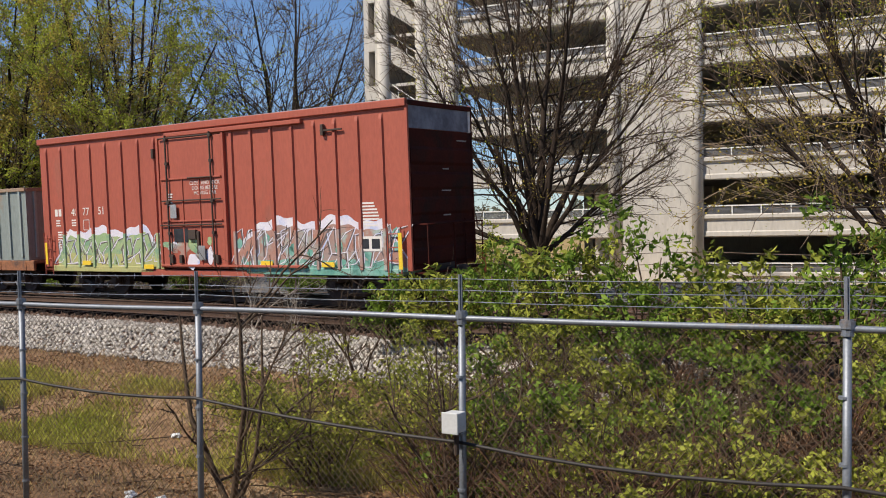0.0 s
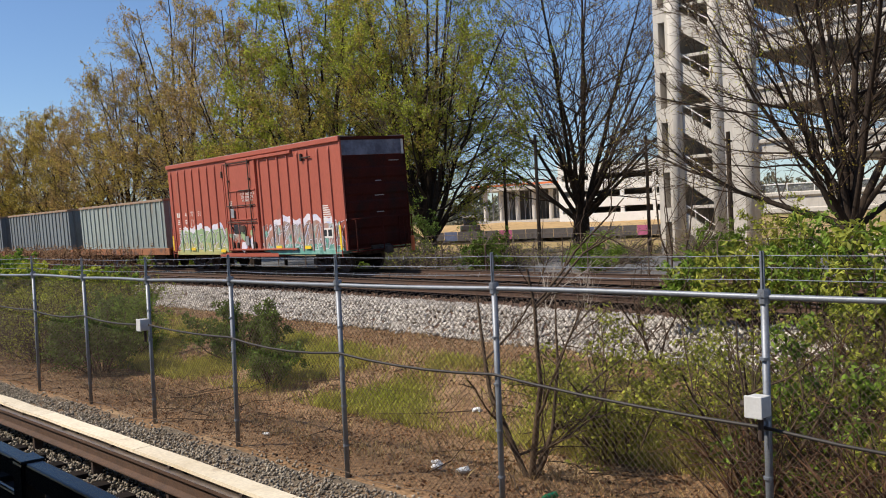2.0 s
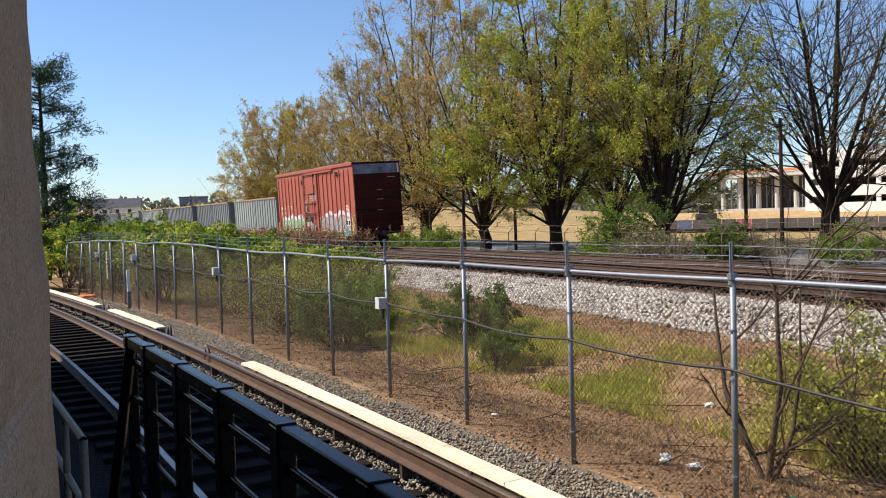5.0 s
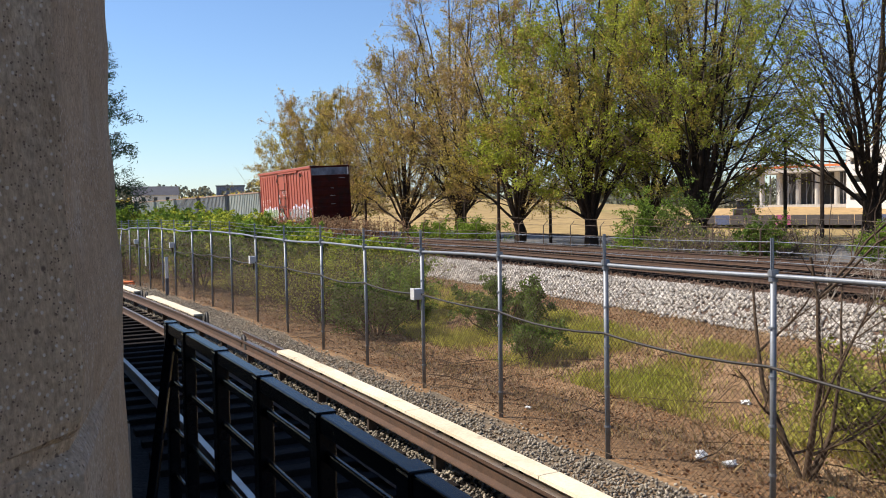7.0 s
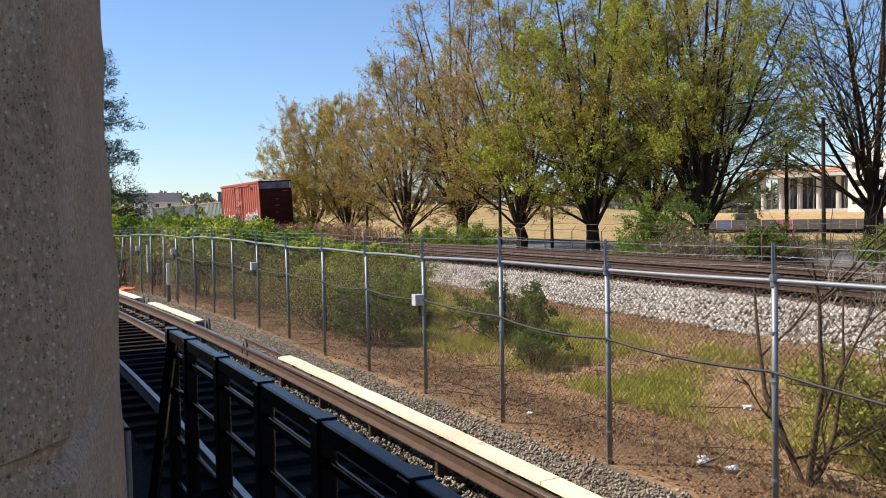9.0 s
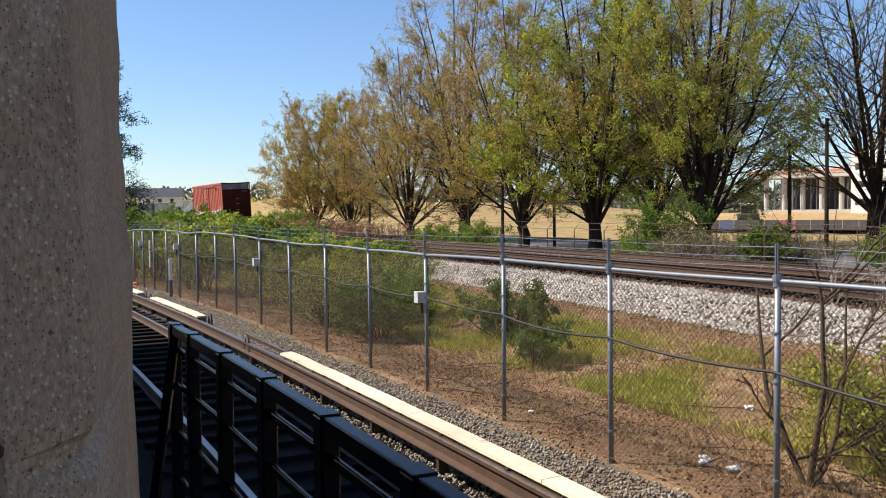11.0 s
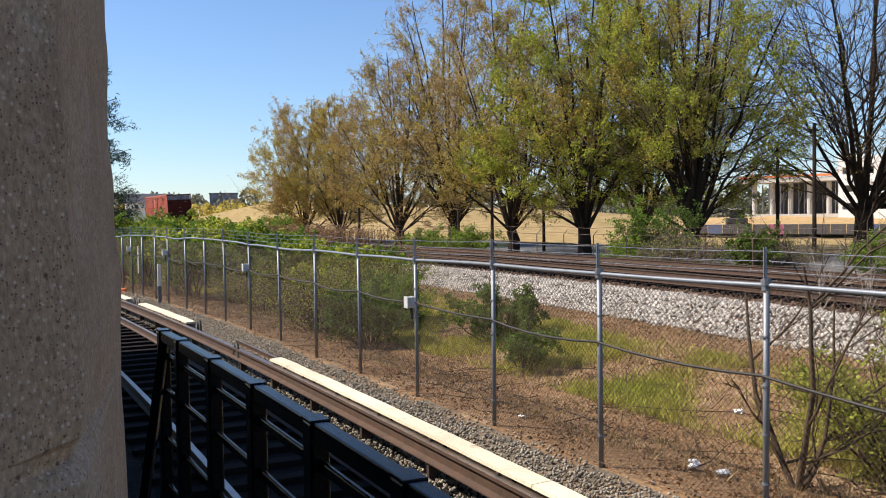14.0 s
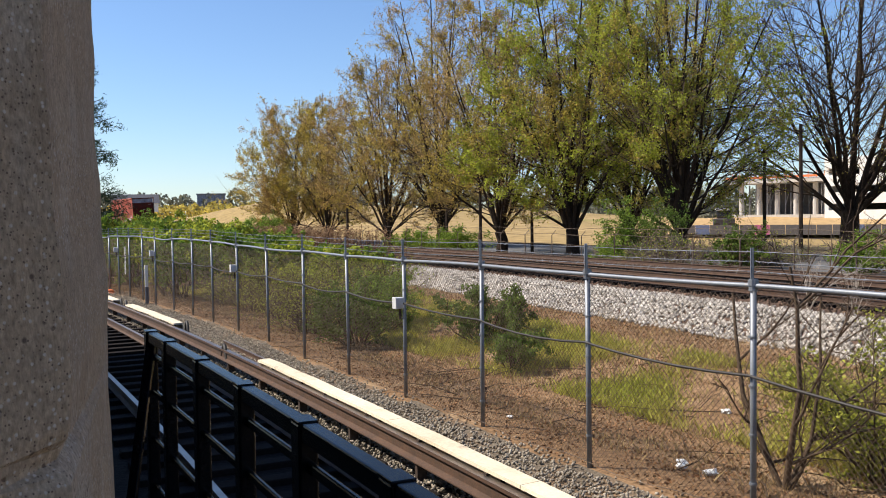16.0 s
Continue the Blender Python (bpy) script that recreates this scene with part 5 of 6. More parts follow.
# ---- parking garage ----
def build_garage():
    G = Matrix(((-0.489, -0.872, 0, 39.8), (0.872, -0.489, 0, 33.35), (0, 0, 1, 0), (0, 0, 0, 1)))
    gar = thing("parking_garage", "pale precast concrete multi-storey parking garage with white rails", "building", G)
    step, z0, levels = 3.1, 0.97, 7
    right = -48.0

    def slab(name, x0, x1, y0, y1, za, zb, mat, bevel=0.03, label=""):
        bm = bmesh.new()
        box(bm, (abs(x1 - x0), abs(y1 - y0), zb - za), ((x0 + x1) / 2, (y0 + y1) / 2, (za + zb) / 2), bevel=bevel)
        return part(name, bm, mat, gar, label)

    top = z0 + step * (levels - 1)
    # deep floors and the dark back wall
    for k in range(levels):
        zt = z0 + k * step
        slab("floor_slab", right, 16.5, -32, -0.3, zt - 1.15, zt - 0.85, M_CONCRETE)
    slab("back_wall", right, 16.5, -32.6, -32, -1, top, M_CONCRETE)
    slab("end_wall", right - 0.4, right, -32, 0, -1, top, M_CONCRETE)
    for x in np.arange(-44, 16, 9.4):
        for y in (-9.0, -20.0):
            slab("inner_column", x - 0.35, x + 0.35, y - 0.35, y + 0.35, -1, top - 1, M_CONCRETE, 0.04)
    bays = [(right, -28.6), (-27.9, -19.0), (-18.3, -9.9), (-9.2, -0.25), (5.0, 14.4)]
    for k in range(levels):
        zt = z0 + k * step
        for x0, x1 in bays:
            bm = bmesh.new()
            L = x1 - x0
            prof = [(-0.25, -1.72), (0.02, -1.72), (0.10, -1.66), (0.10, -1.45), (0.02, -1.38), (0.02, -0.82), (0.06, -0.76), (0.16, -0.7), (0.16, -0.55), (0.08, -0.48), (-0.25, -0.48)]
            a = [bm.verts.new((x0, y, zt + z)) for y, z in prof]
            b = [bm.verts.new((x1, y, zt + z)) for y, z in prof]
            for q in range(len(prof)):
                bm.faces.new((a[q], a[(q + 1) % len(prof)], b[(q + 1) % len(prof)], b[q]))
            bm.faces.new(a), bm.faces.new(b[::-1])
            bmesh.ops.recalc_face_normals(bm, faces=bm.faces)
            sp = part("spandrel", bm, M_CONCRETE, gar)
            bm = bmesh.new()
            box(bm, (L, 0.07, 0.07), ((x0 + x1) / 2, -0.02, zt - 0.035), bevel=0.012)
            n = max(2, round(L / 1.55))
            for q in range(n + 1):
                box(bm, (0.06, 0.06, 0.46), (x0 + L * q / n, -0.02, zt - 0.25))
            part("guard_rail", bm, M_WHITE, sp, "white metal guard rail")
            bm = bmesh.new()
            for q in range(6):
                box(bm, (L, 0.012, 0.035), ((x0 + x1) / 2, -0.04, zt - 0.12 - q * 0.062))
            part("louvre", bm, M_SLAT, sp, "grey louvre slats")
    for x in (-28.25, -18.65, -9.55):
        bm = bmesh.new()
        rod(bm, (x, 0.0, -1), (x, 0.0, top), 0.38, sides=20)
        part("column", bm, M_CONCRETE, gar, smooth=True)
    for x, r in ((0.05, 0.32), (4.62, 0.40), (14.8, 0.42), (16.85, 0.40), (19.6, 0.38)):
        bm = bmesh.new()
        rod(bm, (x, 0.12, -1), (x, 0.12, top), r, sides=24)
        part("column", bm, M_CONCRETE, gar, smooth=True)
    # flush wall panels with open joints
    for x0, x1 in ((0.3, 4.3), (15.15, 16.5)):
        for k in range(2 * levels):
            za = -1 + k * 1.55
            slab("wall_panel", x0, x1, -0.3, 0.2, za, za + 1.535, M_CONCRETE, 0.012)
    # stair tower
    slab("stair_wall", 17.0, 21.0, -5.2, -4.9, -1, top + 1, M_CONCRETE)
    for za in np.arange(-1, top, 3.1):
        slab("tower_pier", 19.95, 21.0, -5.0, 0.15, za, za + 0.9, M_CONCRETE, 0.012)
        slab("tower_pier", 19.95, 20.2, -5.0, 0.15, za + 0.91, za + 3.09, M_CONCRETE, 0.012)
        slab("tower_pier", 20.65, 21.0, -5.0, 0.15, za + 0.91, za + 3.09, M_CONCRETE, 0.012)
    for k in range(levels):
        zt = z0 - 1.0 + k * step
        bm = bmesh.new()
        a = [(19.4, zt + 0.0 + 1.55), (17.1, zt - 1.55 + 1.55), (17.1, zt - 0.35 + 1.55), (19.4, zt + 1.2 + 1.55)]
        lo = [bm.verts.new((x, -0.15, z)) for x, z in a]
        hi = [bm.verts.new((x, 0.05, z)) for x, z in a]
        bm.faces.new(lo), bm.faces.new(hi[::-1])
        for q in range(4):
            bm.faces.new((lo[q], lo[(q + 1) % 4], hi[(q + 1) % 4], hi[q]))
        bmesh.ops.recalc_face_normals(bm, faces=bm.faces)
        st = part("stair_parapet", bm, M_CONCRETE, gar)
        bm = bmesh.new()
        rod(bm, (17.2, 0.0, zt + 1.75), (19.4, 0.0, zt + 3.25), 0.035, sides=8)
        for q in range(4):
            x = 17.3 + q * 0.65
            rod(bm, (x, 0, zt + 1.2 + (x - 17.1) * 0.67), (x, 0, zt + 1.8 + (x - 17.1) * 0.67), 0.025, sides=6)
        part("stair_rail", bm, M_WHITE, st, "white pipe stair rail")
        slab("landing", 17.0, 19.95, -4.9, -0.2, zt - 0.2, zt, M_CONCRETE)
    slab("roof_edge", right, 16.5, -32, 0.1, top - 0.4, top, M_CONCRETE)


# ---- far buildings and land ----
def polar(az, dist, z=0.0):
    a = radians(az)
    return Vector((math.sin(a) * dist, math.cos(a) * dist, z))


def build_far():
    # building under construction: slab on columns among scaffolding, orange net at its edge
    a, b = polar(18.5, 158), polar(24.0, 150)
    d = (b - a)
    L = d.length
    M = Matrix.Translation(Vector((a.x, a.y, 2.0))) @ Matrix.Rotation(math.atan2(d.y, d.x), 4, "Z")
    con = thing("construction_building", "unfinished concrete building on columns with scaffolding and orange netting", "building", M)

    def bit(name, parent, size, at, mat, label="", bevel=0.0):
        bm = bmesh.new()
        box(bm, size, at, bevel=bevel)
        return part(name, bm, mat, parent, label)

    bit("roof_slab", con, (L + 2, 26, 0.6), (L / 2, 13, 5.7), M_CONCRETE)
    bit("ground_slab", con, (L + 4, 28, 0.5), (L / 2, 13, 0.1), M_CONCRETE)
    # dark sheet in place of the shade behind the columns
    bit("back_screen", con, (L, 0.3, 5.2), (L / 2, 7.5, 2.8), M_DARK)
    for k in range(6):
        bm = bmesh.new()
        rod(bm, (0.5 + k * (L - 1) / 5, 2.0, 0.2), (0.5 + k * (L - 1) / 5, 2.0, 5.3), 0.4, sides=12)
        part("column", bm, M_CONCRETE, con)
    rng = np.random.default_rng(9)
    for k in range(34):
        bm = bmesh.new()
        x = L * k / 33
        y = rng.uniform(0.2, 6)
        rod(bm, (x, y, 0.2), (x, y, 5.2), 0.07, sides=5)
        rod(bm, (x, y, 1.8), (x + L / 33, y, 3.6), 0.05, sides=4)
        part("scaffold_pole", bm, M_SCAFFOLD, con)
    bit("net_edge", con, (L + 2, 0.1, 0.35), (L / 2, -0.1, 6.3), M_NET, "orange safety netting")
    for k in range(14):
        bit("edge_post", con, (0.1, 0.1, 1.1), (L * k / 13, 0.1, 6.5), M_NET)
    # white parking structure behind it
    a, b = polar(23.6, 148), polar(31.5, 140)
    d = b - a
    L = d.length
    M = Matrix.Translation(Vector((a.x, a.y, 0.5))) @ Matrix.Rotation(math.atan2(d.y, d.x), 4, "Z")
    park = thing("white_parking_building", "white four-storey parking building with dark window bands", "building", M)
    for k in range(4):
        bit("parapet_band", park, (L, 0.4, 1.65), (L / 2, 0, 1.6 + k * 2.6), M_WHITE, bevel=0.03)
        bit("floor_slab", park, (L, 20, 0.3), (L / 2, 10, 1.0 + k * 2.6), M_WHITE)
        for q in range(5):
            bit("pier", park, (0.6, 0.35, 0.95), (0.3 + q * (L - 0.6) / 4, 0.02, 2.9 + k * 2.6 - 2.6), M_WHITE)
    # dark sheet in place of the shade behind the parapet bands
    bit("back_wall", park, (L, 0.3, 11), (L / 2, 8, 5), M_DARK)
    bit("end_wall", park, (0.4, 20, 11), (0.2, 10, 5.2), M_WHITE)
    # site ground, fence screen with coloured panels, spoil heaps
    bm = bmesh.new()
    for az0, az1, r0, r1, z in ((14.5, 33, 112, 150, 1.9),):
        pts = [polar(az0, r0, 0.3), polar(az1, r0 - 6, 0.3), polar(az1, r1, z), polar(az0, r1 + 10, z)]
        bm.faces.new([bm.verts.new(p) for p in pts])
    bmesh.ops.subdivide_edges(bm, edges=bm.edges, cuts=18, use_grid_fill=True)
    for v in bm.verts:
        v.co.z += 0.5 * noise.noise(v.co * 0.12)
    tagged(part("site_ground", bm, M_EARTH), "ochre bare earth of a building site", "earth", kind="structure")
    hoard = thing("site_hoarding", "dark screened site fence with a few coloured banners", "fence")
    mats = [M_HOARD] * 5 + [M_BANNER_PINK, M_HOARD, M_BANNER_BLUE, M_HOARD, M_HOARD]
    az = 15.5
    k = 0
    while az < 31:
        p, q = polar(az, 112 - (az - 15) * 0.8, 0.2), polar(az + 0.85, 112 - (az - 14.2) * 0.8, 0.2)
        dd = q - p
        bm = bmesh.new()
        box(bm, (dd.length - 0.06, 0.06, 1.1), (0, 0, 0.65), bevel=0.01)
        part("panel", bm, mats[(k * 7) % 10], hoard, m=Matrix.Translation((p + q) / 2) @ Matrix.Rotation(math.atan2(dd.y, dd.x), 4, "Z"))
        az += 0.85
        k += 1
    # small site vehicle cab
    c = polar(18.0, 120, 1.0)
    cab = thing("site_vehicle", "small white-roofed site vehicle standing on bare earth", "vehicle", pose(c.x, c.y, 0.7, 0, 0, -15))
    bit("body", cab, (2.6, 1.8, 1.0), (0, 0, 0.9), M_HOARD, bevel=0.15)
    bit("cab", cab, (1.9, 1.6, 1.0), (0, 0, 1.9), M_GLASS, bevel=0.2)
    bit("roof", cab, (2.0, 1.7, 0.25), (0, 0, 2.5), M_WHITE, bevel=0.08)
    for x in (-0.85, 0.85):
        for y in (-0.85, 0.85):
            bm = bmesh.new()
            rod(bm, (x, y - 0.12, 0.42), (x, y + 0.12, 0.42), 0.42, sides=14)
            part("wheel", bm, M_STEEL_DARK, cab)
    # house with a dark roof, far behind the tracks
    h0 = polar(-17.6, 230)
    house = thing("house", "small white house with a dark shingle roof", "house", pose(h0.x, h0.y, 5.0, 0, 0, 20) @ Matrix.Scale(0.68, 4))
    bit("wall", house, (15, 8, 3.2), (0, 0, 1.6), M_WHITE)
    bm = bmesh.new()
    v = [bm.verts.new(p) for p in ((-8, -4.6, 3.0), (8, -4.6, 3.0), (8, 4.6, 3.0), (-8, 4.6, 3.0), (-8, 0, 6.2), (8, 0, 6.2))]
    for q in ((0, 1, 5, 4), (2, 3, 4, 5), (3, 2, 1, 0)):
        bm.faces.new([v[i] for i in q])
    part("roof", bm, M_ROOFTILE, house)
    bm = bmesh.new()
    v = [bm.verts.new(p) for p in ((-7.9, -4.4, 3.05), (-7.9, 4.4, 3.05), (-7.9, 0, 6.1))]
    bm.faces.new(v)
    bm.faces.new([bm.verts.new(p) for p in ((7.9, -4.4, 3.05), (7.9, 4.4, 3.05), (7.9, 0, 6.1))])
    part("gable", bm, M_WHITE, house)
    for x in (-4, 0, 4):
        bit("window", house, (1.2, 0.1, 1.3), (x, -4.02, 1.7), M_GLASS)
    # low flat building on the horizon
    lb = polar(-13.2, 420)
    low = thing("distant_building", "long low bluish-grey building on the horizon", "building", pose(lb.x, lb.y, 8.0, 0, 0, 12))
    bit("wall", low, (12, 10, 9), (0, 0, 1.5), M_BLUEGREY)
    bit("roof", low, (12.6, 10.6, 0.6), (0, 0, 6.2), M_SLAT)
    # poles between the trees
    for az, dist, h in ((3.3, 66, 5.4), (20.3, 66, 7.5), (22.3, 56, 8), (-5.0, 80, 3.9), (6.5, 70, 4.0), (1.2, 74, 4.0), (33.8, 44, 6.5), (29.0, 62, 8.0)):
        c = polar(az, dist)
        bm = bmesh.new()
        rod(bm, (0, 0, -0.3), (0, 0, h), 0.13, 0.10, sides=8)
        rod(bm, (-0.5, 0, h - 0.4), (0.5, 0, h - 0.4), 0.05, sides=6)
        tagged(part("utility_pole", bm, M_BARK, None, m=pose(c.x, c.y, -0.2, 0, 0, 40)), "slim dark wooden utility pole by the road", "pole", group="roadside poles")


M_BANNER_PINK = material("faded_pink_banner", (0.42, 0.10, 0.22), 0.7, other=(0.3, 0.08, 0.16), scale=0.5, fine=4)
M_BANNER_BLUE = material("faded_blue_banner", (0.10, 0.13, 0.25), 0.7, other=(0.08, 0.1, 0.18), scale=0.5, fine=4)


def build_road():
    s_list = list(np.arange(-60, 180, 4.0))
    road = strip("road", s_list, lambda s: 31.5, lambda s: 45.5, 0.02, 0.3, M_ASPHALT, "worn grey asphalt road behind the freight line", "road")
    kerb = strip("kerb", s_list, lambda s: 45.5, lambda s: 45.7, 0.14, 0.4, M_CONCRETE_GREY, "low concrete kerb along the road", "kerb")
    # security fence with angled arms beyond the freight tracks
    fence = thing("far_wire_fence", "thin wire fence with angled arms beyond the freight tracks", "fence", kind="structure")
    bm = bmesh.new()
    rod(bm, (0, 0, -0.3), (0, 0, 1.9), 0.03, sides=6)
    rod(bm, (0, 0, 1.88), (0.28, 0, 2.15), 0.022, sides=6)
    pm = mesh_of(bm, "post", M_WIRE)
    for i in range(40):
        s = -6 + i * 3.0
        x, y, _ = P(s, n_freight(s) + 6.2)
        part("post", pm, None, fence, m=pose(x, y, -0.2, 0, 0, 24 + (i % 3) * 4))
    for z in (0.6, 1.2, 1.75, 2.1):
        tb = Tubes()
        pts = [P(s, n_freight(s) + 6.2, z + 0.05 * math.sin(s)) for s in np.arange(-6, 112, 1.5)]
        tb.add(pts, [0.012] * len(pts), 4)
        part("wire", tb.mesh("wire", M_WIRE), None, fence)


# ---- plants ----
def grow_tree(seed, height, radius, low, fork, limbs=15, trunk_r=0.42, subs=10, twigs_each=5):
    """Branch lines of one broad tree that fans out from a low fork. Returns limb tubes, twig tubes and points along the twigs."""
    rng = np.random.default_rng(seed)
    wood, twigs, tips = Tubes(), Tubes(), []
    lumps = rng.uniform(0, 6.28, 4)

    def reach(p):
        """How far out the crown goes at the height and bearing of p."""
        q = min(1.0, max(0.0, (p[2] - low) / (height - low)))
        a = math.atan2(p[1], p[0])
        uneven = 1 + 0.13 * math.sin(3 * a + lumps[0] + 4 * q) + 0.09 * math.sin(5 * a + lumps[1] - 7 * q)
        return radius * min(1.0, 0.35 + 3.2 * q) * (1 - q ** 2.3) ** 0.62 * uneven

    def across(d):
        v = rng.normal(size=3)
        v -= d * v.dot(d)
        return v / (np.linalg.norm(v) + 1e-9)

    def shoot(p, d, length, lift, k, wig):
        pts, cur, dd = [p], np.array(p, float), np.array(d, float)
        for _ in range(k):
            dd = dd + rng.normal(size=3) * wig
            dd[2] += lift
            dd /= np.linalg.norm(dd)
            cur = cur + dd * length / k
            pts.append(cur.copy())
        return pts

    def along(pts, q):
        f = q * (len(pts) - 1)
        i = min(int(f), len(pts) - 2)
        d = pts[i + 1] - pts[i]
        return pts[i] + d * (f - i), d / (np.linalg.norm(d) + 1e-9)

    trunk = [np.array([0, 0, -0.5]), np.array([0, 0, 0.2]), np.array([rng.normal() * 0.08, rng.normal() * 0.08, fork * 0.6]), np.array([rng.normal() * 0.12, rng.normal() * 0.12, fork])]
    wood.add(trunk, [trunk_r * 1.5, trunk_r * 1.15, trunk_r, trunk_r * 0.92], 12)
    for k in range(limbs):
        a = 2.4 * k + rng.uniform(-0.3, 0.3)
        u = (k + 0.5) / limbs
        zt = low + (height - low) * (0.985 - 0.80 * u ** 1.15)
        goal = np.array([math.cos(a), math.sin(a), zt])
        goal[:2] *= reach(goal) * 0.9
        start = trunk[3] * np.array([1, 1, rng.uniform(0.72, 1.0)])
        mid = start + (goal - start) * np.array([0.46, 0.46, 0.50]) + rng.normal(size=3) * 0.25
        ks = np.linspace(0, 1, 9)
        pts = [start * (1 - q) ** 2 + mid * 2 * q * (1 - q) + goal * q * q + rng.normal(size=3) * 0.10 * math.sin(math.pi * q) for q in ks]
        long = np.linalg.norm(goal - start)
        r0 = trunk_r * (0.18 + 0.011 * long) * rng.uniform(0.8, 1.1)
        wood.add(pts, r0 * (1 - 0.9 * ks ** 0.8) + 0.012, 7)
        for c in range(subs):
            q = 0.16 + 0.82 * (c + rng.random()) / subs
            base, d = along(pts, q)
            ang = rng.uniform(0.45, 1.1)
            nd = d * math.cos(ang) + across(d) * math.sin(ang)
            nd[2] = abs(nd[2]) * 0.9 if zt > height * 0.4 else nd[2] * 0.6 + 0.1
            nd[:2] += 0.4 * base[:2] / (math.hypot(base[0], base[1]) + 0.5)
            nd /= np.linalg.norm(nd)
            L = (long * 0.25 + radius * 0.42) * (1.05 - 0.55 * q) * rng.uniform(0.7, 1.25)
            end = base + nd * L
            over = math.hypot(end[0], end[1]) / (reach(end) * 1.05 + 0.3)
            if over > 1:
                L *= max(0.25, 1.6 - over * 0.75)
            if end[2] > height:
                L *= 0.5
            sub = shoot(base, nd, L, 0.04, 5, 0.12)
            rs = max(0.016, r0 * (1 - 0.85 * q) * 0.42)
            wood.add(sub, np.linspace(rs, 0.012, 6), 4)
            for e in range(6):
                q2 = 0.18 + 0.82 * (e + rng.random()) / 6
                b2, d2 = along(sub, min(1.0, q2))
                ang = rng.uniform(0.35, 0.95)
                n2 = d2 * math.cos(ang) + across(d2) * math.sin(ang)
                n2[2] += 0.12
                n2 /= np.linalg.norm(n2)
                L2 = L * rng.uniform(0.28, 0.5) + 0.25
                twig = shoot(b2, n2, L2, 0.03, 3, 0.14)
                twigs.add(twig, [0.020, 0.016, 0.012, 0.009], 3)
                tips.extend(twig[1:])
                for g in range(twigs_each):
                    b3, d3 = along(twig, rng.uniform(0.15, 1.0))
                    n3 = d3 * 0.8 + across(d3) * rng.uniform(0.3, 0.75)
                    n3 /= np.linalg.norm(n3)
                    spray = shoot(b3, n3, rng.uniform(0.35, 0.85), 0.05, 2, 0.15)
                    twigs.add(spray, [0.013, 0.010, 0.006], 3)
                    tips.extend(spray[1:])
                    tips.append((spray[0] + spray[1]) / 2)
    return wood, twigs, np.array(tips)


def tree_meshes(seed, leaves, leaf_mat, leaf_size, second=None, share=0.65, gap=-0.16, wood_mat=None, **kw):
    wood, twigs, tips = grow_tree(seed, **kw)
    rng = np.random.default_rng(seed + 50)
    # leaves come in clumps, so that the crown keeps gaps
    pick = tips[rng.integers(0, len(tips), int(leaves))]
    weight = np.array([noise.noise(Vector(p) * 0.5) for p in pick])
    pick = pick[weight > rng.normal(gap, 0.14, len(pick))]
    c = pick + rng.normal(size=pick.shape) * 0.13
    tone = np.array([noise.noise(Vector(p) * 0.23 + Vector((7, 3, seed))) for p in c]) + rng.normal(size=len(c)) * 0.12
    first = tone < np.quantile(tone, share if second else 1.0)
    out = [("trunk", wood.mesh("trunk", M_BARK)), ("twig_growth", twigs.mesh("twig_growth", wood_mat or M_TWIG_TREE, False))]
    out.append(("crown", leaf_mesh("crown", c[first], leaf_size, leaf_mat, rng, 0.7)))
    if second:
        out.append(("young_crown", leaf_mesh("young_crown", c[~first], leaf_size, second, rng, 0.7)))
    return out


def plant_tree(meshes, x, y, z, turn, scale, label, category="tree", group="trees behind the railway"):
    t = thing("tree", label, category, pose(x, y, z, 0, 0, turn) @ Matrix.Diagonal((scale[0], scale[0], scale[1], 1)), group=group)
    for name, me in meshes:
        part(name, me, None, t)
    return t


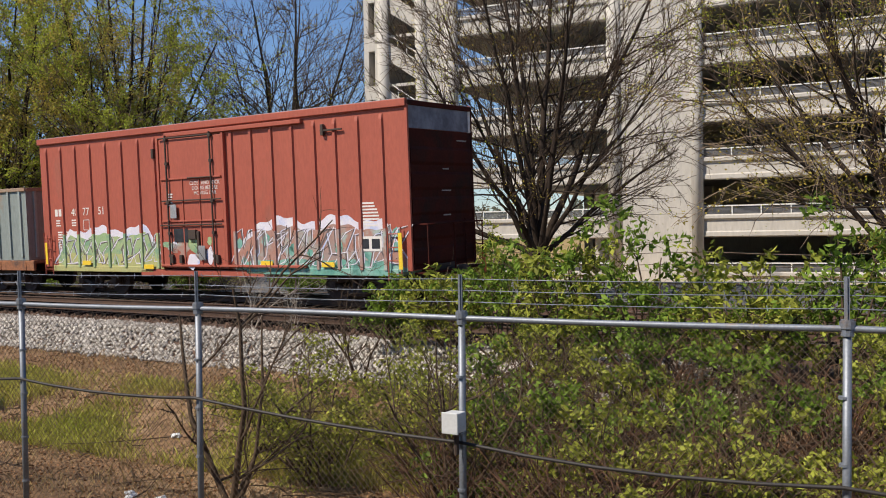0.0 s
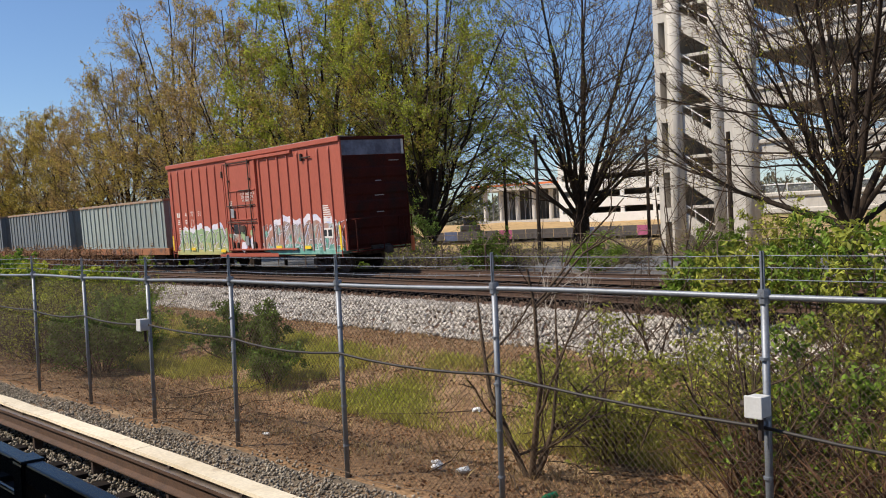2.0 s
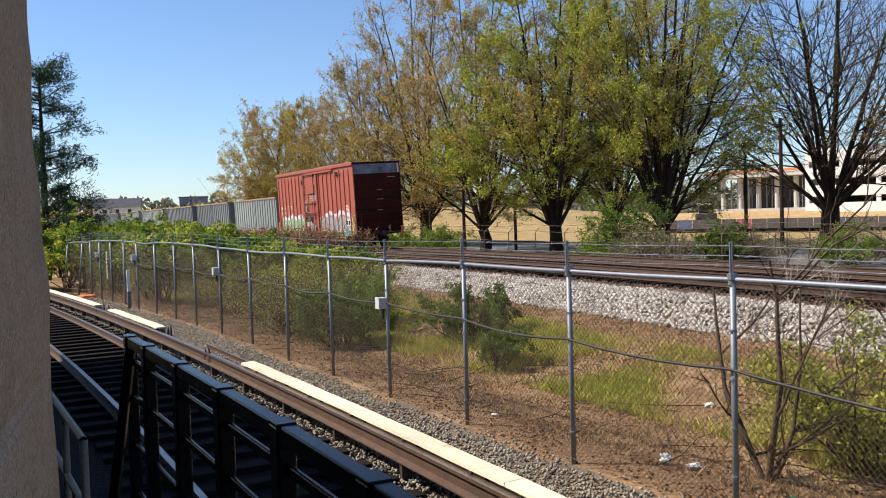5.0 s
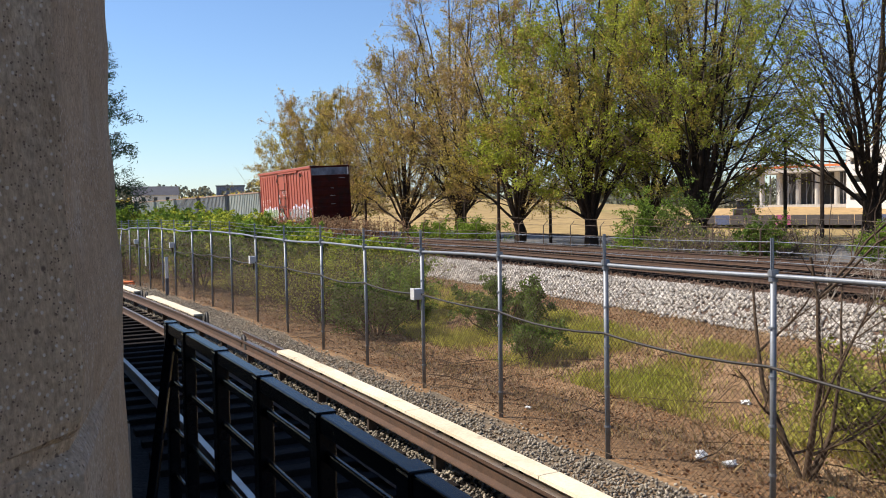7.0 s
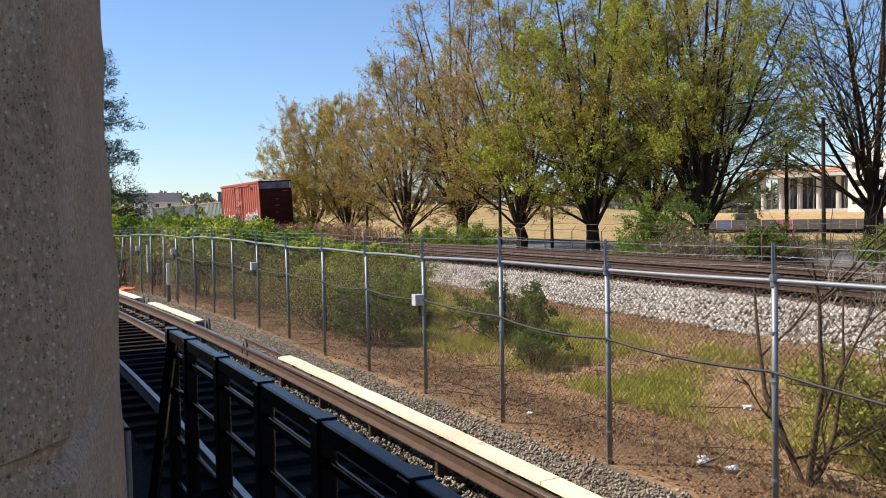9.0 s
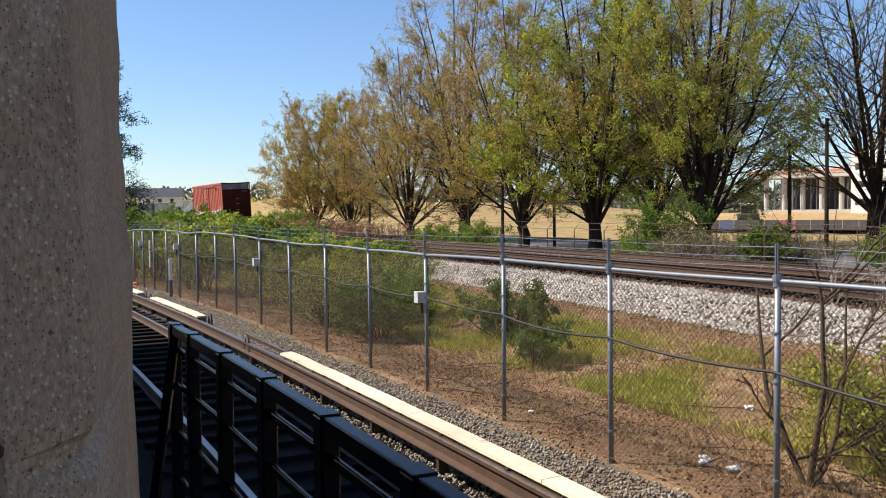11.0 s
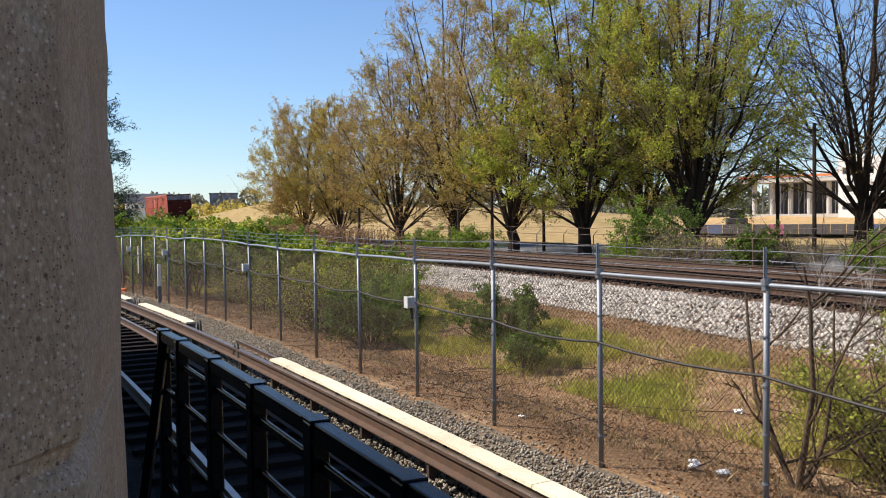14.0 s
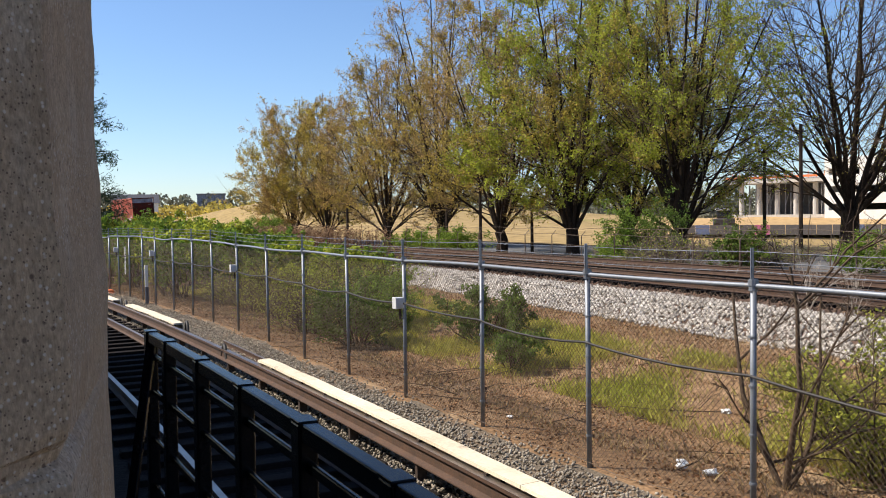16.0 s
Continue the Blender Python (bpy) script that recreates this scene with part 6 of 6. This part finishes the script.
def build_trees():
    gold = tree_meshes(31, 75000, M_LEAF_OLIVE, 0.155, M_LEAF_RUST, height=17.5, radius=7.6, low=0.5, fork=1.3, trunk_r=0.36, twigs_each=4)
    rust = tree_meshes(32, 72000, M_LEAF_RUST, 0.135, M_LEAF_OLIVE, height=20.0, radius=7.8, low=1.2, fork=1.6, trunk_r=0.42)
    tall = tree_meshes(33, 80000, M_LEAF_OLIVE, 0.135, M_LEAF_RUST, height=25.5, radius=9.0, low=2.4, fork=2.2, limbs=18, trunk_r=0.5)
    bronze = tree_meshes(35, 85000, M_LEAF_OLIVE, 0.13, M_LEAF_RUST, 0.55, height=20.5, radius=7.4, low=2.4, fork=1.9, trunk_r=0.42)
    lime = tree_meshes(37, 100000, M_LEAF_LIME, 0.148, M_LEAF_OLIVE, 0.82, height=22.0, radius=7.6, low=2.4, fork=2.0, trunk_r=0.45)
    upright = tree_meshes(38, 100000, M_LEAF_LIME, 0.142, M_LEAF_OLIVE, 0.7, height=24.0, radius=8.2, low=2.6, fork=1.8, limbs=19, trunk_r=0.55)
    bare = tree_meshes(34, 16000, M_LEAF_OLIVE, 0.09, M_LEAF_LIME, 0.6, 0.02, height=21.0, radius=10.0, low=2.6, fork=2.7, limbs=15, trunk_r=0.55, subs=15, twigs_each=6, wood_mat=M_TWIG)
    sparse = tree_meshes(36, 42000, M_LEAF_OLIVE, 0.085, M_LEAF_LIME, height=17.0, radius=8.5, low=2.6, fork=2.2, trunk_r=0.42)
    rows = (
        (gold, -8.4, 108, 1.0, 1.0, "broad olive-gold budding tree at the end of the row"),
        (gold, -6.2, 103, 0.96, 1.0, "broad olive-gold budding tree in the row"),
        (rust, -2.4, 90, 1.0, 0.98, "spreading brownish budding tree with dark limbs"),
        (tall, 0.8, 86, 0.98, 1.0, "tall rust-gold budding tree with dark limbs"),
        (bronze, 4.6, 69, 1.0, 1.0, "rust-gold budding tree with a thick dark trunk"),
        (lime, 9.0, 65, 1.0, 1.0, "tall lime-green leafing tree with a forked trunk"),
        (lime, 12.3, 78, 1.0, 1.05, "tall lime-green leafing tree"),
        (upright, 15.4, 63, 1.0, 1.0, "tall green leafing tree with many upright stems"),
        (bare, 24.9, 71, 1.15, 1.12, "large almost bare tree with dark spreading limbs"),
        (bare, 40.4, 37.5, 0.84, 0.86, "large bare spreading tree before the parking garage"),
        (sparse, 61.5, 33.0, 1.0, 1.0, "leafing tree with a leaning limb before the parking garage"),
    )
    for k, (meshes, az, dist, sw, sh, label) in enumerate(rows):
        c = polar(az, dist)
        s, n = P_inv(c.x, c.y)
        plant_tree(meshes, c.x, c.y, ground_z(s, n), k * 77 + 20, (sw, sh), label)
    # pine seen beside the column
    rng = np.random.default_rng(77)
    tb, pts = Tubes(), []
    tb.add([(0, 0, -0.3), (0.05, 0, 4), (0, 0.1, 9.0)], [0.2, 0.13, 0.03], 8)
    for k in range(70):
        z = rng.uniform(2.0, 8.9)
        a, L = rng.uniform(0, 6.28), (1.3 + (9.6 - z) * 0.22) * rng.uniform(0.5, 1.15)
        d = np.array([math.cos(a), math.sin(a), 0.18])
        p0 = np.array([0, 0, z])
        line = [p0 + d * L * q + np.array([0, 0, 0.12 * L * q * q]) for q in (0, 0.4, 0.7, 1)]
        tb.add(line, [0.035, 0.025, 0.018, 0.008], 4)
        for q in rng.uniform(0.35, 1.05, 14):
            c = p0 + d * L * q + rng.normal(size=3) * 0.12
            pts.extend(c + rng.normal(size=(22, 3)) * 0.12)
    c = polar(-21.5, 58)
    pine = thing("pine_tree", "blue-green pine tree beside the metro line", "tree", pose(c.x, c.y, 0) @ Matrix.Scale(1.35, 4))
    part("trunk", tb.mesh("trunk", M_BARK), None, pine)
    part("crown", leaf_mesh("crown", np.array(pts), 0.20, M_LEAF_PINE, rng, 0.16), None, pine)


def shrub(name, label, s, n, radius, height, leaves, leaf_mat, leaf_size, seed, stems=14, stem_mat=None, lift=0.1, z=None, group="bushes behind the fence", slim=0.55, sub=4, stem_r=0.011, full=0.55, low=0.55):
    """A bush: arching stems from one foot, side twigs, and leaves gathered on them."""
    rng = np.random.default_rng(seed)
    tb, tips = Tubes(), []
    for k in range(stems):
        a = rng.uniform(0, 6.283)
        out = radius * math.sqrt(rng.uniform(0.02, 1.0))
        tip = np.array([math.cos(a) * out, math.sin(a) * out, height * rng.uniform(low, 1.05) * (1 - 0.45 * (out / radius) ** 2)])
        foot = np.array([math.cos(a) * out * 0.2, math.sin(a) * out * 0.2, -0.08])
        ks = np.linspace(0, 1, 6)
        bow = rng.normal(size=3) * 0.12 * height
        pts = [foot + (tip - foot) * np.array([q ** 1.25, q ** 1.25, q ** 0.8]) + bow * math.sin(math.pi * q) for q in ks]
        tb.add(pts, np.linspace(stem_r * (1 + height * 0.5), stem_r * 0.4, 6), 4)
        for j in range(sub):
            q = rng.uniform(0.3, 0.98)
            i = min(int(q * 5), 4)
            base = pts[i] + (pts[i + 1] - pts[i]) * (q * 5 - i)
            d = rng.normal(size=3) + (pts[-1] - pts[0]) / height * 0.7
            d /= np.linalg.norm(d)
            L = height * rng.uniform(0.15, 0.36)
            seg = [base, base + d * L * 0.5 + rng.normal(size=3) * 0.03, base + d * L + rng.normal(size=3) * 0.05]
            tb.add(seg, [stem_r * 0.6, stem_r * 0.42, stem_r * 0.25], 3)
            tips.extend([seg[1], seg[2], base + d * L * 0.75])
            if sub >= 4:
                d2 = d + rng.normal(size=3) * 0.6
                d2 /= np.linalg.norm(d2)
                e = seg[1] + d2 * L * 0.5
                tb.add([seg[1], e], [stem_r * 0.35, stem_r * 0.2], 3)
                tips.append(e)
        tips.extend(pts[3:])
    tips = np.array(tips)
    x, y, _ = P(s, n)
    zz = ground_z(s, n) if z is None else z
    t = thing(name, label, "bush", pose(x, y, zz), group=group)
    part("stem_growth", tb.mesh("stem_growth", stem_mat or M_TWIG, False), None, t)
    if leaves:
        held = tips[rng.permutation(len(tips))[:max(6, int(len(tips) * full))]]
        c = held[rng.integers(0, len(held), leaves)] + rng.normal(size=(leaves, 3)) * np.array([1, 1, 0.8]) * max(0.05, radius * 0.055)
        c[:, 2] = np.maximum(c[:, 2], 0.03)
        part("foliage", leaf_mesh("foliage", c, leaf_size, leaf_mat, rng, slim), None, t)
    return t


def build_bushes():
    # by the fence and on the bank
    shrub("bush", "loose small-leaved yellow-green bush behind the fence", 7.2, 8.9, 1.25, 1.75, 7500, M_LEAF_SMALL, 0.062, 101, 26)
    shrub("bush", "loose small-leaved yellow-green bush behind the fence", 5.7, 9.4, 1.2, 1.7, 7000, M_LEAF_SMALL, 0.062, 102, 26)
    shrub("bush", "compact green bush on the grassy bank", 18.6, 9.7, 1.05, 1.5, 9500, M_LEAF_DARK, 0.075, 103, 22)
    shrub("bush", "small green bush low on the bank", 15.6, 8.7, 0.7, 0.9, 4600, M_LEAF_DARK, 0.065, 104, 14)
    shrub("bush", "leafy green bush against the fence", 20.6, 7.3, 1.25, 1.75, 11000, M_LEAF_DARK, 0.075, 105, 24)
    shrub("bush", "leafy green bush against the fence", 22.6, 8.6, 1.25, 1.75, 9000, M_LEAF_GREEN, 0.075, 106, 24)
    for k, (s, n) in enumerate(((23.4, 6.9), (25.3, 7.6), (27.5, 7.3), (30.0, 7.0), (26.0, 9.3), (28.6, 9.6), (31.0, 9.0), (33.0, 6.6), (34.6, 8.2), (32.6, 11.0), (29.4, 11.6))):
        shrub("bramble", "dark bramble thicket with few leaves behind the fence", s, n, 1.45, 1.6, 1700, M_LEAF_SMALL, 0.065, 110 + k, 44, M_TWIG, sub=5)
    # thicket to the near end of the fence
    rng = np.random.default_rng(200)
    spots = [(4.6, 9.0), (3.9, 10.6), (3.0, 8.2), (2.3, 10.0), (1.6, 8.7), (0.6, 9.6), (-0.4, 8.6), (-1.4, 9.7), (5.2, 11.4), (3.4, 12.2), (1.2, 11.6), (-0.8, 11.6), (-2.6, 9.2), (2.2, 7.6), (-3.6, 10.8)]
    for k, (s, n) in enumerate(spots):
        shrub("bush", "tangled yellow-green bush with bare stems behind the fence", s, n, rng.uniform(0.9, 1.3), rng.uniform(1.3, 1.9), 3000, M_LEAF_SMALL if k % 3 else M_LEAF_GREEN, 0.078, 210 + k, 26, M_TWIG, sub=5, full=0.11)
        shrub("bramble", "tangle of reddish-brown dead canes", s + 0.4, n - 0.7, 1.2, 1.3, 0, None, 0, 260 + k, 70, M_TWIG_RED, sub=3, stem_r=0.008)
    # taller leafy sprouts along the freight ballast
    for k, (s, n, h, r) in enumerate(((8.6, 14.4, 1.7, 1.1), (7.4, 14.0, 2.2, 1.2), (6.0, 13.4, 2.3, 1.2), (4.6, 13.2, 2.9, 1.3), (3.2, 13.4, 2.4, 1.2), (1.9, 13.8, 2.5, 1.3), (0.4, 13.2, 2.7, 1.4), (-1.2, 13.6, 2.6, 1.4), (-3.0, 13.0, 2.8, 1.5), (9.7, 14.2, 1.2, 0.8))):
        shrub("bush", "tall fresh green broad-leaved bush beside the freight line", s, n, r, h, 2000, M_LEAF_GREEN if k % 2 else M_LEAF_SMALL, 0.14, 300 + k, 16, M_TWIG, slim=0.42)
    # vines over the bank further on
    rng = np.random.default_rng(400)
    for k in range(60):
        s = 33 + k * 0.75
        lo, hi = n_fence(s) + 1.6, n_freight(s) - 7.4
        n = rng.uniform(lo + 0.5 * (hi - lo), hi) if s < 36 else rng.uniform(lo, hi)
        az = math.degrees(math.atan2(*P(s, n)[:2]))
        h = float(np.interp(az, [-20, -17, -13.5, -10, -5], [3.5, 3.1, 2.7, 2.0, 1.3])) * rng.uniform(0.85, 1.05)
        shrub("vine_mound", "bright green leafy vine mound covering the bank", s, n, rng.uniform(1.4, 2.0), h, 2500, M_LEAF_GREEN if k % 3 else M_LEAF_LIME, 0.19, 410 + k, 16, M_TWIG, group="vine mounds", sub=3, full=0.8, low=0.8)
    for k in range(9):
        s, n = 41.5 + k * 1.1, rng.uniform(-1.2, 1.6)
        shrub("vine_mound", "bright green leafy vine mound at the bend of the fence", s, n, 1.7, rng.uniform(2.7, 3.4), 5200, M_LEAF_GREEN if k % 2 else M_LEAF_LIME, 0.18, 480 + k, 18, M_TWIG, group="vine mounds", sub=3, full=0.8, low=0.8)
    # reeds by the track
    for k in range(16):
        s = 44 + k * 2.6
        n = n_freight(s) - 5.6 + rng.uniform(-0.6, 0.6)
        reeds(s, n, 500 + k)
    # bushes and brush beyond the tracks
    far = ((2.0, 72, 3.0, 2.3, M_LEAF_GREEN), (-0.8, 76, 2.6, 2.0, M_LEAF_GREEN), (14.2, 50, 2.0, 4.3, M_LEAF_DARK), (12.6, 51, 1.9, 3.6, M_LEAF_GREEN), (11.8, 49, 1.6, 1.8, M_LEAF_GREEN), (19.0, 47, 1.3, 2.6, M_LEAF_DARK), (-10.5, 96, 3.2, 2.6, M_LEAF_GREEN), (25.8, 45, 1.6, 2.0, M_LEAF_GREEN), (36.5, 33, 1.4, 3.4, M_LEAF_SMALL), (33.0, 36, 1.3, 2.6, M_LEAF_GREEN))
    for k, (az, dist, r, h, mat) in enumerate(far):
        c = polar(az, dist)
        s, n = P_inv(c.x, c.y)
        shrub("bush", "dense green bush beyond the freight tracks", s, n, r, h, 6500, mat, 0.16 if dist > 60 else 0.12, 600 + k, 26, M_TWIG, group="bushes beyond the tracks")
    for k in range(24):
        c = polar(rng.uniform(10, 34), rng.uniform(45, 56))
        s, n = P_inv(c.x, c.y)
        if n < n_freight(s) + 5:
            n = n_freight(s) + 5 + rng.uniform(0, 3)
        shrub("brush_thicket", "grey-brown leafless brush beyond the tracks", s, n, rng.uniform(1.5, 2.4), rng.uniform(1.5, 2.6), 350, M_LEAF_SMALL, 0.09, 640 + k, 40, M_BRUSH, group="brush beyond the tracks", sub=5, stem_r=0.018)
    # bare saplings by the fence: forked stems reaching over the wire
    sapling(7.35, 7.45, 3.0, 801, M_TWIG, "dark leafless sapling with forked stems behind the fence", 0.045)
    sapling(4.9, 8.2, 2.6, 803, M_TWIG, "dark leafless sapling leaning behind the fence", 0.03)
    sapling(14.4, 15.2, 1.9, 804, M_TWIG_PALE, "pale bleached leafless sapling beside the freight line", 0.014)
    sapling(13.0, 15.0, 1.5, 805, M_TWIG_PALE, "pale bleached leafless sapling beside the freight line", 0.012)
    sapling(9.4, 12.6, 2.6, 806, M_TWIG, "thin leafless sapling on the bank", 0.025)
    sapling(20.5, 28.5, 6.0, 807, M_TWIG, "thin leafless sapling beyond the tracks", 0.05)


def sapling(s, n, height, seed, mat, label, r):
    rng = np.random.default_rng(seed)
    tb = Tubes()

    def grow(p, d, L, rad, level):
        pts, cur = [p], np.array(p, float)
        d = np.array(d, float)
        for i in range(6):
            d = d + rng.normal(size=3) * 0.13
            d[2] += 0.03
            d /= np.linalg.norm(d)
            cur = cur + d * L / 6
            pts.append(cur.copy())
        tb.add(pts, np.linspace(rad, rad * 0.35, 7), 5 if level == 0 else 4)
        if level < 3:
            for c in range(4 if level < 2 else 3):
                i = rng.integers(1, 6)
                side = rng.normal(size=3)
                nd = d * 0.8 + side * 0.55
                nd /= np.linalg.norm(nd)
                grow(pts[i], nd, L * rng.uniform(0.4, 0.65), rad * 0.45, level + 1)

    for k in range(4):
        a = rng.uniform(0, 6.28)
        grow(np.array([0, 0, -0.1]), (0.45 * math.cos(a), 0.45 * math.sin(a), 1.0), height * rng.uniform(0.6, 0.95), r * rng.uniform(0.6, 1.0), 0)
    x, y, _ = P(s, n)
    t = thing("sapling", label, "sapling", pose(x, y, ground_z(s, n)), group="bare saplings")
    part("stem_growth", tb.mesh("stem_growth", mat), None, t)


def reeds(s, n, seed):
    rng = np.random.default_rng(seed)
    tb, plumes = Tubes(), []
    for _ in range(110):
        b = np.array([rng.normal() * 0.9, rng.normal() * 0.7, 0])
        tip = b + np.array([rng.normal() * 0.12, rng.normal() * 0.12, rng.uniform(0.9, 1.6)])
        tb.add([b, (b + tip) / 2 + rng.normal(size=3) * 0.02, tip], [0.012, 0.01, 0.006], 3)
        plumes.extend(tip + rng.normal(size=(5, 3)) * np.array([0.04, 0.04, 0.12]))
        plumes.extend((b + (tip - b) * rng.uniform(0.2, 0.8, (3, 1))) + rng.normal(size=(3, 3)) * 0.06)
    x, y, _ = P(s, n)
    t = thing("reed_clump", "dry reddish-brown reed clump beside the freight line", "reeds", pose(x, y, ground_z(s, n)), group="reeds")
    tagged(part("stalk_growth", tb.mesh("stalks", M_TWIG_RED, False), None, t), kind="stuff")
    tagged(part("plume_mass", leaf_mesh("plumes", np.array(plumes), 0.17, M_REED, rng, 0.25), None, t), kind="stuff")


def blades(name, count, place, mat, hgt, width, seed, label, category):
    """Grass: single bent blades."""
    rng = np.random.default_rng(seed)
    base = place(rng, count)
    k = len(base)
    a = rng.uniform(0, 6.283, k)
    side = np.stack([np.cos(a), np.sin(a), np.zeros(k)], 1) * width
    h = hgt * rng.uniform(0.5, 1.4, k)
    bend_v = np.stack([rng.normal(size=k), rng.normal(size=k), np.zeros(k)], 1) * h[:, None] * 0.35
    upv = np.zeros((k, 3))
    upv[:, 2] = h
    v = np.stack([base - side, base + side, base + upv * 0.6 + bend_v * 0.4 + side * 0.6, base + upv + bend_v], 1)
    i = np.arange(k)[:, None] * 4
    f = np.concatenate([i + [0, 1, 2], i + [0, 2, 3]])
    tagged(new(name, array_mesh(name, v.reshape(-1, 3), f, mat)), label, category, kind="stuff")


def build_ground_cover():
    def bank(lo, hi, s0, s1, thresh, freq=0.35, shift=0.0):
        def place(rng, count):
            out = []
            while len(out) < count:
                s = s0 + (s1 - s0) * rng.random() ** 1.2
                a, b = n_fence(s) + lo, n_freight(s) + hi
                n = a + (b - a) * rng.random()
                if noise.noise((s * freq + shift, n * freq, 3.0)) + rng.normal() * 0.12 > thresh:
                    out.append(tuple(P(s, n, ground_z(s, n))))
                elif rng.random() < 0.02:
                    out.append(tuple(P(s, n, ground_z(s, n))))
            return np.array(out)
        return place

    blades("bank_grass", 75000, bank(2.7, -9.9, 3, 42, -0.04, 0.45), M_GRASS, 0.15, 0.0055, 61, "yellow-green spring grass on the bank", "grass")
    blades("dry_grass", 26000, bank(0.6, -8.0, 2, 45, -0.15, 0.7, 9.0), M_STRAW, 0.10, 0.005, 62, "dry straw-coloured grass among leaf litter", "grass")
    rng = np.random.default_rng(63)
    pts = bank(0.0, -7.7, 1, 46, -0.5, 0.5, 4.0)(rng, 85000)
    pts[:, 2] += rng.uniform(0.0, 0.03, len(pts))
    tagged(new("leaf_litter", leaf_mesh("leaf_litter", pts, 0.048, M_LITTER, rng, 0.6, 0.35)), "brown dead leaves on the ground behind the fence", "leaf litter", kind="stuff")
    # dead sticks on the ground
    tb = Tubes()
    for _ in range(420):
        s = rng.uniform(2, 36)
        n = n_fence(s) + rng.uniform(0.2, 5.5)
        z = ground_z(s, n) + 0.03
        a, L = rng.uniform(0, 3.14), rng.uniform(0.3, 1.5)
        d = np.array([math.cos(a), math.sin(a), rng.normal() * 0.08]) * L / 3
        p = np.array(P(s, n, z))
        tb.add([p, p + d + rng.normal(size=3) * 0.03, p + 2 * d + rng.normal(size=3) * 0.05 + [0, 0, 0.04], p + 3 * d], [0.009, 0.008, 0.006, 0.004], 4)
    tagged(new("fallen_sticks", tb.mesh("fallen_sticks", M_TWIG, False)), "dead sticks lying on the ground behind the fence", "sticks", kind="stuff")
    # litter
    for k, (s, n, mat, label, cat) in enumerate(((8.0, 7.0, M_RUBBISH, "crumpled pale plastic litter on the ground", "litter"), (8.25, 6.8, M_RUBBISH, "crumpled pale plastic litter on the ground", "litter"), (8.5, 7.0, M_ENAMEL, "crushed grey can on the ground", "litter"), (11.2, 6.2, M_RUBBISH, "small white scrap of paper on the ground", "litter"), (6.3, 6.75, M_BOTTLE, "green bottle lying on the ground", "bottle"), (5.4, 7.3, M_RUBBISH, "crumpled pale plastic litter on the ground", "litter"), (10.4, 9.4, M_RUBBISH, "small white scrap of paper on the ground", "litter"))):
        bm = bmesh.new()
        if cat == "bottle":
            rod(bm, (0, 0, 0.03), (0.14, 0, 0.03), 0.032, sides=10)
            rod(bm, (0.14, 0, 0.03), (0.2, 0, 0.03), 0.03, 0.012, sides=10)
        else:
            bmesh.ops.create_icosphere(bm, subdivisions=2, radius=0.06 if k != 3 else 0.035)
            for v in bm.verts:
                v.co = Vector((v.co.x * 1.5, v.co.y, v.co.z * 0.6)) * (1 + 0.6 * noise.noise(v.co * 30 + Vector((k, 0, 0))))
        x, y, _ = P(s, n)
        tagged(part("litter" if cat != "bottle" else "bottle", bm, mat, None, m=pose(x, y, ground_z(s, n) + 0.03, 0, 0, 50 * k)), label, cat, group="litter")


def build_horizon():
    """Far woods on the skyline, as uneven bands of bare and leafing crowns."""
    rng = np.random.default_rng(71)
    for name, az0, az1, dist, base, hgt, count, mat in (("far_woods", -40, 75, 420, 6.0, 13.0, 42000, M_FAR_WOOD), ("far_woods", -40, -10, 330, 5.0, 6.0, 7000, M_LEAF_OLIVE), ("far_woods", 2, 40, 330, 3.0, 6.0, 16000, M_FAR_WOOD)):
        az = rng.uniform(az0, az1, count)
        top = np.array([base + hgt * (0.55 + 0.6 * noise.noise((a * 0.9, 1.0, dist)) + 0.3 * noise.noise((a * 4.0, 5.0, dist))) for a in az])
        z = base - 4 + (top - base + 4) * rng.uniform(0, 1, count) ** 0.7
        r = dist + rng.normal(size=count) * 9
        pts = np.stack([np.sin(np.radians(az)) * r, np.cos(np.radians(az)) * r, z], 1)
        tagged(new(name, leaf_mesh(name, pts, dist * 0.0042, mat, rng, 0.7)), "far hazy woods along the skyline", "woods", kind="stuff")


build_ground()
build_tracks()
build_third_rail()
build_fence()
build_platform()
build_railing()
build_road()
build_garage()
build_far()
wheel_me, frame_me = wheelset_mesh(), truck_meshes()
boxcar = build_boxcar(wheel_me, frame_me)
train = [(boxcar, 0.0, 0.0, 0.0)] + build_containers_and_cars(wheel_me, frame_me)
build_trees()
build_bushes()
build_horizon()
build_ballast()
build_ground_cover()


def motions():
    """The train rolls away at an even speed; its wheels turn."""
    times = [0.5 * k for k in range(33)]
    for ob, ahead, dy, dz in train:
        walk(ob, [(t, train_pose(t, ahead, dy, dz)) for t in times])
    step = 1 / 15
    turn = math.degrees(SPEED * step / 0.457)
    for w, dy in WHEELS:
        walk(w, [(k * step, pose(0, dy, 0.457, -turn * k, 0, 0)) for k in range(241)])


motions()
